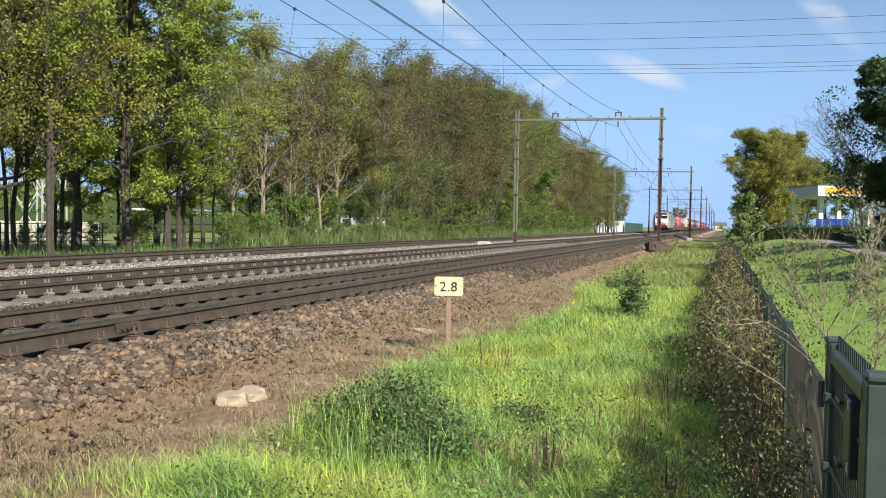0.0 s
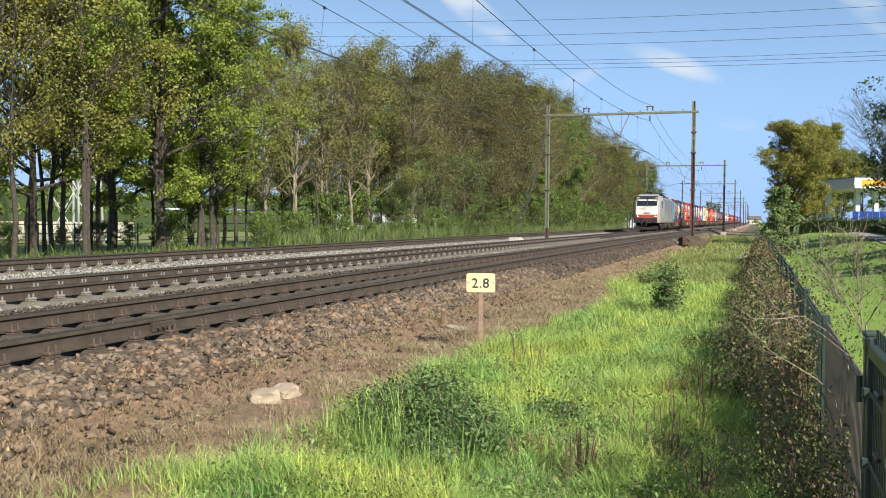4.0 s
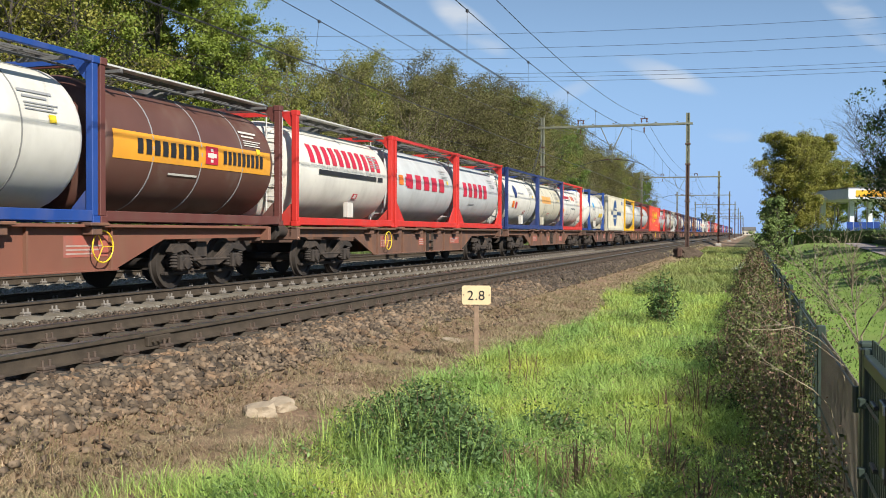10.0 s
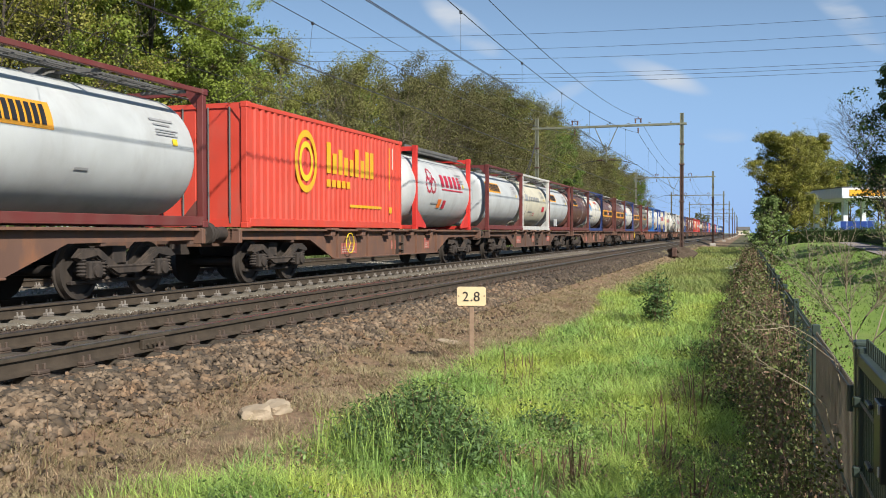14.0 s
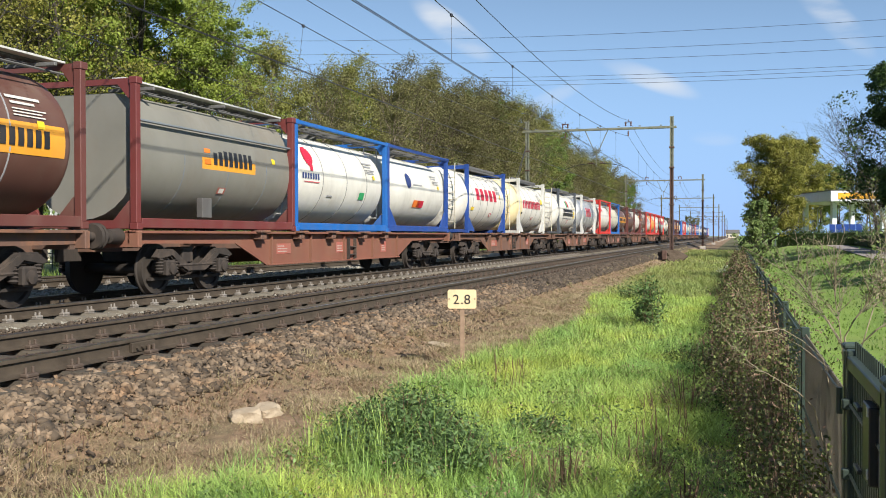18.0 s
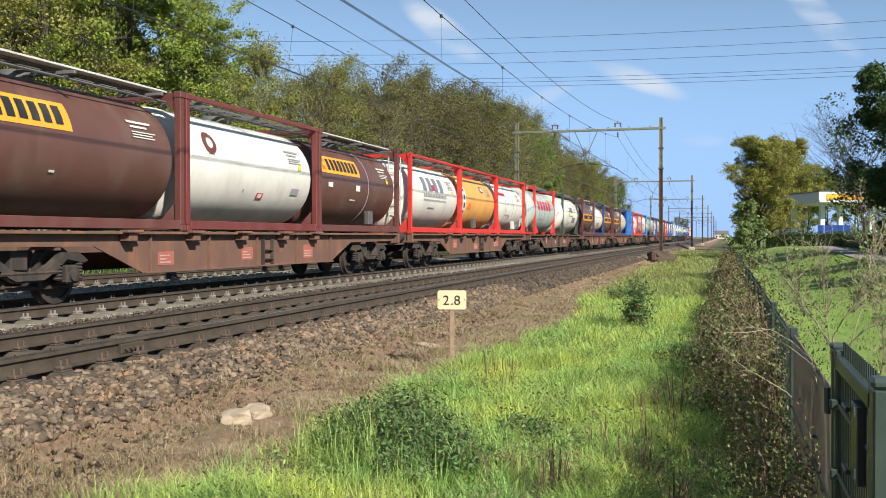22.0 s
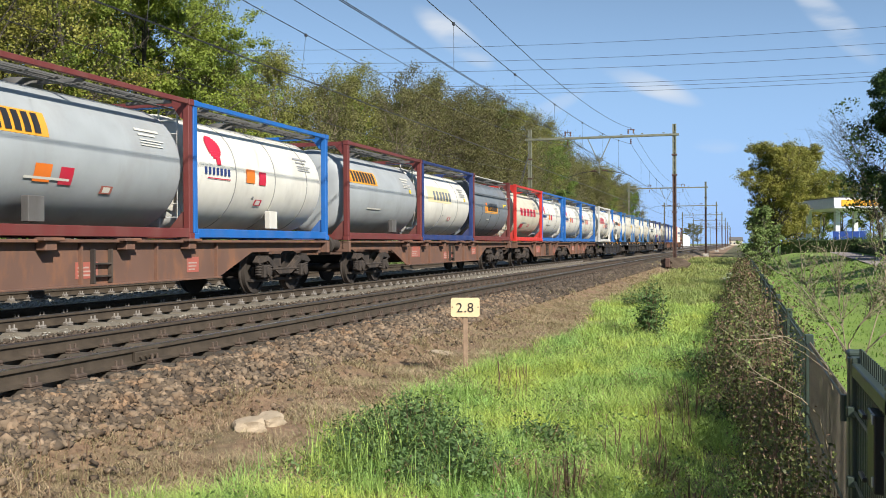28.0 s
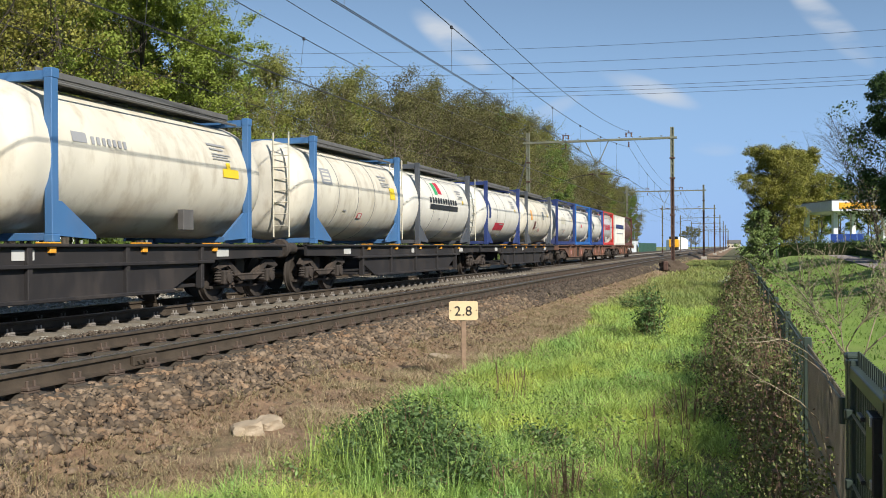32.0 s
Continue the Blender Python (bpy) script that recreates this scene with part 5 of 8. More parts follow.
    prof = [(-0.785, 0.02)] + [(-0.78 + 0.55 * (1 - math.cos(a)), 1.205 * math.sin(a) ** 0.45) for a in [radians(d) for d in (6, 14, 25, 40, 55, 70, 82)]] + [(-0.23, 1.205), (0.75, 1.205)]
    part("end_cap", Geo().lathe(prof, "y", 0, 1.30, 40), COL["ivory"], ivory_end, "ivory painted barrel end")
    tank("white tank container with green and red emblem, black frames", 213.82, "iron", "white", [(2.6, 3.0, 13, 33, "leaf"), (3.08, 3.45, 14, 34, "crimson")] + word(1.5, 4.8, 0, 8, 13, "black") + [(1.5, 4.8, -11, -2, "black"), *word(1.5, 4.6, -20, -17, 18, "slate"), (5.0, 5.3, -6, 4, "gold"), (5.0, 5.3, -18, -9, "gold")], (1.8, 3.4), style="swap")
    tank("silver tank container with a red emblem and pale bands", 222.44, "lightgrey", "steel", word(1.8, 4.0, -6, 22, 4, "crimson"), (0.7, 1.8, 3.0, 4.2, 5.3), "white", style="swap")
    # wagon 13 to 15
    tank("white tank container with red lettering in a red frame", 231.31, "red", "white", word(0.45, 2.6, 24, 36, 11, "crimson") + [(0.9, 2.6, 20, 22, "black"), (0.4, 0.8, -20, -8, "gold")], ())
    tank("cream tank container with oval mark in blue frame", 237.41, "sky", "cream", [(0.9, 1.4, 4, 22, "navy"), (0.97, 1.33, 6, 20, "cream")], (), diag=True)
    tank(B, 243.48, "umber", "brown", orange_band(), RIBS, "ink", top=False)
    D = "dark brown tank container with orange plate in maroon frame"
    tank(D, 250.53, "umber", "brown", orange_plate(0.4, 3.0, 12, 37), (), top=False)
    tank("white tank container with dark emblem in maroon frame", 256.64, "maroon", "white", disc(1.1, 24, 0.24, "umber") + disc(1.1, 24, 0.11, "white") + [(4.7, 5.1, -22, -14, "ink")], ())
    tank(D, 262.74, "umber", "brown", orange_plate(0.4, 3.0, 12, 37) + [(0.7, 1.0, -6, 0, "white"), (2.6, 2.9, -8, 0, "white")], (3.6,), "ink", top=False)
    tank("white tank container with grey lettering in a red frame", 269.94, "red", "white", word(1.6, 4.2, 8, 34, 4, "slate") + [(2.6, 2.9, 10, 20, "crimson")] + word(1.6, 4.3, -2, 4, 14, "ink") + word(1.6, 4.3, -9, -6, 18, "ink"), ())
    tank("orange tank container with a white stripe in a red frame", 276.02, "red", "tan", [(0.5, 0.95, -38, 46, "white"), *[(0.62, 0.83, a, a + 10, "navy") for a in (18, 2, -14, -30)], (1.3, 1.7, -16, -4, "signal"), (3.6, 4.0, 22, 36, "navy"), (3.68, 3.92, 25, 33, "white")], ())
    tank("white tank container with a red strip in a red frame", 282.1, "red", "white", word(0.5, 2.2, 24, 32, 11, "crimson"), (2.0, 3.6), diag=True)
    # wagon 16 to 18
    tank("pale green tank container with red lettering and end frames", 290.79, "red", "mint", word(0.9, 4.9, 2, 26, 5, "crimson", 0.36) + [(4.6, 5.5, 30, 38, "gold")], (1.3, 2.8, 4.3), "slate", style="swap")
    tank("white tank container with a grey emblem and dark green frames", 299.98, "green", "white", [(2.2, 3.0, 0, 10, "gold"), *word(2.5, 4.0, 8, 24, 4, "slate"), (2.2, 4.0, -6, -2, "ink"), (3.7, 4.9, -24, -8, "slate"), (3.8, 4.1, -20, -10, "signal")], (), style="swap", ladder=False)
    tank("brown insulated tank container with an orange band", 308.73, "umber", "brown", orange_band(), RIBS, "ink", top=False)
    tank("white tank container in a blue frame with braces", 314.86, "navy", "white", hazard(2.6, -30), (0.9, 2.2, 3.6, 5.0), diag=True)
    tank(B, 320.96, "umber", "brown", orange_band(), RIBS, "ink", top=False)
    tank(B, 328.17, "umber", "brown", orange_band(), RIBS, "ink", top=False)
    tank("cream tank container in a blue frame", 334.18, "blue", "cream", [(0.4, 0.7, 26, 34, "navy"), (0.5, 0.9, -30, -10, "pink"), (2.0, 2.3, 4, 24, "crimson")], (1.2, 2.6, 4.2), diag=True)
    box_container("bright blue corrugated container", 340.21, "sky", 6.058, 2.591, [(5.3, 5.5, 1.9, 2.05, "white"), (5.35, 5.6, 1.1, 1.3, "white")])
    # wagon 19 to 21
    tank("white tank container with red lettering in a red frame", 347.2, "red", "white", word(0.8, 2.4, 0, 20, 3, "crimson"), (), top=True)
    tank("grey tank container with dark red lettering in a red frame", 353.32, "red", "grey", word(1.2, 4.6, -6, 12, 5, "crimson"), ())
    tank("white tank container with red bird emblem in blue frame", 359.42, "sky", "white", BIRD_EMBLEM, (3.6,))
    tank("white tank container with blue lettering in light blue end frames", 366.83, "teal", "cream", [(0.7, 2.2, 2, 22, "white"), *word(0.75, 2.1, 6, 18, 7, "steelblue"), (3.2, 3.5, 4, 16, "crimson"), (3.3, 3.6, -6, -1, "signal"), (4.3, 4.6, -14, -6, "gold")], (0.6, 2.0, 3.6, 5.0), style="swap")
    tank("grey tank container with an orange plate in a maroon frame", 372.9, "maroon", "grey", orange_plate(0.2, 2.3, 10, 30) + hazard(2.0, -24), ())
    tank("white tank container with red bird emblem in blue frame", 378.96, "sky", "white", BIRD_EMBLEM, (1.7, 3.4, 5.0))
    tank("grey tank container with an orange plate in a maroon frame", 386.24, "maroon", "grey", orange_plate(0.2, 2.4, 12, 32), ())
    tank("white tank container with faded ochre picture, navy frame", 392.37, "navy", "white", [(0.8, 3.4, 0, 28, "ivory")] + word(1.4, 3.5, 4, 20, 6, "slate"), (2.4, 4.2))
    tank("slate grey boxy insulated tank container with an orange plate", 398.49, "maroon", "slate", orange_plate(2.0, 4.1, -8, 18) + [(5.1, 5.6, 12, 18, "gold")], (1.6, 3.0, 4.4), "black", top=False, style="clad")
    # articulated wagon 22
    tank("grey-white tank container with red lettering in a red frame", 405.7, "red", "cream", red_word(1.3, 4.9, -4, 14) + [(1.6, 2.2, -34, -24, "crimson")], ())
    for u in (411.79, 418.57, 424.57):
        tank("white tank container with red bird emblem in blue frame", u, "sky", "white", BIRD_EMBLEM, (2.2, 4.4))
    # the black pocket wagons
    tank("white tank container with red lettering in a grey frame", 432.8, "lightgrey", "white", word(0.5, 3.4, 2, 26, 5, "crimson", 0.36) + [(3.7, 5.2, -14, 6, "slate"), (3.8, 4.2, -10, 2, "crimson"), (4.5, 4.9, -10, 2, "white"), (2.8, 3.2, -12, 0, "signal")], (0.9, 2.5, 4.1), diag=True)
    tank("white tank container with orange emblem and blue end frames", 440.59, "sky", "white", [(0.8, 1.4, 12, 26, "signal"), (0.85, 1.35, -4, 10, "black")] + word(1.7, 3.4, 4, 18, 4, "black") + word(3.5, 4.6, 2, 14, 3, "signal") + [(1.4, 3.0, -28, -12, "slate")], (1.3, 3.0, 4.6), style="swap")
    tank("stained white tank container with grey end frames", 449.21, "steelblue", "dirty", [(0.6, 1.3, 10, 30, "ink"), (0.68, 1.22, 13, 27, "dirty"), (4.7, 5.4, 0, 12, "gold")], (), style="swap")
    tank("stained white tank container with blue end plates", 456.89, "steelblue", "dirty", [(0.5, 0.85, 12, 20, "ink"), *word(0.95, 1.9, 12, 18, 7, "ink"), (4.9, 5.5, 0, 8, "gold")], (), style="swap")
    tank("stained white tank container with dark bands, blue end frames", 466.03, "steelblue", "dirty", [(0.5, 1.1, 8, 28, "ink"), (0.6, 1.0, 11, 25, "dirty"), (5.2, 5.6, 0, 16, "gold")], (1.5, 2.8, 4.0), style="swap")
    tank("white tank container with green and red emblem, black frames", 473.84, "iron", "white", [(1.9, 2.25, 18, 40, "leaf"), (2.3, 2.7, 20, 42, "crimson")] + word(1.2, 4.4, 4, 13, 11, "black") + [(1.2, 4.4, -6, 2, "black")], (1.6, 3.4), style="swap")
    tank("white tank container with red panel and blue end frames", 482.49, "navy", "white", [(1.6, 3.2, -34, -18, "crimson"), (0.4, 0.7, -10, 24, "navy")], (1.8, 3.2), style="swap")
    tank("stained white tank container with dark end frames", 490.23, "iron", "dirty", [(1.8, 2.2, -26, -6, "umber"), (0.9, 1.3, -4, 20, "tan"), (3.8, 4.2, 0, 20, "slate")], (2.6,), style="swap")
    # last wagons
    tank("white tank container in a navy frame", 498.4, "navy", "white", [(1.6, 3.0, -4, 16, "cream")], (3.0,))
    tank("white tank container in a bright blue frame", 504.8, "sky", "white", [(2.4, 2.8, -8, 2, "crimson")], ())
    tank("white tank container in a blue frame", 511.5, "blue", "white", word(1.4, 1.8, -10, 20, 2, "slate"), ())
    tank("grey tank container with red lettering in a red frame", 517.8, "red", "pale", red_word(1.2, 4.6, -6, 16), ())
    box_container("white box container with a blue stripe", 524.9, "white", 7.15, 2.5, [(0.8, 6.2, 1.4, 1.75, "navy"), (1.2, 5.8, 0.95, 1.05, "ink")])
    tank("brown tank container in a brown frame", 532.3, "umber", "brown", (), ())


def emblem_disc(yc, zc, r):
    """A round emblem cut by two light bars, drawn as strips."""
    out, n = [], 110
    for i in range(n):
        z0, z1 = zc - r + 2 * r * i / n, zc - r + 2 * r * (i + 1) / n
        w = math.sqrt(max(0.0, r * r - ((z0 + z1) / 2 - zc) ** 2)) * 0.95
        out.append((yc - w, yc + w, z0, z1, "royal"))
    for a, b, c, d in ((-0.3, 0.9, 0.28, 0.38), (-0.9, 0.9, -0.12, 0.18), (-0.9, 0.25, -0.42, -0.32)):
        out.append((yc + a, yc + b, zc + c, zc + d, "cream"))
    return out


def hoop(root, x, yc, zc, ry, rz, width, colour):
    """A flat oval ring painted on a side wall."""
    g, n = Geo(), 40
    v = []
    for i in range(n):
        a = i * 2 * math.pi / n
        for k in (1.0, 1.0 - width):
            v.append((x, yc + ry * k * math.cos(a), zc + rz * k * math.sin(a)))
    g.add(v, [(2 * i, (2 * i + 2) % (2 * n), (2 * i + 3) % (2 * n), 2 * i + 1) for i in range(n)])
    part("emblem", g, COL[colour], root, "yellow painted ring", smooth=False)


def ring_marks(yc, ac):
    out = []
    for dy, da in ((0, 9), (-0.22, -5), (0.22, -5)):
        for i in range(12):
            a = i * math.pi / 6
            y, g = yc + dy + 0.24 * math.cos(a), ac + da + 11 * math.sin(a)
            out.append((y - 0.045, y + 0.045, g - 2, g + 2, "crimson"))
    return out


def build_wagons():
    starts = [0.0, 18.88, 38.15, 57.5, 76.86, 96.25, 115.59, 134.77, 154.14, 173.7, 193.2, 212.3, 231.31, 250.53, 269.94, 289.3, 308.73, 328.17, 347.2, 366.83, 386.24, 405.7]
    for i, (a, b) in enumerate(zip(starts, starts[1:])):
        L = b - a
        flat_wagon(a - 0.65, b - 0.65, (2.7, L - 2.7), [(4.3, L - 4.3)], "rustred" if i in (0, 9) else "rust" if i % 3 else "rustdark", (6.3 if i % 2 else L - 6.0) if i in (0, 1, 5, 8) else None, "rusty brown flat container wagon with deep side sills", i)
    for a, b in ((405.7, 432.2), (498.3, 524.5)):
        L = b - a
        flat_wagon(a - 0.65, b - 0.65, (2.6, L / 2, L - 2.6), [(4.0, L / 2 - 1.5), (L / 2 + 1.5, L - 4.0)], "rust", None, "rusty brown articulated container wagon", int(a))
    pocket_wagon(431.55, 464.9)
    pocket_wagon(464.9, 497.65)
    flat_wagon(523.85, 540.2, (2.6, 13.7), [(4.2, 12.0)], "rust", None, "rusty brown flat container wagon with deep side sills", 99)


build_loads()
build_wagons()

# ---- portals and overhead wires ----
M_MAST = mat("pale_green_mast_paint", (0.15, 0.16, 0.105), (0.21, 0.215, 0.155), scale=4, rough=0.7, bump=0.1, dirt=(0.14, 0.09, 0.06), dscale=3, damount=0.6)
M_MAST_BROWN = mat("brown_mast_foot", (0.075, 0.04, 0.03), (0.12, 0.07, 0.05), scale=5, rough=0.85, bump=0.2)
M_WIRE = mat("dark_wire", (0.045, 0.045, 0.05), (0.06, 0.06, 0.065), rough=0.5, metal=0.5)
M_INSUL = mat("brown_insulator", (0.10, 0.05, 0.04), (0.15, 0.08, 0.06), rough=0.25)
M_CONC = mat("rough_concrete", (0.38, 0.35, 0.30), (0.5, 0.47, 0.41), scale=6, rough=0.95, bump=0.5, bscale=40, dirt=(0.2, 0.16, 0.11), damount=0.6)
PORTAL_Y = [2.3 + 60.7 * k for k in range(9)]
POST_R, POST_L, BEAM_Z = -3.95, -13.45, 8.1


def mast(root, x, y, split):
    # below split the mast is a darker brown, above it pale green
    g, low = Geo(), Geo()
    for geo, z0, z1 in ((low, -0.5, split), (g, split, 8.75)):
        for s in (-1, 1):
            geo.box(x + s * 0.085 - 0.035, x + s * 0.085 + 0.035, y - 0.09, y + 0.09, z0, z1)
        geo.box(x - 0.055, x + 0.055, y - 0.03, y + 0.03, z0, z1)
        z = z0 + 0.3
        while z < z1 - 0.2:
            geo.box(x - 0.06, x + 0.06, y - 0.07, y + 0.07, z, z + 0.12)
            z += 0.62
    part("mast_foot", low, M_MAST_BROWN, root, "dark brown lower mast", smooth=False)
    part("mast", g, M_MAST, root, "pale green steel mast", smooth=False)
    part("plinth", bars((x - 0.35, x + 0.35, y - 0.4, y + 0.4, -0.85, -0.28), c=0.04), M_CONC, root, "concrete plinth")
    for z in (3.0, 5.4, 6.7):
        part("collar", bars((x - 0.17, x + 0.17, y - 0.13, y + 0.13, z, z + 0.1), c=0.01), M_MAST_BROWN, root)


def portal(y, near):
    root = thing("catenary_portal", "pale green steel portal carrying overhead wires", "catenary portal", "portals over the tracks")
    mast(root, POST_R, y, 5.4)
    mast(root, POST_L, y, 0.5)
    for d in (-0.09, 0.09):
        part("beam", bars((POST_L - 0.3, POST_R + 0.3, y + d - 0.03, y + d + 0.03, BEAM_Z - 0.11, BEAM_Z + 0.03), c=0.01), M_MAST, root, "steel cross beam")
    for k in range(7):
        x = POST_L + (POST_R - POST_L) * (k + 0.5) / 7
        part("batten", bars((x - 0.06, x + 0.06, y - 0.1, y + 0.1, BEAM_Z + 0.08, BEAM_Z + 0.12), c=0.0), M_MAST, root)
    for cx in (NEAR_X, MID_X):
        g = Geo()
        for s in (-0.17, 0.17):
            g.lathe([(BEAM_Z + 0.12, 0.035), (BEAM_Z + 0.18, 0.06), (BEAM_Z + 0.24, 0.035), (BEAM_Z + 0.3, 0.06), (BEAM_Z + 0.36, 0.03)], "z", cx + s, y, 8)
        g.tube([(cx - 0.24, y, BEAM_Z + 0.38), (cx + 0.24, y, BEAM_Z + 0.38)], 0.03, 6)
        g.tube([(cx, y, BEAM_Z + 0.38), (cx, y, BEAM_Z + 0.55)], 0.02, 6)
        part("feeder_insulator", g, M_INSUL, root, "brown insulator pair")
        g = Geo().lathe([(7.55, 0.02), (7.6, 0.06), (7.66, 0.03), (7.72, 0.06), (7.78, 0.03), (7.84, 0.06), (7.9, 0.02)], "z", cx, y, 8)
        part("hanger", g, M_INSUL, root)
        # steady arm below the beam between the tracks
        s = 1 if cx == NEAR_X else -1
        tip = cx + (0.9 if cx == MID_X else -0.9)
        part("drop_bracket", Geo().tube([((NEAR_X + MID_X) / 2 + s * 0.75, y, BEAM_Z - 0.1), ((NEAR_X + MID_X) / 2 + s * 0.12, y, 6.6)], 0.03, 6), M_MAST, root)
        part("steady_arm", Geo().tube([((NEAR_X + MID_X) / 2 + s * 0.12, y, 5.85), (tip, y, 5.75), (cx, y, 5.47)], 0.022, 6), M_WIRE, root)
        part("arm_insulator", Geo().lathe([((NEAR_X + MID_X) / 2 + s * (0.2 + i * 0.07), 0.05 if i % 2 else 0.025) for i in range(6)][::int(s)], "x", y, 5.85, 8), M_INSUL, root)
    part("drop_post", Geo().tube([((NEAR_X + MID_X) / 2, y, 6.65), ((NEAR_X + MID_X) / 2, y, 5.7)], 0.035, 6), M_MAST, root)
    if near:
        for d in (0.0, 0.35):
            part("guy_rod", Geo().tube([(POST_L - 0.05, y, 7.2), (POST_L - 0.4 - d, y - 6.5 - d, -0.25)], 0.026, 5), M_WIRE, root, "thin guy rod")
        part("guy_anchor", bars((POST_L - 1.0, POST_L, y - 7.2, y - 6.2, -0.6, -0.02), c=0.2), M_CONC, root)
        part("cable_box", bars((POST_R - 0.55, POST_R - 0.22, y - 1.2, y - 0.5, -0.5, 0.1), c=0.05), M_MAST_BROWN, root)
    return root


def sag(z0, z1, n):
    """Heights along a span: ends at z0, middle at z1."""
    return [z0 + (z1 - z0) * (1 - (2 * k / n - 1) ** 2) for k in range(n + 1)]


def build_line():
    for k, y in enumerate(PORTAL_Y):
        portal(y, k == 1)
    spans = [(PORTAL_Y[0] - 60.7, PORTAL_Y[0])] + list(zip(PORTAL_Y, PORTAL_Y[1:]))
    for cx, tag in ((NEAR_X, "near"), (MID_X, "middle")):
        root = thing("overhead_line", "dark copper contact wire, carrier wire and feeder above a track", "overhead line", "overhead lines")
        for name, z0, z1, r, dx in (("contact_wire", 5.42, 5.37, 0.009, 0.025), ("contact_wire", 5.42, 5.37, 0.009, -0.025), ("carrier_wire", 7.56, 6.38, 0.011, 0.0 if tag == "near" else 0.14), ("feeder_wire", 8.55, 7.28, 0.011, 0.06 if tag == "near" else -0.16)):
            for a, b in spans:
                n = 14
                zs = sag(z0, z1, n)
                part(name, Geo().tube([(cx + dx, a + (b - a) * k / n, zs[k]) for k in range(n + 1)], r, 5, caps=False), M_WIRE, root)
        for a, b in spans[:4]:
            for k in range(1, 9):
                q = k / 9
                y = a + (b - a) * q
                z = 7.56 + (6.38 - 7.56) * (1 - (2 * q - 1) ** 2)
                part("dropper", Geo().tube([(cx, y, 5.4), (cx + (0.0 if tag == "near" else 0.14), y, z)], 0.005, 4), M_WIRE, root)
                part("dropper_clamp", shared("dropper_clamp", lambda: bars((-0.03, 0.03, -0.04, 0.04, -0.05, 0.03), c=0.008), M_WIRE), None, root, at=(cx + (0.0 if tag == "near" else 0.14), y, z))
    # a return wire along the left masts
    root = thing("return_wire", "thin dark return wire strung along the masts", "wire")
    for a, b in spans:
        zs = sag(5.9, 5.3, 10)
        part("strand", Geo().tube([(POST_L - 0.3, a + (b - a) * k / 10, zs[k]) for k in range(11)], 0.009, 5, caps=False), M_WIRE, root)
    # high-voltage lines that cross far ahead
    ob = thing("power_line", "thin high-voltage wires across the sky on far pylons", "power line")
    for x in (-139, 139):
        part("pylon", Geo().tube([(x, 166, -1), (x, 166, 45)], 1.2, 6, 0.4).tube([(x, 150, 34), (x, 182, 34)], 0.3, 5).tube([(x, 150, 28), (x, 182, 28)], 0.3, 5), M_WIRE, ob)
    for z, yy in (((34.7, 160), (32.25, 160.5), (30.45, 160), (27.9, 160.5), (27.15, 160), (26.5, 160.5))):
        g = Geo()
        pts = []
        for i in range(21):
            x = -140 + 280 * i / 20
            pts.append((x, yy, z - 0.024 * (x + 20) + 0.0003 * (x + 20) ** 2))
        g.tube(pts, 0.028, 4, caps=False)
        part("strand", g, M_WIRE, ob)


build_line()


# ---- the distance sign, the stones beside it ----
M_SIGN = mat("cream_sign_enamel", (0.80, 0.62, 0.36), (0.76, 0.58, 0.33), scale=6, rough=0.5, dirt=(0.35, 0.22, 0.12), dscale=5, damount=0.3)
M_STAKE = mat("rusty_stake", (0.26, 0.17, 0.11), (0.34, 0.23, 0.15), scale=12, rough=0.85, bump=0.2)
M_DIGIT = mat("black_digits", (0.015, 0.015, 0.015), (0.025, 0.025, 0.025), rough=0.6)


def build_sign():
    x, y = -3.365, 11.75
    root = thing("distance_sign", "cream distance sign with black digits on a rusty stake", "sign", at=(x, y, 0))
    root.rotation_euler = (0, 0, radians(14))
    part("stake", bars((-0.03, 0.03, -0.016, 0.016, -0.75, 0.36), c=0.004), M_STAKE, root, "rusty stake")
    g = Geo()
    w, h0, h1, r = 0.185, 0.115, 0.36, 0.02
    poly = [(-w + r, h0), (w - r, h0), (w, h0 + r), (w, h1 - r), (w - r, h1), (-w + r, h1), (-w, h1 - r), (-w, h0 + r)]
    part("plate", g.prism(poly, "y", -0.03, -0.02), M_SIGN, root, "cream enamel plate")
    for px, t in ((-0.075, "2"), (0.0, "."), (0.068, "8")):
        cu = bpy.data.curves.new("digit", "FONT")
        cu.body, cu.size, cu.align_x, cu.extrude = t, 0.175, "CENTER", 0.002
        tmp = bpy.data.objects.new("digit_curve", cu)
        me = bpy.data.meshes.new_from_object(tmp)
        bpy.data.objects.remove(tmp)
        me.materials.append(M_DIGIT)
        ob = part("digit", me, None, root, "black painted figure")
        ob.matrix_basis = pose(px, -0.034, 0.175, 90, 0, 0)
    for px in (-0.165, 0.165):
        part("bolt", Geo().lathe([(-0.036, 0.009), (-0.03, 0.01)], "y", px, 0.24, 8), M_STAKE, root)


def rock(name, x, y, sx, sy, sz, seed, label, material=None):
    bm = bmesh.new()
    bmesh.ops.create_icosphere(bm, subdivisions=3, radius=1)
    for v in bm.verts:
        c = v.co
        m = max(abs(c.x), abs(c.y), abs(c.z))
        c *= (0.9 / m + 0.1)
        c += c.normalized() * 0.30 * noise.noise(c * 1.1 + Vector((seed, 0, 0)))
        c.x, c.y, c.z = c.x * sx, c.y * sy, c.z * sz
    me = bpy.data.meshes.new(name)
    bm.to_mesh(me)
    bm.free()
    me.materials.append(material or M_CONC_PALE)
    ob = new(name, me)
    ob.location = (x, y, ground_z(x) + sz * 0.6)
    ob.rotation_euler = (0.1, -0.15, 0.5 + seed)
    return tagged(ob, label, "rubble")


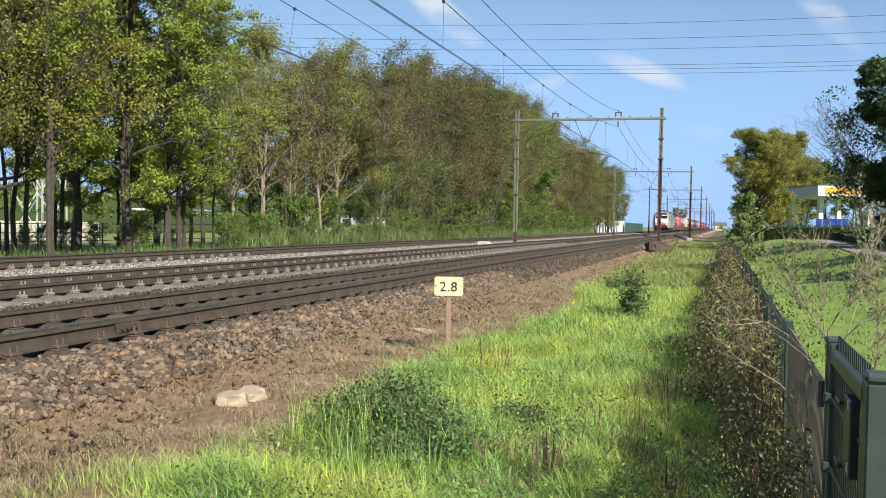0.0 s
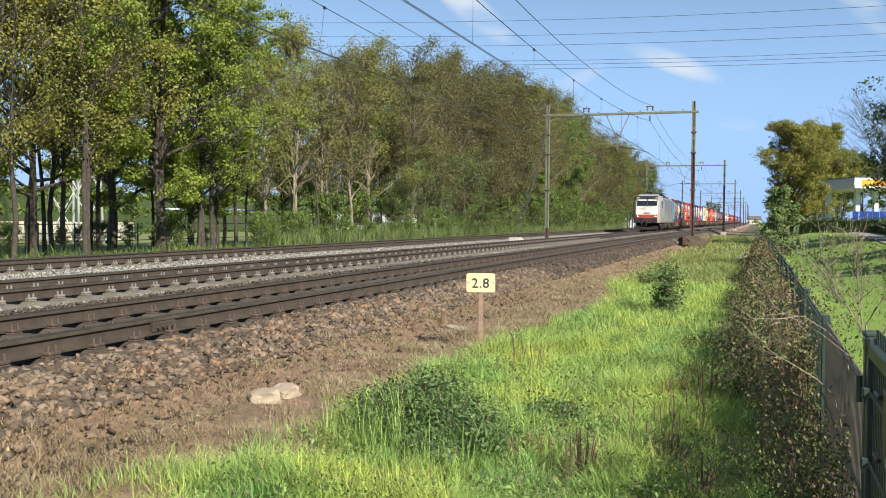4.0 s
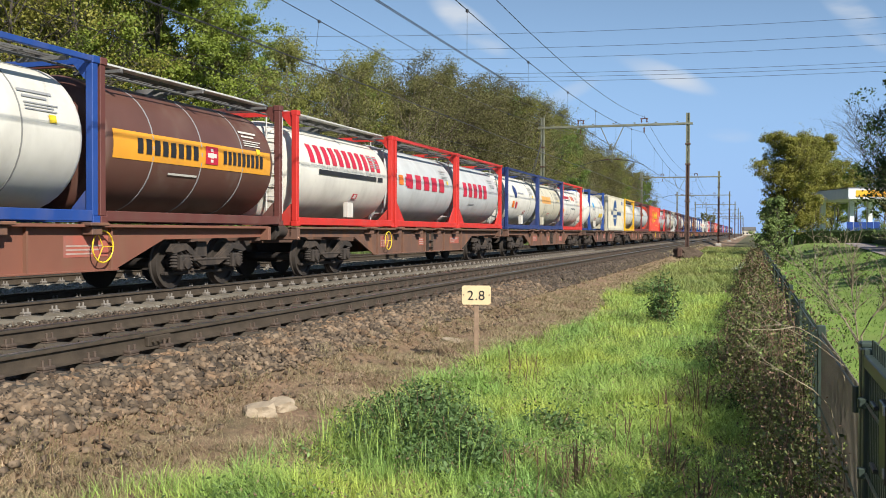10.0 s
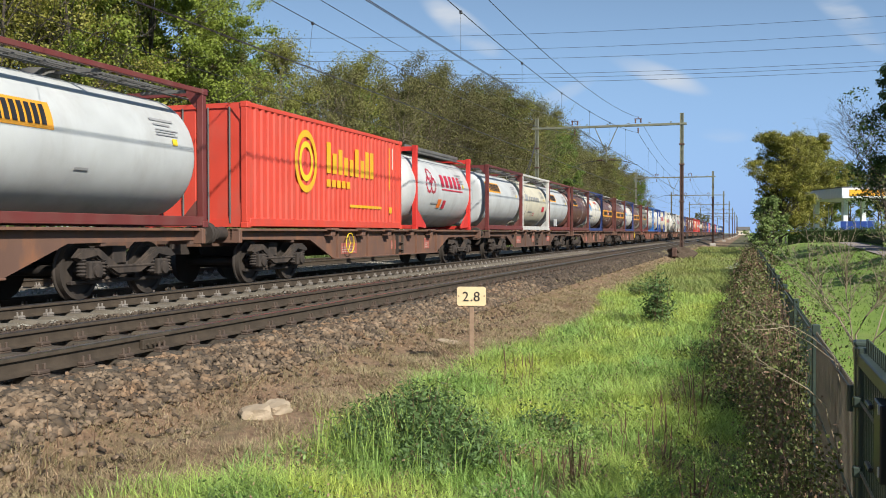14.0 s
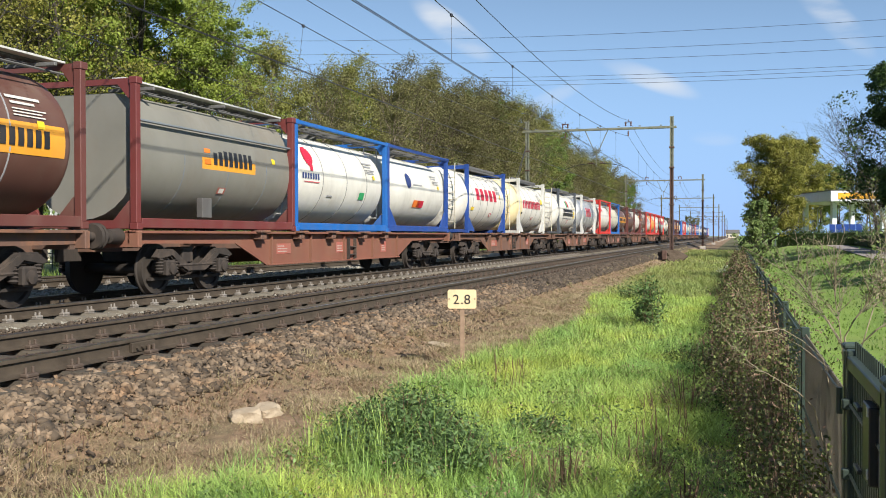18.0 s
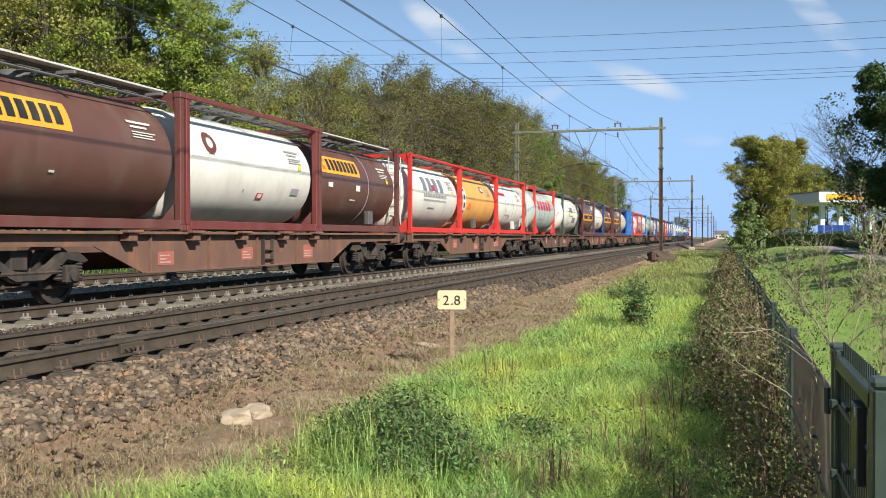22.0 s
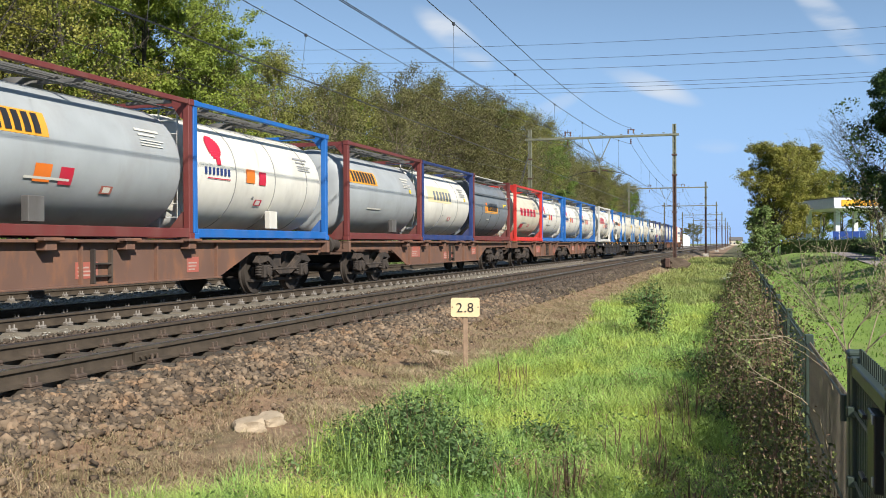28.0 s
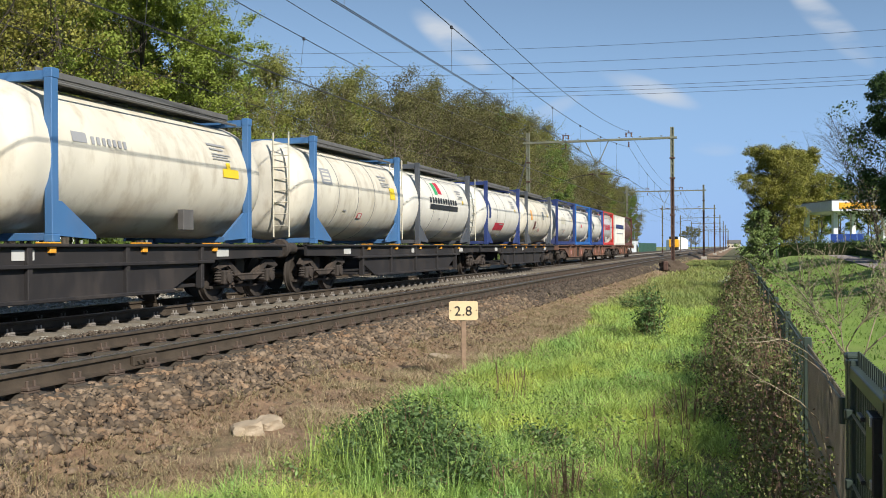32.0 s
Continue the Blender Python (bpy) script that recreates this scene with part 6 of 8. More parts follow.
M_CONC_PALE = mat("pale_broken_concrete", (0.32, 0.25, 0.165), (0.41, 0.33, 0.23), scale=7, rough=0.95, bump=0.5, bscale=50)
build_sign()
rock("rubble_mound", POST_R, 62.75, 0.75, 0.6, 0.42, 3.3, "dark mound of ballast round the mast's foot", M_BALLAST)
rock("concrete_lump", -4.16, 7.55, 0.135, 0.10, 0.085, 0.2, "pale broken lump of concrete on the soil")
rock("concrete_lump", -4.14, 7.86, 0.14, 0.10, 0.075, 0.9, "pale broken lump of concrete on the soil")
rock("flat_rubble", -4.2, 13.6, 0.22, 0.14, 0.03, 2.1, "flat grey piece of rubble in moss")

# ---- fence, gate, path, buildings beside the line ----
M_FENCE = mat("dark_green_coated_steel", (0.036, 0.052, 0.04), (0.05, 0.07, 0.054), scale=8, rough=0.45, bump=0.05)
M_SLAT = mat("brown_green_privacy_slats", (0.135, 0.11, 0.08), (0.18, 0.15, 0.11), scale=8, rough=0.7)
M_GALV_BOLT = mat("bright_screw", (0.6, 0.6, 0.58), (0.5, 0.5, 0.48), rough=0.4, metal=0.5)
M_LOCK = mat("black_lock_case", (0.015, 0.015, 0.015), (0.03, 0.03, 0.03), rough=0.4)
M_PATH = mat("grey_path_paving", (0.24, 0.205, 0.19), (0.31, 0.27, 0.25), scale=3, rough=0.9, bump=0.2, world_space=True)
M_HEDGE = mat("clipped_hedge", (0.035, 0.055, 0.015), (0.055, 0.08, 0.02), scale=6, rough=0.9, bump=1.0, bscale=14)
FX, FTOP = 0.43, 0.62


def build_fence():
    gate = thing("garden_gate", "dark green steel gate with screen slats and black lock plate", "gate")
    for z in (FTOP - 0.02, FTOP - 1.38):
        part("gate_rail", bars((FX - 0.03, FX + 0.03, 2.93, 3.86, z - 0.05, z), c=0.004), M_FENCE, gate)
    for y in (2.93, 3.82):
        part("gate_stile", bars((FX - 0.03, FX + 0.03, y, y + 0.06, FTOP - 1.4, FTOP), c=0.004), M_FENCE, gate)
    for i in range(17):
        y = 3.02 + i * 0.0485
        part("screen_slat", shared("screen_slat", lambda: bars((-0.004, 0.004, -0.013, 0.013, FTOP - 1.36, FTOP - 0.075), c=0.001), M_SLAT), None, gate, "brown-green screen slat" if i == 0 else "", at=(FX, y, 0))
        part("gate_bar", shared("gate_bar", lambda: Geo().tube([(0, 0, FTOP - 1.38), (0, 0, FTOP - 0.05)], 0.003, 5), M_FENCE), None, gate, at=(FX - 0.012, y + 0.024, 0))
        part("spike", shared("spike", lambda: Geo().tube([(0, 0, FTOP - 0.02), (0, 0, FTOP + 0.035)], 0.004, 4), M_FENCE), None, gate, at=(FX, y + 0.02, 0))
    for z in (FTOP - 0.20, FTOP - 0.46, FTOP - 0.72, FTOP - 0.98, FTOP - 1.24):
        part("wire_rod", Geo().tube([(FX - 0.022, 2.98, z), (FX - 0.022, 3.83, z)], 0.006, 6), M_FENCE, gate)
        part("rod_clip", bars((FX - 0.05, FX - 0.02, 3.80, 3.83, z - 0.02, z + 0.02), c=0.004), M_FENCE, gate)
    part("lock_case", bars((FX - 0.045, FX - 0.012, 3.10, 3.25, FTOP - 0.33, FTOP - 0.09), c=0.004), M_LOCK, gate, "black lock plate")
    for z in (FTOP - 0.31, FTOP - 0.12):
        part("lock_screw", bars((FX - 0.05, FX - 0.044, 3.11, 3.125, z, z + 0.03), c=0.001), M_GALV_BOLT, gate, "bright screw")
    for z in (FTOP - 0.33, FTOP - 0.13):
        part("latch", bars((FX - 0.06, FX - 0.045, 3.25, 3.36, z, z + 0.015), c=0.003), M_LOCK, gate)
    end = thing("gate_post", "dark green square steel post with cap", "post")
    part("shaft", bars((FX - 0.04, FX + 0.04, 2.81, 2.89, -0.95, FTOP + 0.01), c=0.006), M_FENCE, end)
    part("cap", bars((FX - 0.045, FX + 0.045, 2.805, 2.895, FTOP + 0.01, FTOP + 0.04), c=0.01), M_FENCE, end)
    post = thing("gate_post", "dark green square steel post with cap", "post")
    part("shaft", bars((FX - 0.03, FX + 0.03, 3.93, 3.99, -0.95, FTOP - 0.01), c=0.006), M_FENCE, post)
    part("cap", bars((FX - 0.034, FX + 0.034, 3.926, 3.994, FTOP - 0.01, FTOP + 0.015), c=0.008), M_FENCE, post)
    part("hinge", Geo().tube([(FX - 0.05, 3.9, FTOP - 0.15), (FX - 0.05, 3.9, FTOP - 0.25)], 0.012, 8), M_FENCE, post)
    for k in range(16):
        y0 = 4.06 + k * 2.5
        top = FTOP - 0.16
        fence = thing("fence_panel", "dark mesh fence panel with slats, overgrown", "fence", "fence panels along the verge")
        if k == 0:
            for i in range(48):
                part("slat", shared("slat", lambda: bars((-0.004, 0.004, -0.014, 0.014, FTOP - 1.45, FTOP - 0.20), c=0.001), M_SLAT), None, fence, at=(FX, y0 + 0.02 + i * 0.05, 0))
        elif k < 3:
            for i in range(24):
                part("wire_upright", shared("wire_upright", lambda: Geo().tube([(0, 0, FTOP - 1.45), (0, 0, FTOP - 0.20)], 0.0035, 4), M_FENCE), None, fence, at=(FX, y0 + i * 0.1, 0))
        else:
            g = Geo()
            for i in range(24):
                g.tube([(FX, y0 + i * 0.1, top - 1.2), (FX, y0 + i * 0.1, top - 0.02)], 0.0035, 4)
            tagged(part("wire_mesh", g, M_FENCE, fence), kind="stuff")
        for z in (top - 0.06, top - 0.5, top - 0.95):
            part("wire_rod", Geo().tube([(FX - 0.014, y0, z), (FX - 0.014, y0 + 2.42, z)], 0.006, 6), M_FENCE, fence)
        part("post", bars((FX - 0.025, FX + 0.025, y0 + 2.42, y0 + 2.47, -1.0, top), c=0.005), M_FENCE, fence)


build_fence()


def build_path():
    xs = [(7.2, 20), (7.5, 48), (9.2, 82), (11.2, 120), (15.4, 200), (22, 330)]
    v, f = [], []
    for x, y in xs:
        for d in (-1.1, 1.1):
            v.append((x + d, y, ground_z(x) + 0.03))
    for i in range(len(xs) - 1):
        f.append((2 * i, 2 * i + 1, 2 * i + 3, 2 * i + 2))
    tagged(new("pavement", raw_mesh("pavement", np.array(v), np.array(f), M_PATH)), "greyish paved path beside the lawn", "path", kind="structure")


build_path()


def hedge_row(x0, y0, x1, y1, h, w, label, material, leafmat, seed, n=9000, size=0.1):
    rng = np.random.default_rng(seed)
    root = thing("hedge", label, "hedge")
    L = math.hypot(x1 - x0, y1 - y0)
    d = Vector(((x1 - x0) / L, (y1 - y0) / L, 0))
    s = Vector((-d.y, d.x, 0))
    g = Geo()
    k = int(L / 1.5) + 1
    prof = [(-w / 2, 0), (-w / 2 * 1.02, h * 0.6), (-w / 2 * 0.85, h * 0.93), (0, h), (w / 2 * 0.85, h * 0.93), (w / 2 * 1.02, h * 0.6), (w / 2, 0)]
    v, f = [], []
    for i in range(k + 1):
        c = Vector((x0, y0, 0)) + d * L * i / k
        for a, z in prof:
            q = 1 + 0.12 * noise.noise((i * 0.9, a * 3, z * 3 + seed))
            p = c + s * a * q
            v.append((p.x, p.y, ground_z(c.x) - 0.1 + z * q))
    m = len(prof)
    for i in range(k):
        for j in range(m - 1):
            f.append((i * m + j, i * m + j + 1, (i + 1) * m + j + 1, (i + 1) * m + j))
    g.add(v, f)
    part("core", g, material, root)
    i = rng.integers(0, len(v), n)
    pts = np.array(v)[i] + np.array(d)[None] * rng.uniform(-0.8, 0.8, n)[:, None]
    vv, ff = leaf_quads(rng, pts, (0.08, 0.08, 0.15), size)
    tagged(part("leaves", raw_mesh("leaves", vv, ff, leafmat), None, root), kind="stuff")
    return root


# ---- forecourt with its canopy, lamps ----
M_WHITE = mat("white_cladding", (0.72, 0.74, 0.76), (0.64, 0.66, 0.69), scale=2, rough=0.5)
M_BEIGE = mat("beige_wall_paint", (0.72, 0.64, 0.48), (0.6, 0.53, 0.4), scale=1.5, rough=0.8)
M_PYLON = mat("weathered_zinc", (0.42, 0.44, 0.40), (0.34, 0.36, 0.33), scale=2, rough=0.6)
M_FASCIA = mat("pale_grey_fascia", (0.70, 0.70, 0.72), (0.62, 0.62, 0.65), scale=2, rough=0.5)
M_YELLOW = mat("yellow_cladding", (0.85, 0.42, 0.02), (0.8, 0.38, 0.02), scale=2, rough=0.4)
M_BLUE = mat("blue_hoarding", (0.015, 0.045, 0.24), (0.02, 0.07, 0.30), scale=2, rough=0.5)
M_GALV = mat("galvanised_pole", (0.5, 0.52, 0.5), (0.42, 0.44, 0.43), scale=4, rough=0.45, metal=0.5)
M_TILE = mat("grey_roof_tiles", (0.10, 0.095, 0.09), (0.16, 0.15, 0.14), scale=5, rough=0.85)


def build_forecourt():
    root = thing("forecourt_canopy", "flat white petrol station canopy on columns, yellow end", "canopy")
    root.location, root.rotation_euler = (11.2, 126, 0), (0, 0, radians(-72))
    part("fascia", bars((-13.7, 0, 0, 9, 5.25, 6.55), c=0.05), M_FASCIA, root, "pale grey canopy edge")
    part("fascia_end", bars((0.004, 0.1, 0.9, 9, 5.5, 6.3), c=0.03), M_YELLOW, root, "yellow canopy end")
    part("fascia_stripe", bars((0.004, 0.08, 0.05, 8.9, 5.25, 5.48), c=0.01), M_WHITE, root)
    part("fascia_corner", bars((0.004, 0.08, 0.0, 0.88, 5.52, 6.5), c=0.01), M_WHITE, root)
    part("roof_slab", bars((-13.75, 0.05, -0.05, 9.05, 6.55, 6.65), c=0.02), M_TILE, root)
    for x in (-11.5, -2.6):
        for d in (1.2, 7.5):
            part("column", bars((x - 0.3, x + 0.3, d, d + 0.6, -0.4, 5.25), c=0.03), M_WHITE, root, "white column")
    ob = thing("blue_hoarding", "row of bright blue hoarding boards", "hoarding")
    for i in range(5):
        part("board", bars((11.0 + i * 0.75, 11.7 + i * 0.75, 125, 125.1, -0.25, 2.4), c=0.02), M_BLUE, ob)
    for x, yy, h in ((6.05, 122, 8.0), (5.6, 130, 6.2), (5.2, 138, 5.2), (10.4, 135, 5.0)):
        lamp = thing("street_lamp", "tall grey street lamp with a curved arm", "street lamp", "street lamps")
        g = Geo().tube([(x, yy, -0.4), (x, yy, h - 0.6), (x + 0.25, yy, h - 0.15), (x + 0.8, yy, h)], 0.07, 8, 0.04)
        part("pole", g, M_GALV, lamp)
        part("lamp_head", bars((x + 0.75, x + 1.4, yy - 0.12, yy + 0.12, h - 0.06, h + 0.05), c=0.03), M_GALV, lamp)


build_forecourt()


def build_behind_wood():
    # lattice tower, low white wall, wire fence, goal, houses seen between the trunks
    tw = thing("lattice_pylon", "white steel lattice pylon beyond the trees", "pylon")
    cx, cy, b = -44.0, 53.5, 1.25
    for sx in (-1, 1):
        for sy in (-1, 1):
            part("leg", Geo().tube([(cx + sx * b, cy + sy * b, -0.9), (cx + sx * 0.45, cy + sy * 0.45, 32)], 0.08, 6, 0.05), M_PYLON, tw)
    for k in range(9):
        z0, z1 = -0.5 + k * 3.2, -0.5 + (k + 1) * 3.2
        w0, w1 = b - (b - 0.45) * (z0 + 0.9) / 32.9, b - (b - 0.45) * (z1 + 0.9) / 32.9
        for (ax, ay), (bx, by) in (((-1, -1), (1, -1)), ((1, -1), (1, 1)), ((-1, -1), (-1, 1)), ((-1, 1), (1, 1))):
            part("brace", Geo().tube([(cx + ax * w0, cy + ay * w0, z0), (cx + bx * w1, cy + by * w1, z1)], 0.04, 4), M_PYLON, tw)
            part("brace", Geo().tube([(cx + bx * w0, cy + by * w0, z0), (cx + ax * w1, cy + ay * w1, z1)], 0.04, 4), M_PYLON, tw)
    wall = thing("low_wall", "pale concrete wall beyond the trees", "wall")
    for i in range(9):
        part("wall_panel", bars((-66 + i * 2.1, -63.95 + i * 2.1, 64, 64.15, -1.0, 0.6), c=0.02), M_BEIGE, wall)
    fence = thing("wire_fence", "dark wire fence behind the trees", "fence")
    for i in range(22):
        part("post", bars((-33.04, -32.98, 14 + i * 2.6, 14.06 + i * 2.6, -1.0, 0.72), c=0.005), M_FENCE, fence)
    for z in (0.65, 0.2, -0.25):
        part("strand", Geo().tube([(-33, 14, z), (-33, 69, z)], 0.02, 4), M_FENCE, fence)
    goal = thing("goal_frame", "white tubular goal frame on the field", "goal")
    part("crossbar", Geo().tube([(-39, 56, -0.9), (-39, 56, 1.6), (-34.2, 60.5, 1.6), (-34.2, 60.5, -0.9)], 0.08, 8), M_WHITE, goal)
    for x, y, w, d, h, m in ((-48, 118, 9, 8, 2.9, M_WHITE), (-40, 128, 9, 8, 2.9, M_WHITE)):
        house(x, y, w, d, h, m)


def house(x, y, w, d, h, m, roof=1.8):
    root = thing("house", "low house with pale walls and a pitched roof", "house", "houses beyond the trees")
    z = -0.9
    part("wall", bars((x - w / 2, x + w / 2, y - d / 2, y + d / 2, z, z + h), c=0.02), m, root)
    part("roof", Geo().prism([(y - d / 2 - 0.4, z + h), (y + d / 2 + 0.4, z + h), (y, z + h + roof)], "x", x - w / 2 - 0.3, x + w / 2 + 0.3), M_TILE, root)
    for i in range(int(w / 2.4)):
        wx = x - w / 2 + 1.2 + i * 2.4
        win = part("window", bars((wx - 0.6, wx + 0.6, y - d / 2 - 0.05, y - d / 2 + 0.02, z + 1.0, z + 2.3), c=0.01), M_WHITE, root)
        part("pane", bars((wx - 0.52, wx + 0.52, y - d / 2 - 0.07, y - d / 2 - 0.04, z + 1.08, z + 2.22), c=0.0), M_GLASS, win)


build_behind_wood()


def build_far_line():
    # seen along the line in the distance
    shed = thing("white_shed", "low white shed beside the line", "shed")
    part("wall", bars((-29.5, -23.5, 232, 240, -0.6, 2.6), c=0.03), M_WHITE, shed)
    part("roof", bars((-29.8, -23.2, 231.7, 240.3, 2.6, 2.8), c=0.02), M_TILE, shed)
    green = thing("green_fence", "long dark green board fence beside the line", "fence")
    for i in range(14):
        part("board", bars((-22.9 + i * 0.02, -22.7 + i * 0.02, 236 + i * 3.4, 239.3 + i * 3.4, -0.5, 1.9), c=0.02), M_DARKGREEN, green)
    yel = thing("track_machine", "yellow track maintenance machine on the siding", "rail vehicle")
    part("body", bars((-17.9, -15.4, 268, 276, 0.7, 2.9), c=0.15), M_YELLOW, yel)
    part("cab", bars((-17.8, -15.5, 268.6, 271.2, 2.9, 3.7), c=0.1), M_GLASS, yel)
    for y in (269.5, 274.5):
        part("wheels", Geo().lathe([(-17.6, 0.42), (-15.6, 0.42)], "x", y, 0.42, 16), M_RAIL, yel)
    tank_ob = thing("storage_tank", "white round storage tank in the distance", "tank")
    part("shell", Geo().lathe([(-0.5, 4.6), (3.6, 4.6), (4.4, 3.6), (4.9, 1.8), (5.0, 0.1)], "z", -24.5, 420, 28), M_WHITE, tank_ob)
    for x, y, w, d, h, m in ((-2, 700, 9, 8, 3.5, M_BEIGE),):
        house(x, y, w, d, h, m, 2.5)


M_DARKGREEN = mat("dark_green_boards", (0.02, 0.075, 0.05), (0.03, 0.09, 0.06), scale=3, rough=0.7)
build_far_line()

# ---- plants ----
def leaf_mat(name, c1, c2, trans=0.22, island=0.4):
    return mat(name, c1, c2, scale=0.6, rough=0.55, trans=trans, island=island, spec=0.3, detail=2.0)


M_BARK = mat("dark_bark", (0.045, 0.036, 0.026), (0.085, 0.07, 0.052), scale=6, rough=0.95, bump=0.6, bscale=25)
M_BARK_PALE = mat("pale_bark", (0.21, 0.165, 0.115), (0.30, 0.25, 0.185), scale=6, rough=0.95, bump=0.5, bscale=25)
M_LEAF_OAK = leaf_mat("yellow_green_leaves", (0.265, 0.32, 0.05), (0.175, 0.23, 0.036), 0.3, 0.22)
M_LEAF_OAK_DULL = leaf_mat("dull_yellow_green_leaves", (0.27, 0.27, 0.065), (0.18, 0.19, 0.045), 0.3, 0.22)
M_LEAF_GOLD = leaf_mat("golden_olive_leaves", (0.30, 0.28, 0.055), (0.20, 0.20, 0.04), 0.3, 0.25)
M_LAWN = leaf_mat("mown_grass", (0.17, 0.26, 0.05), (0.12, 0.20, 0.04), 0.3, 0.3)
M_LEAF_OLIVE = leaf_mat("olive_brown_buds", (0.205, 0.19, 0.066), (0.135, 0.14, 0.046), 0.25, 0.25)
M_LEAF_BROWN = leaf_mat("brown_spring_buds", (0.150, 0.135, 0.045), (0.095, 0.096, 0.032), 0.2, 0.25)
M_TWIG_DARK = mat("brown_twigs", (0.085, 0.066, 0.044), (0.135, 0.106, 0.07), scale=6, rough=0.95)
M_LEAF_GREEN = leaf_mat("fresh_green_leaves", (0.18, 0.25, 0.05), (0.11, 0.17, 0.036), 0.28, 0.25)
M_LEAF_PALE = leaf_mat("pale_green_leaves", (0.20, 0.26, 0.08), (0.14, 0.20, 0.055))
M_LEAF_DARK = leaf_mat("dark_green_leaves", (0.07, 0.115, 0.028), (0.042, 0.075, 0.02))
M_GRASS = mat("lush_grass", (0.53, 0.60, 0.12), (0.28, 0.47, 0.13), scale=1.1, rough=0.5, trans=0.3, island=0.38, spec=0.35, detail=4.0, dirt=(0.19, 0.30, 0.08), dscale=1.3, damount=0.8)
M_GRASS_COARSE = mat("coarse_grass", (0.36, 0.40, 0.11), (0.22, 0.30, 0.085), scale=0.5, rough=0.6, trans=0.3, island=0.35, dirt=(0.30, 0.22, 0.12), dscale=0.35, damount=0.7)
M_GRASS_DRY = mat("dry_grass", (0.42, 0.36, 0.20), (0.27, 0.21, 0.11), scale=1.4, rough=0.8, trans=0.2, island=0.4, dirt=(0.20, 0.21, 0.07), dscale=1.3, damount=0.8)
M_STRAW = mat("straw_grass", (0.48, 0.36, 0.23), (0.24, 0.155, 0.10), scale=1.6, rough=0.8, trans=0.2, island=0.45, dirt=(0.26, 0.25, 0.10), dscale=1.1, damount=0.7)
M_LEAF_FRESH = leaf_mat("fresh_weed_leaves", (0.27, 0.37, 0.10), (0.18, 0.28, 0.08), 0.3, 0.4)
M_LEAF_DEAD = leaf_mat("withered_leaves", (0.22, 0.13, 0.085), (0.32, 0.22, 0.14), 0.15, 0.5)
M_LEAF_WEED = leaf_mat("dark_weed_leaves", (0.10, 0.17, 0.05), (0.15, 0.235, 0.085), 0.3, 0.55)
M_REED = mat("reeds", (0.13, 0.20, 0.05), (0.21, 0.25, 0.085), scale=0.35, rough=0.6, trans=0.25, island=0.5, dirt=(0.07, 0.12, 0.03), dscale=0.3, damount=0.9)
M_STEM = leaf_mat("brown_stalks", (0.15, 0.09, 0.055), (0.22, 0.14, 0.085), 0.1, 0.3)


def leaf_quads(rng, centres, spread, size, flat=0.0, clump=0.0, slim=0.32):
    """Small leaves scattered round points: arrays of vertices and quads. clump: how far they face outwards from their point."""
    n = len(centres)
    off = rng.normal(0, 1, (n, 3))
    p = centres + off * np.asarray(spread)
    nm = rng.normal(0, 1, (n, 3)) * (1.0 if not clump else 0.65) + off * clump
    nm[:, 2] += 0.35 * (clump > 0) + flat * np.sign(nm[:, 2])
    nm /= np.linalg.norm(nm, axis=1)[:, None]
    a = np.cross(nm, rng.normal(0, 1, (n, 3)))
    a /= np.linalg.norm(a, axis=1)[:, None]
    b = np.cross(nm, a)
    s = (size * rng.uniform(0.6, 1.35, n))[:, None]
    v = np.stack([p - a * s * 0.5, p + b * s * slim, p + a * s * 0.5, p - b * s * slim], 1).reshape(-1, 3)
    return v, np.arange(4 * n).reshape(-1, 4)


def leaf_shells(rng, centres, radius, size, slim=0.36):
    """Leaves on the outside of small uneven tufts round the given points."""
    n = len(centres)
    d = rng.normal(0, 1, (n, 3))
    d /= np.linalg.norm(d, axis=1)[:, None]
    r = radius * (0.35 + 0.75 * np.sqrt(rng.random(n)))[:, None]
    p = centres + d * r * np.array((1.0, 1.0, 0.62))
    nm = d + rng.normal(0, 0.55, (n, 3)) + np.array((0, 0, 0.45))
    nm /= np.linalg.norm(nm, axis=1)[:, None]
    a = np.cross(nm, rng.normal(0, 1, (n, 3)))
    a /= np.linalg.norm(a, axis=1)[:, None]
    b = np.cross(nm, a)
    q = (size * rng.uniform(0.6, 1.35, n))[:, None]
    v = np.stack([p - a * q * 0.5, p + b * q * slim, p + a * q * 0.5, p - b * q * slim], 1).reshape(-1, 3)
    return v, np.arange(4 * n).reshape(-1, 4)


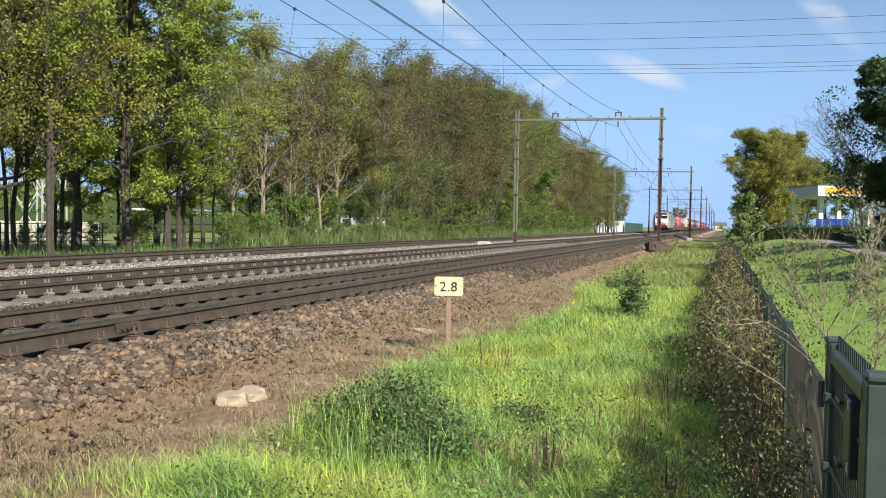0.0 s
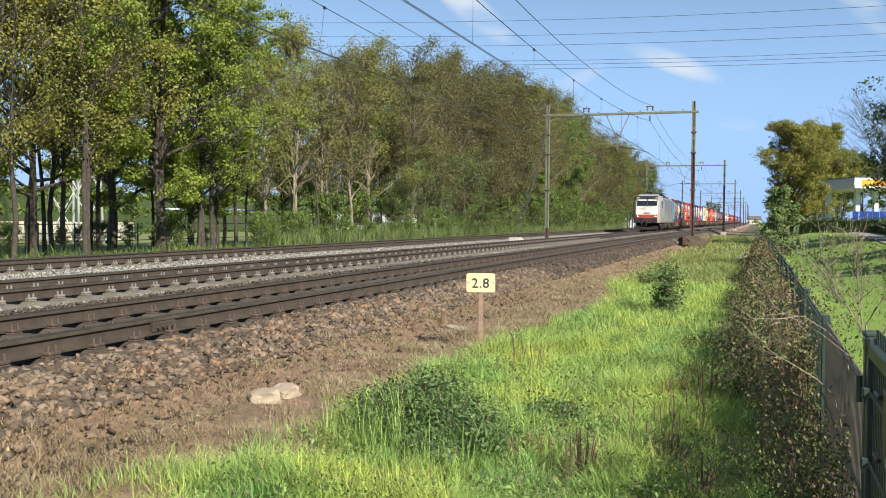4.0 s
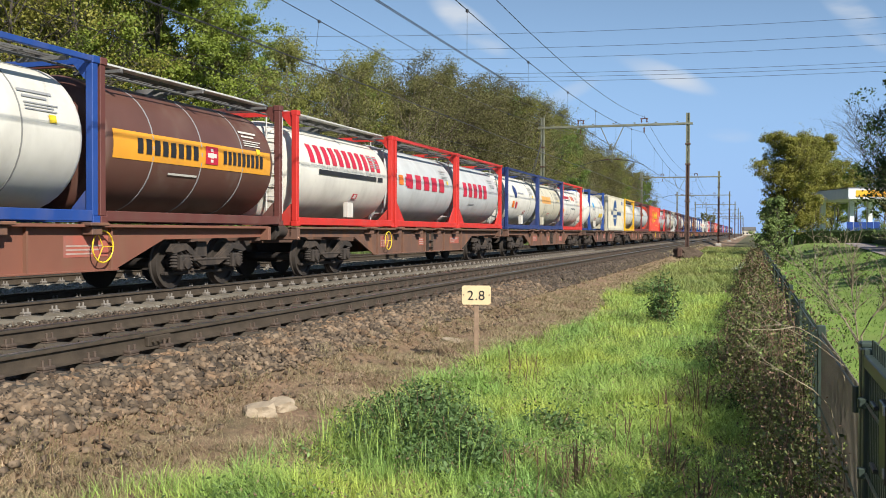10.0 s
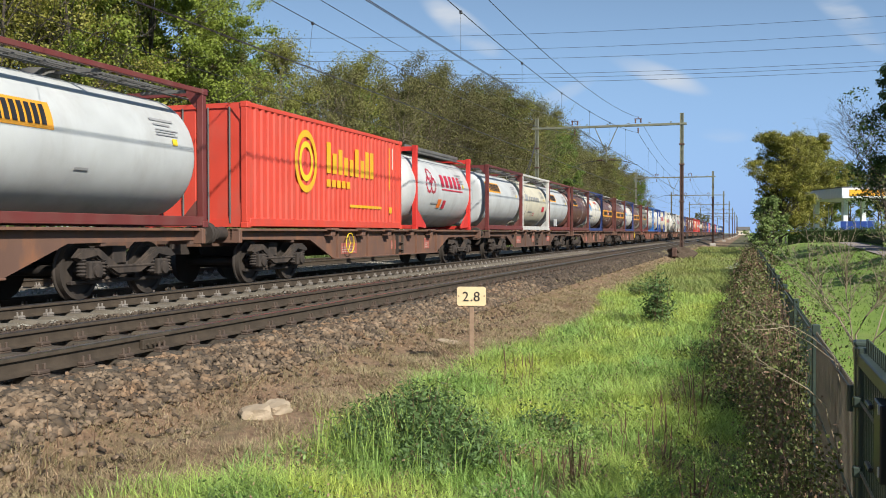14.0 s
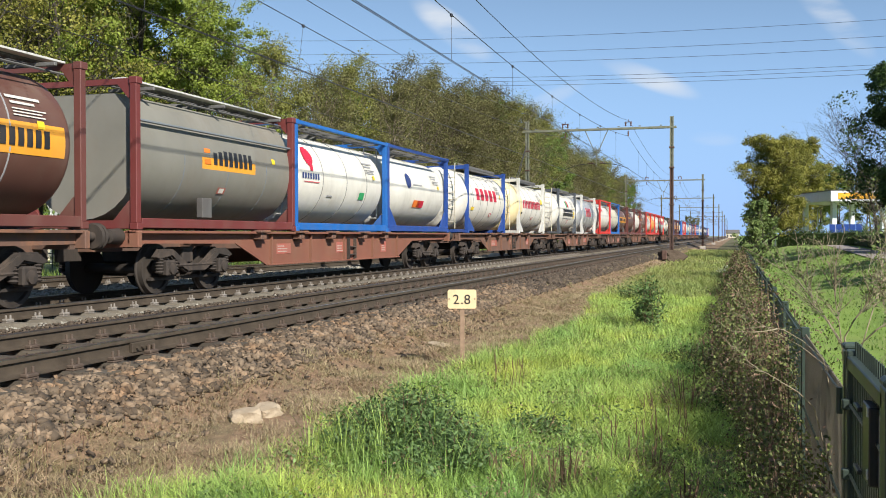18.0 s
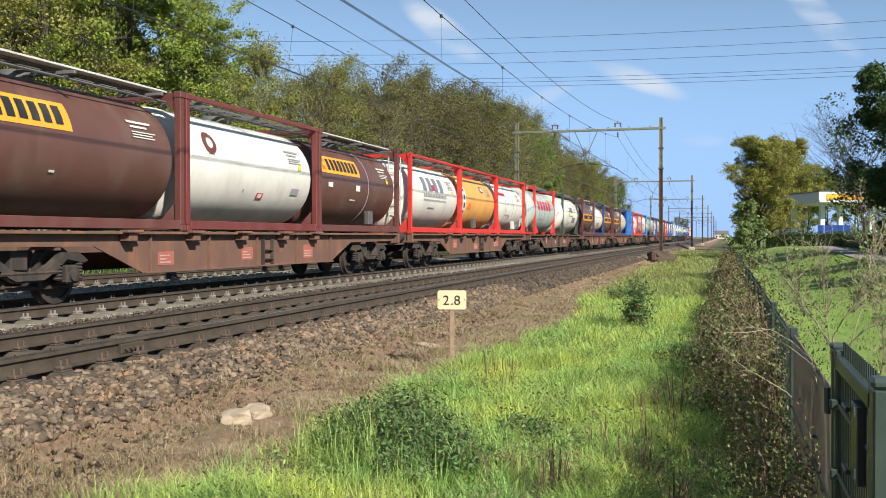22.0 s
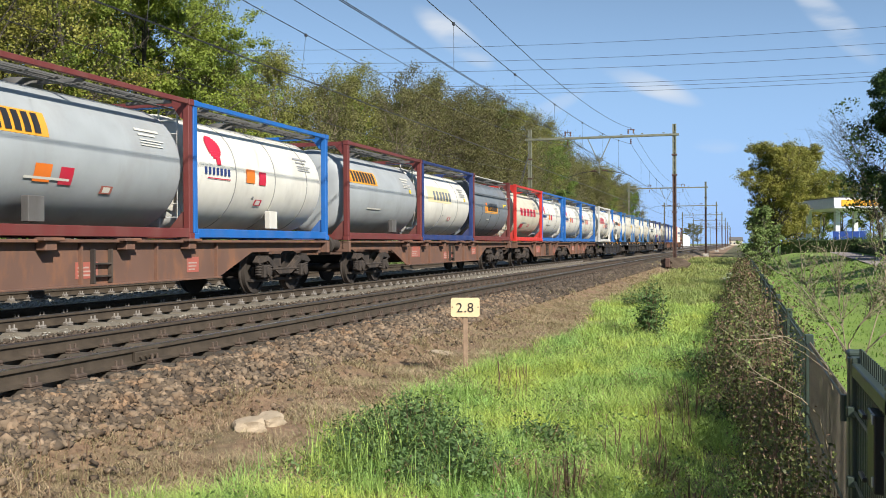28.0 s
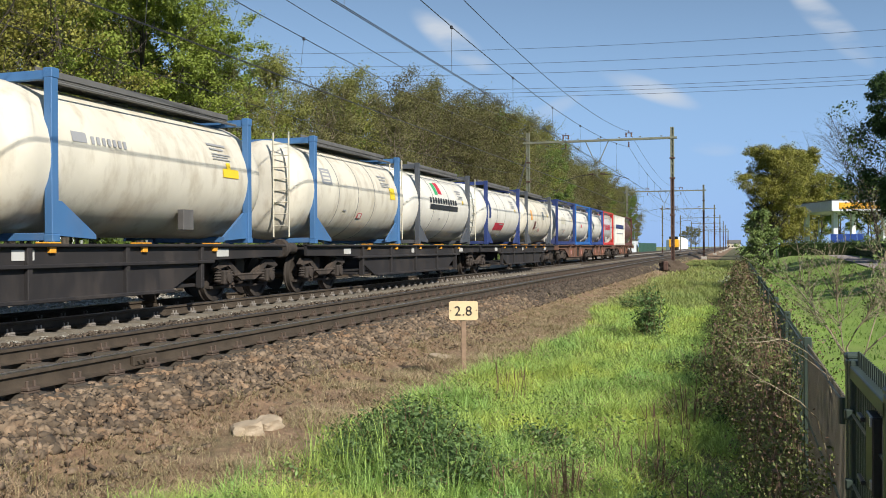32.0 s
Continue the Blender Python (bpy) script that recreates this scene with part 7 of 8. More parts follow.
def tree_data(seed, H, crown_from, R, limbs, n_leaf, leaf, tuft, bark, leafmat, lean=0.0, up=0.6, trunk_r=None, forks=1, twigmat=None, patchy=0.5, limb_r=0.5, loose=False):
    """A tapered trunk, limbs that fork into branches and twigs, and leaves in tufts (or strewn loosely) round the twigs' ends. Returns three meshes."""
    rnd, rng = random.Random(seed), np.random.default_rng(seed)
    g, tw = Geo(), Geo()
    r0 = trunk_r or H * 0.014
    tips, weights = [], []

    def jolt(k):
        return Vector((rnd.uniform(-1, 1), rnd.uniform(-1, 1), rnd.uniform(-0.7, 1))) * k

    for fork in range(forks):
        ox, oy = (rnd.uniform(-0.35, 0.35), rnd.uniform(-0.35, 0.35)) if forks > 1 else (0, 0)
        dx, dy = rnd.uniform(-1, 1) * 0.07 * H + lean, rnd.uniform(-1, 1) * 0.07 * H
        top = H * rnd.uniform(0.85, 0.97)
        rt = r0 / math.sqrt(forks)
        trunk = []
        for i in range(9):
            q = i / 8
            trunk.append(Vector((ox + dx * q ** 1.5, oy + dy * q ** 1.5, -0.25 + (top + 0.25) * q)) + Vector((rnd.uniform(-1, 1), rnd.uniform(-1, 1), 0)) * 0.14 * (0 < i))
        g.tube(trunk, rt, 8, rt * 0.12)
        for k in range(limbs):
            q = crown_from + (0.97 - crown_from) * ((k + rnd.random()) / limbs)
            i = min(7, int(q * 8))
            base = trunk[i].lerp(trunk[i + 1], q * 8 - i)
            w = (q - crown_from) / (1 - crown_from)
            reach = R * (0.45 + 0.75 * math.sin(math.pi * min(1, 0.18 + 0.8 * w))) * rnd.uniform(0.6, 1.2)
            az = k * 2.4 + rnd.random() * 0.8 + fork
            d = Vector((math.cos(az), math.sin(az), up * rnd.uniform(0.4, 1.4) + 0.5 * w)).normalized()
            pts = [base]
            for j in range(1, 6):
                bend = Vector((0, 0, 0.10 * up * reach * (j / 5) ** 2))
                pts.append(base + d * reach * j / 5 + bend + jolt(0.06 * reach))
            rl = max(0.018, rt * (1 - 0.85 * q) * limb_r)
            (g if rl > 0.028 else tw).tube(pts, rl, 5, 0.01)
            full = rng.gamma(1.2, 1.0)
            for j in range(6):
                s = 0.25 + 0.75 * (j + rnd.random()) / 6
                m = min(4, int(s * 5))
                b = pts[m].lerp(pts[m + 1], s * 5 - m)
                e = (d * 0.9 + jolt(0.95)).normalized()
                ln = reach * rnd.uniform(0.22, 0.46)
                tip = b + e * ln
                tw.tube([b, b.lerp(tip, 0.5) + jolt(0.08 * ln), tip], max(0.009, rl * 0.42), 3, 0.005, caps=False)
                for _ in range(4):
                    t2 = b.lerp(tip, rnd.uniform(0.25, 1.0))
                    e2 = (e * 0.7 + jolt(1.0)).normalized()
                    l2 = ln * rnd.uniform(0.3, 0.7)
                    tw.tube([t2, t2 + e2 * l2], 0.006, 3, 0.003, caps=False)
                    tips += [t2 + e2 * l2 * 0.9, t2 + e2 * l2 * 0.45]
                    f = full * rng.gamma(patchy, 1.0)
                    weights += [f, f * 0.5]
        tips.append(trunk[-1])
        weights.append(1.0)
    tips = np.array([tuple(t) for t in tips])
    weights = np.array(weights) / sum(weights)
    c = tips[rng.choice(len(tips), n_leaf, p=weights)]
    v, f = leaf_quads(rng, c, (tuft, tuft, tuft * 0.8), leaf, clump=0.8) if loose else leaf_shells(rng, c, tuft, leaf)
    return g.mesh("trunk", bark), tw.mesh("branchwork", twigmat or M_BARK), raw_mesh("crown", v, f, leafmat)


KINDS = {
    "oak": [tree_data(11 + i, 15.5, 0.17, 4.0, 22, 58000, 0.115, 0.38, M_BARK, M_LEAF_OAK, forks=2, trunk_r=0.21, up=0.45, patchy=0.8, limb_r=0.62) for i in range(3)],
    "edge": [tree_data(231 + i, 15.5, 0.22, 3.0, 22, 17000, 0.105, 0.30, M_BARK, (M_LEAF_GOLD, M_LEAF_OAK_DULL)[i], forks=2, trunk_r=0.14, up=0.7, patchy=0.4, limb_r=0.6, loose=True) for i in range(2)],
    "olive": [tree_data(31 + i, 14.0, 0.24, 2.9, 20, 17000, 0.12, 0.32, M_BARK_PALE, (M_LEAF_OLIVE, M_LEAF_OAK_DULL, M_LEAF_OLIVE)[i], up=1.2, trunk_r=0.17, forks=2, twigmat=M_TWIG_DARK, patchy=0.4, limb_r=0.7, loose=True) for i in range(3)],
    "brown": [tree_data(251 + i, 14.0, 0.08, 3.7, 28, 24000, 0.125, 0.30, M_BARK, M_LEAF_BROWN, up=0.8, trunk_r=0.18, forks=2, twigmat=M_TWIG_DARK, patchy=0.6, loose=True) for i in range(2)],
    "green": [tree_data(51 + i, 13.5, 0.08, 3.0, 22, 28000, 0.135, 0.42, M_BARK, M_LEAF_GREEN, up=0.7, trunk_r=0.17, patchy=0.9) for i in range(2)],
    "pale": [tree_data(71 + i, 9.0, 0.06, 2.4, 18, 9000, 0.12, 0.30, M_BARK_PALE, M_LEAF_PALE, up=0.7, trunk_r=0.08, forks=2, loose=True) for i in range(2)],
    "dark": [tree_data(91 + i, 13.0, 0.10, 3.5, 34, 60000, 0.20, 0.60, M_BARK, M_LEAF_DARK, up=0.25, trunk_r=0.25, patchy=1.6) for i in range(2)],
    "round": [tree_data(111, 12.0, 0.10, 3.8, 36, 62000, 0.17, 0.50, M_BARK, M_LEAF_GOLD, up=0.9, trunk_r=0.24, forks=2, patchy=1.6, limb_r=0.7)],
    "bare": [tree_data(131, 12.0, 0.2, 4.8, 44, 900, 0.10, 0.2, M_BARK, M_LEAF_OLIVE, up=0.9, trunk_r=0.16, forks=2, lean=-2.2, loose=True)],
    "stem": [tree_data(191 + i, 15.0, 0.42, 2.4, 16, 9000, 0.105, 0.30, M_BARK, (M_LEAF_OLIVE, M_LEAF_OAK, M_LEAF_OAK_DULL)[i], up=1.0, trunk_r=0.11) for i in range(3)],
    "thicket": [tree_data(151 + i, 3.6, 0.02, 1.5, 14, 5000, 0.13, 0.30, M_BARK, M_LEAF_GREEN, up=0.9, trunk_r=0.04, forks=3) for i in range(2)],
    "sapling": [tree_data(171, 3.3, 0.08, 0.75, 16, 3800, 0.11, 0.15, M_BARK, M_LEAF_PALE, up=1.3, trunk_r=0.03, forks=2)],
    "far": [tree_data(211 + i, 14.0, 0.10, 3.4, 16, 9000, 0.23, 0.55, M_BARK, (M_LEAF_OLIVE, M_LEAF_GREEN, M_LEAF_OAK_DULL)[i], up=0.8, trunk_r=0.17, patchy=1.0) for i in range(3)],
}
WORDS = {
    "edge": ("tall dark-trunked tree with thin olive spring leaves", "tree", "trees along the railway"),
    "brown": ("broad twiggy tree with olive-brown spring buds", "tree", "trees along the railway"),
    "far": ("tree of the woods in spring leaf", "tree", "trees of the woods"),
    "oak": ("tall oak with yellow-green spring leaves and dark trunks", "tree", "trees along the railway"),
    "olive": ("slender tree with brownish-olive spring buds and pale trunk", "tree", "trees along the railway"),
    "green": ("tree in fresh green leaf at the wood's edge", "tree", "trees along the railway"),
    "pale": ("small pale green tree with thin grey stems", "tree", "trees along the railway"),
    "dark": ("broad dark green leafy tree beside the path", "tree", "trees beside the path"),
    "round": ("round-crowned tree with yellow-green spring leaves", "tree", "trees beside the path"),
    "bare": ("bare tree with fine dark twigs", "tree", "trees beside the path"),
    "stem": ("slender dark-stemmed tree with thin spring leaves", "tree", "trees along the railway"),
    "thicket": ("low green thicket under the trees", "shrub", "undergrowth"),
    "sapling": ("slim green sapling at the fence", "sapling", ""),
}


def plant(kind, x, y, scale=1.0, z=None, turn=None):
    i = int(abs(x * 7 + y * 3)) % len(KINDS[kind])
    trunk, twigs, crown = KINDS[kind][i]
    label, cat, group = WORDS[kind]
    root = thing("tree" if cat == "tree" else cat, label, cat, group)
    root.location = (x, y, (ground_z(x) if z is None else z))
    root.rotation_euler = (0, 0, (x * 1.7 + y * 2.3) % 6.28 if turn is None else turn)
    root.scale = (scale, scale, scale)
    part("trunk", trunk, None, root)
    tagged(part("branchwork", twigs, None, root), kind="stuff")
    part("crown", crown, None, root)
    return root


def build_trees():
    rnd = random.Random(5)
    # the tall group nearest to the eye
    for x, y, s, k in ((-24.5, 20.5, 1.05, "edge"), (-22.5, 24.2, 0.95, "edge"), (-25.5, 26.5, 1.08, "edge"), (-23.0, 28.3, 0.98, "edge"), (-27.0, 31.5, 1.1, "edge"), (-23.4, 33.4, 1.0, "oak"),
                       (-23.6, 37.4, 0.86, "oak"), (-28.5, 37.0, 1.0, "oak"), (-21.8, 17.0, 0.9, "edge"), (-29.0, 18.0, 1.1, "olive"), (-26.5, 41.0, 0.72, "oak"), (-33, 43, 0.8, "olive"),
                       (-26.0, 29.0, 1.0, "oak")):
        plant(k, x, y, s)
    for i in range(13):
        plant("stem", -22.0 - 9 * rnd.random(), 15 + 27 * rnd.random(), rnd.uniform(0.75, 1.0))
    for i in range(18):
        plant("stem", -23.5 - 5 * rnd.random(), 46 + 60 * rnd.random(), rnd.uniform(0.62, 0.8))
    # the edge of the wood
    y = 43.0
    while y < 215:
        q = min(1.0, (y - 40) / 45)
        s = (0.74 + 0.30 * q) * rnd.uniform(0.88, 1.1)
        pick = rnd.random()
        k = ("olive" if pick < 0.9 else "edge") if y < 64 else ("brown" if pick < 0.7 else "olive") if y < 94 else ("brown" if pick < 0.25 else "olive" if pick < 0.7 else "edge" if pick < 0.8 else "green")
        plant(k, -23.2 + rnd.uniform(-0.8, 1.0), y, s)
        y += rnd.uniform(1.9, 3.2) + y * 0.01
    y = 44.0
    while y < 215:
        q = min(1.0, (y - 40) / 45)
        plant("far" if y > 75 else rnd.choice(("olive", "brown", "green", "edge")), -28 + rnd.uniform(-1.5, 1.5), y, (0.80 + 0.30 * q) * rnd.uniform(0.88, 1.1))
        y += rnd.uniform(3.0, 5.0) + y * 0.01
    for x, y, s, k in ((-22.0, 72.0, 0.78, "pale"), (-21.8, 66, 0.7, "pale"), (-22.4, 79.0, 1.02, "brown"), (-22.8, 84.0, 1.12, "brown"), (-24.5, 86.0, 1.2, "green"), (-21.8, 92, 0.95, "green"), (-21.5, 100, 0.95, "olive"), (-21.6, 58.5, 0.6, "pale"), (-22.0, 110, 1.05, "green")):
        plant(k, x, y, s)
    for i in range(26):
        y = 45 + i * 4.6
        plant("thicket", -21.6 + rnd.uniform(-0.5, 0.5) - (1.5 if y < 62 else 0), y, rnd.uniform(0.5, 0.85) + (0.3 if y > 75 else 0))
    for i in range(22):
        plant("thicket", -20.6 + rnd.uniform(-0.35, 0.35), 39 + i * 2.1 + rnd.uniform(-0.6, 0.6), rnd.uniform(0.26, 0.42))
    for x, y in ((-22.4, 40), (-23.5, 43), (-24.5, 36.0), (-26, 22), (-26.5, 28.5)):
        plant("thicket", x, y, rnd.uniform(0.35, 0.5))
    for i in range(24):
        plant("thicket", -34 - 8 * rnd.random(), 16 + 50 * rnd.random(), rnd.uniform(0.2, 0.42))
    # woods far behind on the left
    for i in range(84):
        y = 10 + i * 4.1
        plant("far", -78 - rnd.uniform(0, 14) - 0.06 * y, y + rnd.uniform(-3, 3), rnd.uniform(0.75, 0.95))
    # right of the line
    plant("round", 4.1, 122, 1.06)
    plant("round", 7.8, 150, 1.2)
    plant("dark", 12.0, 70, 0.97)
    plant("dark", 14.3, 64, 0.9)
    plant("dark", 16.0, 78, 1.05)
    plant("bare", 12.4, 92, 0.95, turn=0.0)
    for x, y in ((12.6, 65), (14.0, 68), (13.4, 72)):
        plant("dark", x, y, 0.36)
    # two unseen trees off to the right, added for their shade on the lawn
    plant("dark", 16.6, 29.0, 0.85)
    plant("dark", 17.5, 38.0, 0.9)
    for x, y in ((11, 165), (13.5, 172), (16, 166), (20, 160), (24, 168), (17, 175), (22, 182), (27, 170), (14, 190), (8.5, 205), (32, 160), (38, 150)):
        plant("far", x, y, rnd.uniform(0.8, 1.0))
    plant("sapling", 0.65, 40.5, 1.0)
    plant("sapling", 0.85, 38.6, 0.75)
    # far along the line
    for x, y, s in ((-21, 520, 0.9), (-24, 535, 1.0), (-27, 528, 0.8), (-30, 240, 0.7), (-34, 250, 0.8), (-40, 262, 0.9), (-31, 300, 0.8), (16, 420, 1.0), (22, 430, 0.9), (30, 400, 1.0)):
        plant("far", x, y, s)


build_trees()


def blades(name, rng, pts, height, width, lean, material, label, category):
    """Bent grass blades at the given feet."""
    n = len(pts)
    tuft = np.array([0.9 + 0.65 * noise.noise((a * 2.1, b * 1.6, 9.0)) + 0.45 * noise.noise((a * 6.3, b * 5.1, 4.0)) for a, b, _ in pts]).clip(0.25, 2)
    az = rng.uniform(0, 2 * np.pi, n)
    d = np.stack([np.cos(az), np.sin(az), np.zeros(n)], 1)
    side = np.stack([-np.sin(az), np.cos(az), np.zeros(n)], 1)
    h = (height * rng.uniform(0.45, 1.25, n) * tuft)[:, None]
    w = (width * rng.uniform(0.7, 1.3, n))[:, None]
    ln = (lean * rng.uniform(0.2, 1.5, n))[:, None] * h
    up = np.array([0, 0, 1.0])
    mid = pts + d * ln * 0.3 + up * h * 0.55
    tip = pts + d * ln + up * h
    v = np.stack([pts - side * w, pts + side * w, mid - side * w * 0.8, mid + side * w * 0.8, tip], 1).reshape(-1, 3)
    o = (np.arange(n) * 5)[:, None, None]
    f = (np.array([[0, 1, 3], [0, 3, 2], [2, 3, 4]])[None] + o).reshape(-1, 3)
    ob = new(name, raw_mesh(name, v, f, material))
    return tagged(ob, label, category, kind="stuff")


def feet(rng, n, x0, x1, y0, y1, keep):
    x, y = rng.uniform(x0, x1, n), rng.uniform(y0, y1, n)
    ok = np.array([rng.random() < keep(a, b) for a, b in zip(x, y)])
    x, y = x[ok], y[ok]
    z = np.array([ground_z(a) + 0.05 * noise.noise((a * 1.3, b * 1.3, 0)) - 0.03 for a, b in zip(x, y)])
    return np.stack([x, y, z], 1)


def grass_edge(y):
    """Where the grass begins beside the bare soil."""
    return -3.35 - 0.012 * max(0, y - 14) + 0.35 * noise.noise((0.3, y * 0.35, 2.0)) - (0.5 if y < 5.6 else 0) + (0.5 * math.sin((y - 11) / 15 * math.pi) if 11 < y < 26 else 0)


def lush(x, y):
    e = x - grass_edge(y)
    if e < -0.15 or x > 1.0:
        return 0
    p = 0.5 + 0.55 * noise.noise((x * 0.9, y * 0.6, 5.0)) + 0.3 * noise.noise((x * 3.1, y * 2.6, 1.0))
    if 2.5 < y < 9.5 and x < -2.9 and y > 5.8:
        p *= 0.25
    return max(0.12, p) * (0.5 if e < 0.2 else 1)


def build_grass():
    rng = np.random.default_rng(21)
    for k, (y0, y1, dens, h, w) in enumerate(((4.2, 8.0, 5600, 0.18, 0.0027), (8.0, 14.0, 4200, 0.20, 0.0034), (14.0, 26.0, 2000, 0.20, 0.005), (26.0, 50.0, 650, 0.20, 0.009), (50.0, 110.0, 120, 0.22, 0.022))):
        n = int(dens * (y1 - y0) * 5.0)
        pts = feet(rng, n, -4.3 - 0.02 * y0, 0.9, y0, y1, lush)
        blades("verge_grass", rng, pts, h, w, 1.15, M_GRASS if y0 < 26 else M_GRASS_COARSE, "lush bright green grass of the verge", "grass")
        pts = feet(rng, n // 2, -4.95 - 0.01 * y0, -0.4, y0, y1, lambda x, y: (0.95 if x < grass_edge(y) + 0.5 else 0.30) * min(1, max(0.25, 0.65 + 1.2 * noise.noise((x * 1.7, y * 1.3, 7.0)))))
        blades("dry_grass", rng, pts, h * 0.5, w * 0.8, 1.0, M_GRASS_DRY, "short dry brown grass and moss on the soil", "grass")
        pts = feet(rng, int(dens * (y1 - y0) * 1.8), -4.85, -2.2, y0, y1, lambda x, y: 1.0 if x < grass_edge(y) + 0.25 else 0.0)
        blades("straw_grass", rng, pts, h * 0.32, w * 1.7, 1.6, M_STRAW, "short straw-coloured dead grass matted on the soil", "grass")
    # broad-leaved weeds and withered bits among the blades
    for name, n, m, size, hgt, label in (("verge_weeds", 300, M_LEAF_FRESH, 0.035, 0.16, "broad-leaved green weeds among the grass"), ("dark_weeds", 200, M_LEAF_WEED, 0.032, 0.13, "dark leafy weeds among the grass"), ("withered_weeds", 150, M_LEAF_DEAD, 0.022, 0.18, "withered brown weeds among the grass")):
        foot = feet(rng, n * 4, -3.2, 0.3, 4.4, 22, lambda x, y: min(1.0, 6 / y) * (0.3 if x < grass_edge(y) + 0.2 else 1))[:n]
        c = np.repeat(foot, 60, 0) + np.array((0, 0, hgt * 0.6))
        v, f = leaf_quads(rng, c, (0.07, 0.07, hgt * 0.4), size, 0.4, 0.0, 0.25)
        tagged(new(name, raw_mesh(name, v, f, m)), label, "weeds", kind="stuff")
    pts = feet(rng, 40000, 1.0, 8.0, 8, 75, lambda x, y: 0.8)
    blades("lawn_grass", rng, pts, 0.09, 0.012, 0.6, M_LAWN, "short green lawn grass", "grass")
    pts = feet(rng, 34000, -21.4, -19.5, 38, 150, lambda x, y: min(1, 40 / y + 0.3))
    blades("tall_reeds", rng, pts, 1.05, 0.014, 0.5, M_REED, "tall pale green reeds and weeds beside the siding", "weeds")
    pts = feet(rng, 9000, -24, -19.6, 8, 40, lambda x, y: 0.8)
    blades("wood_floor_weeds", rng, pts, 0.5, 0.02, 0.6, M_LEAF_GREEN, "low green weeds under the trees", "weeds")


build_grass()


def leafy(name, label, category, x, y, rx, ry, h, n, size, material, stems=26, seed=1, group=""):
    """A low plant: stems from one foot that carry leaves to an uneven top."""
    rnd, rng = random.Random(seed), np.random.default_rng(seed)
    root = thing(name, label, category, group, at=(x, y, ground_z(x)))
    g, pts = Geo(), []
    for _ in range(stems):
        a, q = rnd.uniform(0, 6.28), math.sqrt(rnd.random())
        tx, ty = rx * q * math.cos(a), ry * q * math.sin(a)
        tz = h * (1.05 - 0.6 * q * q) * rnd.uniform(0.5, 1.2)
        p = [Vector((tx * 0.45, ty * 0.45, -0.05)), Vector((tx * 0.75, ty * 0.75, tz * 0.55)), Vector((tx, ty, tz))]
        g.tube(p, 0.007, 4, 0.003, caps=False)
        for s in np.linspace(0.25, 1.0, 9):
            pts.append(p[0].lerp(p[1], s * 2) if s < 0.5 else p[1].lerp(p[2], s * 2 - 1))
    part("stem_tangle", g, M_STEM, root)
    tagged(root.children[-1], kind="stuff")
    pts = np.array([tuple(p) for p in pts])
    v, f = leaf_quads(rng, pts[rng.integers(0, len(pts), n)], (0.07, 0.07, 0.05), size, 0.4, 0.0, 0.17)
    tagged(part("leaves", raw_mesh("leaves", v, f, material), None, root), kind="stuff")
    return root


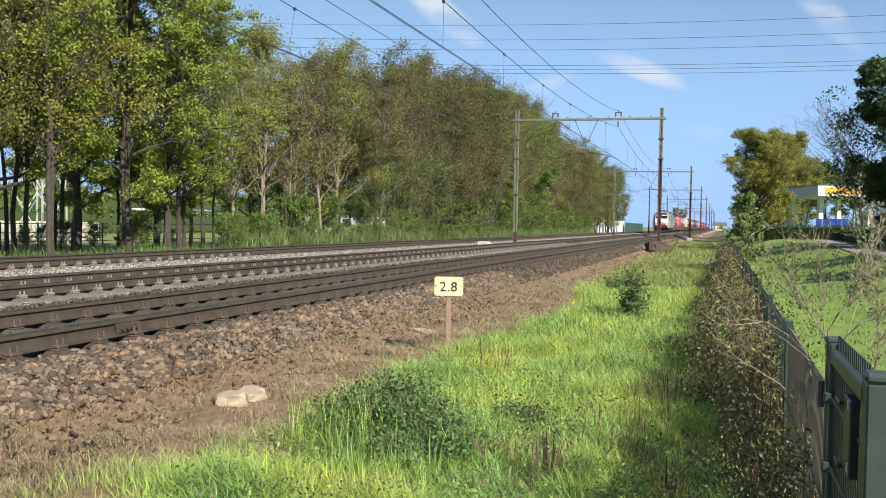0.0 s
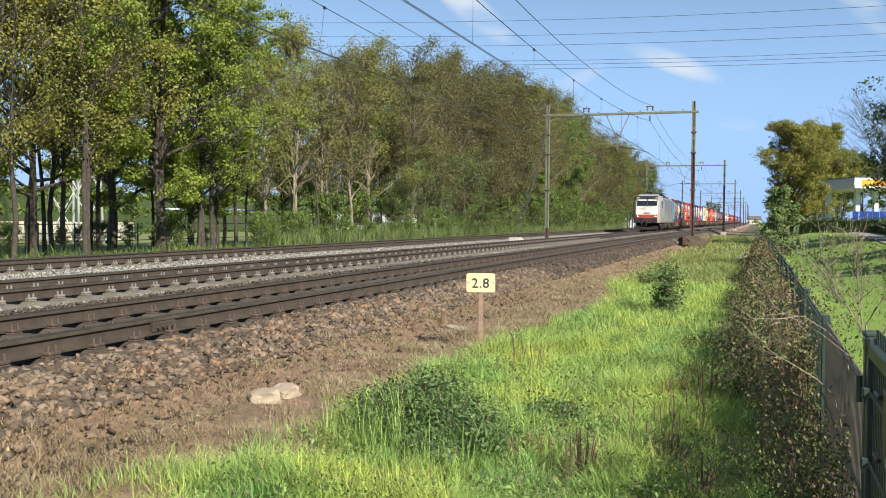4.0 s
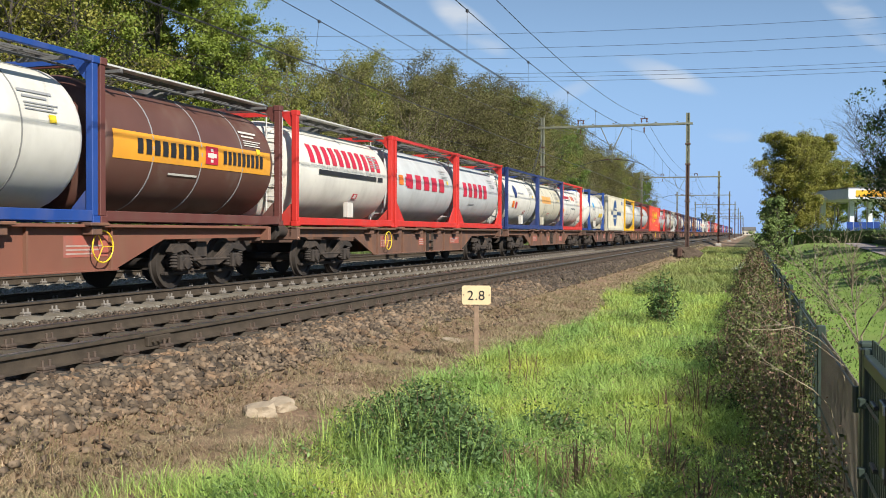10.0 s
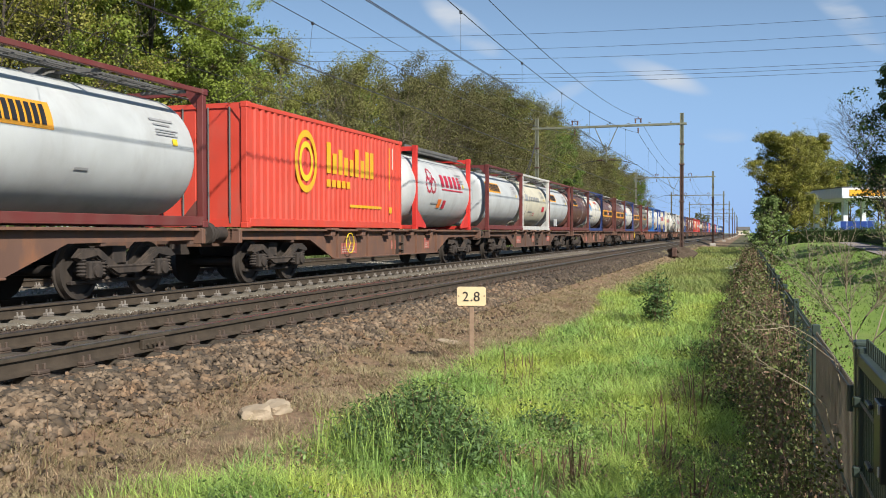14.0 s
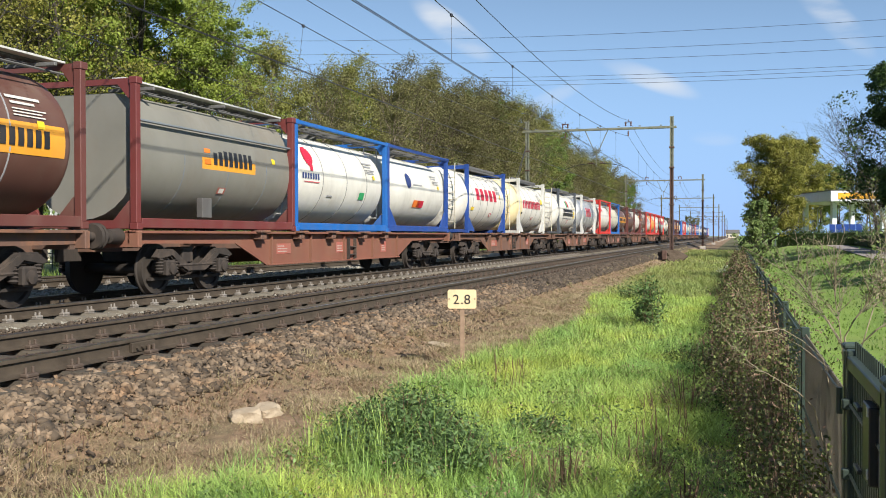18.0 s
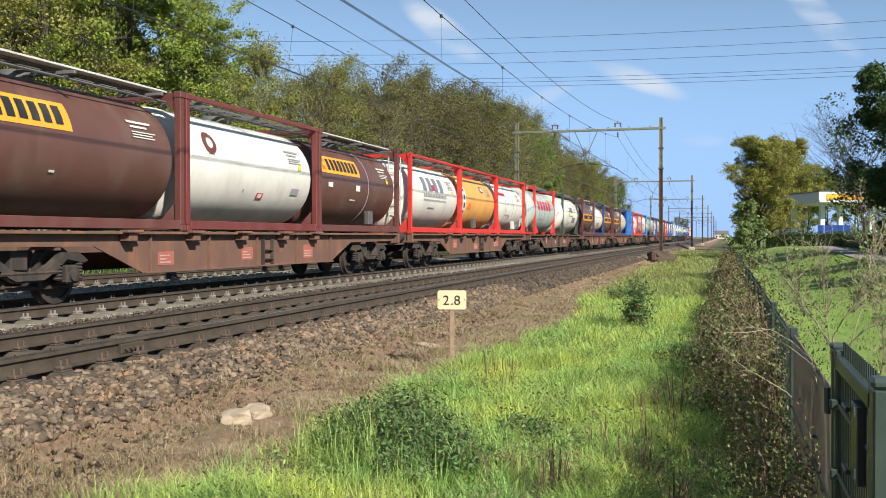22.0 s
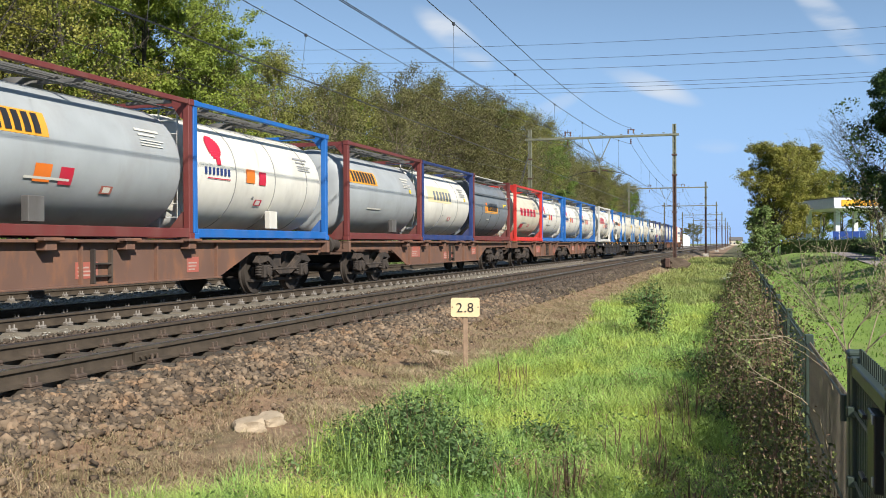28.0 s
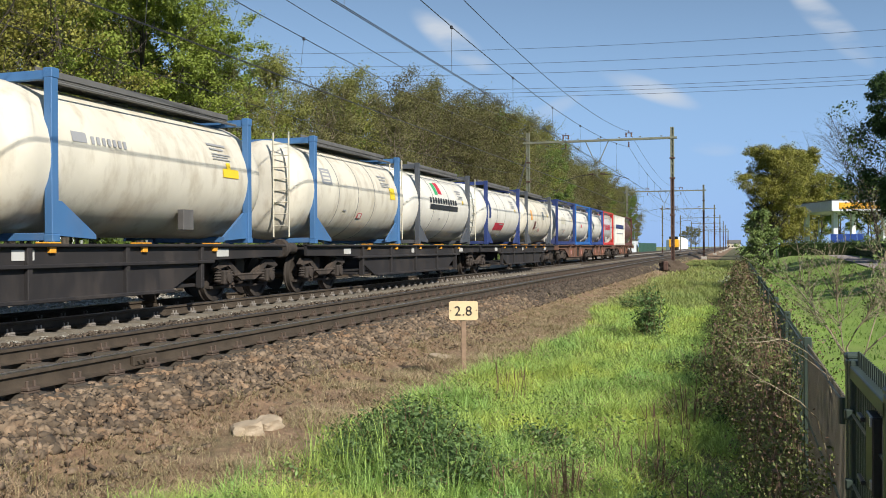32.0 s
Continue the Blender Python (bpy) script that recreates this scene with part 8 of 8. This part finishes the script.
def build_low_plants():
    leafy("weed_bush", "dense dark green weed bush in the grass", "bush", -2.5, 7.05, 0.62, 0.55, 0.40, 15000, 0.045, M_LEAF_WEED, 110, 3)
    leafy("weed_bush", "dense dark green weed bush in the grass", "bush", -2.0, 6.55, 0.45, 0.45, 0.32, 7000, 0.045, M_LEAF_WEED, 60, 4)
    leafy("weed_clump", "small dark green weed clump in the grass", "bush", -1.62, 7.85, 0.26, 0.22, 0.24, 1300, 0.05, M_LEAF_WEED, 20, 5)
    leafy("weed_clump", "small dark green weed clump in the grass", "bush", -1.5, 17.8, 0.32, 0.32, 0.85, 1500, 0.08, M_LEAF_WEED, 26, 6)
    rng = np.random.default_rng(77)
    pts = feet(rng, 2600, -3.2, -1.4, 6.0, 7.7, lambda x, y: 1.0 if ((x + 2.3) / 0.85) ** 2 + ((y - 6.75) / 0.75) ** 2 < 1 and rng.random() < 0.75 - 0.4 * (y - 6) else 0.0)
    blades("tall_grass", rng, pts, 0.40, 0.0028, 0.5, M_GRASS, "tall green grass growing through the weed bush", "grass")
    leafy("weed_clump", "low leafy clump beside the soil", "bush", -3.05, 7.2, 0.3, 0.3, 0.22, 420, 0.05, M_GRASS, 14, 7)
    leafy("weed_clump", "small green weed clump in the grass", "bush", -2.5, 25.0, 0.5, 0.5, 0.5, 900, 0.08, M_LEAF_WEED, 20, 8)
    # green weeds in the fence's shade, which is put into their dark leaf colour
    for k, (x, y, r, hh) in enumerate(((-0.62, 13.2, 0.36, 0.3), (-0.25, 12.0, 0.3, 0.42), (-0.3, 19.0, 0.4, 0.45), (-0.2, 16.0, 0.36, 0.45), (-0.35, 27.0, 0.5, 0.45), (0.0, 9.3, 0.24, 0.34))):
        leafy("shade_weed", "green weed clump beside the brambles, darkened as if in shade", "weed", x, y, r, r, hh, 1100, 0.042, M_LEAF_DARK, 24, 60 + k, "dark weeds along the fence")
    leafy("white_flowers", "patch of small white flowers at the fence", "flowers", -0.3, 45, 0.5, 1.2, 0.4, 700, 0.07, M_FLOWER, 30, 9)
    for k, (x, y, r, hh) in enumerate(((-1.08, 6.3, 0.16, 0.3), (-0.55, 6.9, 0.22, 0.28), (-0.3, 6.0, 0.2, 0.3), (-0.45, 9.6, 0.3, 0.4), (-0.25, 13.0, 0.35, 0.5), (-1.55, 6.7, 0.14, 0.22))):
        leafy("withered_weed", "withered brown weed in the grass", "weed", x, y, r, r, hh, 500, 0.024, M_LEAF_DEAD, 16, 40 + k, "withered weeds")
    # dead seed stalks
    rnd = random.Random(3)
    for x, y, n, h in ((-2.35, 9.9, 9, 0.42), (-0.75, 6.9, 10, 0.4), (-1.35, 6.0, 8, 0.36), (-4.35, 5.3, 6, 0.42), (-0.6, 8.2, 8, 0.4)):
        root = thing("dead_stalks", "brown dead seed stalks standing in the grass", "weeds", "dead stalks", at=(x, y, ground_z(x)))
        for _ in range(n):
            a, b = rnd.uniform(-0.25, 0.25), rnd.uniform(-0.15, 0.15)
            q = h * rnd.uniform(0.6, 1.2)
            g = Geo().tube([(a, b, 0), (a + 0.03, b, q * 0.6), (a + rnd.uniform(-0.05, 0.07), b, q)], 0.003, 4, 0.002)
            g.tube([(a + 0.02, b, q * 0.72), (a + 0.02, b, q * 0.98)], 0.0048, 5, 0.002)
            part("stalk", g, M_STEM, root)


M_FLOWER = leaf_mat("white_petals", (0.7, 0.72, 0.65), (0.5, 0.6, 0.4), 0.3, 0.2)
build_low_plants()


# ---- ballast stones ----
def build_stones():
    rng = np.random.default_rng(33)
    cube = np.array([(x, y, z) for x in (-1, 1) for y in (-1, 1) for z in (-1, 1)]) * 0.62
    cf = np.array([(0, 1, 3), (0, 3, 2), (4, 6, 7), (4, 7, 5), (0, 4, 5), (0, 5, 1), (2, 3, 7), (2, 7, 6), (0, 2, 6), (0, 6, 4), (1, 5, 7), (1, 7, 3)])

    def heap(name, n, x0, x1, y0, y1, size, material, label, power=1.0, keep=None):
        x = rng.uniform(x0, x1, n)
        y = y0 + (y1 - y0) * rng.random(n) ** power
        if keep is not None:
            ok = keep(x, y)
            x, y = x[ok], y[ok]
            n = len(x)
        r = size * rng.uniform(0.45, 1.35, n)
        z = np.array([ground_z(a) for a in x]) + r * 0.25 + rng.uniform(0, 0.02, n)
        q = rng.normal(0, 1, (n, 3, 3))
        q, _ = np.linalg.qr(q)
        stretch = rng.uniform(0.4, 1.3, (n, 1, 3))
        v = (cube[None] + rng.uniform(-0.42, 0.42, (n, 8, 3))) * stretch * r[:, None, None]
        v = np.einsum("nij,nkj->nki", q, v)
        v[:, :, 2] *= 0.8
        v += np.stack([x, y, z], 1)[:, None, :]
        f = (cf[None] + (np.arange(n) * 8)[:, None, None]).reshape(-1, 3)
        ob = new(name, raw_mesh(name, v.reshape(-1, 3), f, material))
        tagged(ob, label, "ballast", kind="stuff")

    heap("ballast_stones", 14000, -5.75, -4.85, 3.5, 26, 0.042, M_STONE, "loose brown ballast stones on the track's shoulder", 1.5)
    heap("ballast_stones", 5000, -5.7, -4.85, 24, 60, 0.06, M_STONE_DARK, "loose brown ballast stones on the track's shoulder", 1.2)
    heap("ballast_stones", 900, -4.9, -4.2, 3.5, 20, 0.028, M_STONE, "scattered brown stones on the soil", 1.4)
    heap("ballast_stones", 9000, -9.6, -7.9, 5, 32, 0.035, M_STONE_DARK, "brown ballast stones between the tracks", 1.4)
    heap("ballast_stones", 3500, -7.4, -6.0, 4, 24, 0.022, M_STONE_DARK, "brown ballast stones between the rails", 1.4)
    heap("pale_stones", 9000, -15.7, -12.7, 12, 75, 0.036, M_STONE_PALE, "pale crushed stone beside the siding", 1.4)
    heap("pale_stones", 1500, -9.95, -9.5, 8, 45, 0.028, M_STONE_PALE, "pale stones along the rail", 1.3)


build_stones()


# ---- hedge beyond the path, brambles on the fence, bare shrub behind the gate ----
M_BRAMBLE = leaf_mat("bramble_leaves", (0.19, 0.21, 0.065), (0.06, 0.08, 0.028), 0.25, 0.6)
M_CANE = leaf_mat("brown_bramble_canes", (0.15, 0.09, 0.062), (0.25, 0.17, 0.12), 0.05, 0.6)
M_BRAMBLE_DRY = leaf_mat("withered_bramble_leaves", (0.13, 0.075, 0.048), (0.20, 0.135, 0.085), 0.1, 0.6)


def build_hedges():
    hedge_row(10.4, 50, 13.6, 116, 1.4, 1.6, "dark clipped hedge beside the path", M_HEDGE, M_LEAF_DARK, 4, 12000, 0.14)
    hedge_row(14.5, 116, 5.2, 122, 1.6, 1.4, "dark clipped hedge in front of the forecourt", M_HEDGE, M_LEAF_DARK, 5, 5000, 0.16)
    hedge_row(-74, 20, -66, 150, 4.6, 3.0, "distant green belt of shrubs beyond the field", M_HEDGE, M_LEAF_GREEN, 6, 16000, 0.6)
    rnd, rng = random.Random(9), np.random.default_rng(9)
    # brambles: arching canes with leaves, in clumps along the fence
    y = 4.55
    while y < 46:
        root = thing("bramble_bush", "tangled bramble bush over the fence, half withered", "bush", "brambles on the fence", at=(FX + (-0.04 if y > 6.3 else -0.1) + rnd.uniform(-0.08, 0.08), y, -0.78))
        canes, pts = Geo(), []
        spread, tall = rnd.uniform(0.5, 1.0 if y < 9 else 1.7), rnd.uniform(0.8, 1.06)
        for _ in range(22 if y < 6.1 else 60 if y < 14 else 40 if y < 20 else 18):
            a = rnd.gauss(3.14, 1.0)
            reach, h = spread * rnd.uniform(0.08, 0.24 if y < 6.1 else 0.34 if y < 7.5 else 0.5), tall * rnd.uniform(0.35, 1.1 if y < 5.7 else 1.27)
            p = [Vector((0.1 * math.cos(a), 0.5 * rnd.uniform(-1, 1), 0))]
            for q in (0.33, 0.66, 1.0):
                p.append(p[0] + Vector((reach * q * math.cos(a), 0.9 * reach * q * math.sin(a), h * math.sin(q * 2.6) + 0.03 * rnd.uniform(-1, 1))))
            canes.tube(p, rnd.choice((0.0024, 0.0024, 0.004)), 3, 0.0012, caps=False)
            for s in np.linspace(0.1, 1, 12):
                m = min(2, int(s * 3))
                pts.append(p[m].lerp(p[m + 1], s * 3 - m))
        tagged(part("cane_tangle", canes, M_CANE, root, "brown thorny canes"), kind="stuff")
        pts = np.array([tuple(p) for p in pts])
        share = rng.gamma(0.3, 1.0, len(pts))
        share /= share.sum()
        n = 1800 if y < 6.1 else 3800 if y < 9 else 2600 if y < 16 else 1100
        v, f = leaf_quads(rng, pts[rng.choice(len(pts), n, p=share)], (0.05, 0.08, 0.06), 0.026 if y < 9 else 0.034 if y < 16 else 0.055)
        tagged(part("leaves", raw_mesh("leaves", v, f, M_BRAMBLE), None, root), kind="stuff")
        v, f = leaf_quads(rng, pts[rng.integers(0, len(pts), n * 2 // 3)], (0.06, 0.12, 0.08), 0.019 if y < 9 else 0.028 if y < 16 else 0.055)
        tagged(part("withered_leaves", raw_mesh("withered_leaves", v, f, M_BRAMBLE_DRY), None, root), kind="stuff")
        y += 0.75 if y < 14 else 1.2
    # the bare shrub: long pale shoots that fork into fine twigs
    base = Vector((0.58, 4.95, -0.8))
    root = thing("bare_shrub", "bare pale shrub with long shoots and first leaves", "shrub", at=tuple(base))
    fine = []

    def fork(g, p, d, ln, r, depth):
        pts = [p]
        for q in range(4):
            d = (d + Vector((rnd.uniform(-1, 1), rnd.uniform(-1, 1), rnd.uniform(-0.5, 0.75))) * 0.16).normalized()
            pts.append(pts[-1] + d * ln / 4)
        g.tube(pts, r, 5 if depth else 3, r * 0.5, caps=False)
        if depth < 2:
            fine.extend(pts[1:])
        if depth:
            for k in range(7 if depth > 1 else 4):
                m = rnd.randrange(1, 5)
                side = (d * 0.7 + Vector((rnd.uniform(-1, 1), rnd.uniform(-1, 1), rnd.uniform(-0.5, 0.9)))).normalized()
                fork(g, pts[m], side, ln * rnd.uniform(0.28, 0.55), r * 0.5, depth - 1)

    aims = [((0.51, 4.9, 0.5), (0.32, 5.4, 0.81), (-0.02, 6.2, 1.01)), ((0.42, 4.9, 0.42), (0.18, 4.9, 0.58), (-0.01, 4.9, 0.67)), ((0.4, 4.85, 0.46), (0.22, 4.8, 0.6), (0.04, 4.8, 0.6)),
            ((0.51, 5.0, 0.55), (0.6, 5.0, 0.7), (0.70, 5.0, 0.86)), ((0.51, 4.75, 0.5), (0.72, 4.7, 0.7), (1.0, 4.8, 0.8)), ((0.5, 5.0, 0.5), (0.47, 5.0, 0.72), (0.46, 5.0, 0.9)),
            ((0.6, 5.1, 0.5), (0.72, 5.2, 0.85), (0.74, 5.25, 1.05)), ((0.35, 4.7, 0.25), (0.2, 4.6, 0.38), (0.08, 4.6, 0.43)), ((0.64, 4.7, 0.2), (0.68, 4.6, 0.5), (0.67, 4.6, 0.82)), ((0.5, 4.9, 0.5), (0.38, 5.1, 0.7), (0.3, 5.2, 0.88)), ((0.6, 4.9, 0.4), (0.85, 5.0, 0.6), (1.1, 5.2, 0.75))]
    for k, way in enumerate(aims):
        p = [Vector((rnd.uniform(-0.08, 0.08), rnd.uniform(-0.1, 0.1), 0.0))] + [Vector(w) - base for w in way]
        g = Geo()
        smooth = [p[0], p[0].lerp(p[1], 0.6) + Vector((0.03, 0, 0)), p[1], p[1].lerp(p[2], 0.5) + Vector((0, 0, 0.015)), p[2], p[2].lerp(p[3], 0.5) + Vector((0, 0, 0.012)), p[3]]
        g.tube(smooth, 0.007 if k in (3, 4) else 0.0038 if k in (1, 2, 7) else 0.0045, 6, 0.0015)
        for m in (3, 4, 5):
            for q in range(8 if k not in (0, 1, 2, 7) else 1 if m == 4 else 0):
                d = (smooth[m + 1] - smooth[m]).normalized() + Vector((rnd.uniform(-1, 1), rnd.uniform(-1, 1), rnd.uniform(-0.5, 0.9))) * 0.8
                fork(g, smooth[m].lerp(smooth[m + 1], rnd.random()), d.normalized(), rnd.uniform(0.1, 0.27), 0.0022, 2 if q < 2 and k > 2 else 1)
        part("shoot", g, M_TWIG_PALE, root)
    pts = np.array([tuple(p) for p in fine])
    v, f = leaf_quads(rng, pts[rng.integers(0, len(pts), 1700)], (0.008, 0.008, 0.008), 0.017)
    tagged(part("leaves", raw_mesh("leaves", v, f, M_LEAF_PALE), None, root), kind="stuff")


M_TWIG_PALE = mat("pale_shrub_bark", (0.20, 0.16, 0.10), (0.36, 0.30, 0.20), scale=10, rough=0.9)
build_hedges()


def motions():
    for ob, u, z in MOVING:
        walk(ob, [(t, pose(MID_X, s + u, z)) for t, s in TRAIN])


motions()
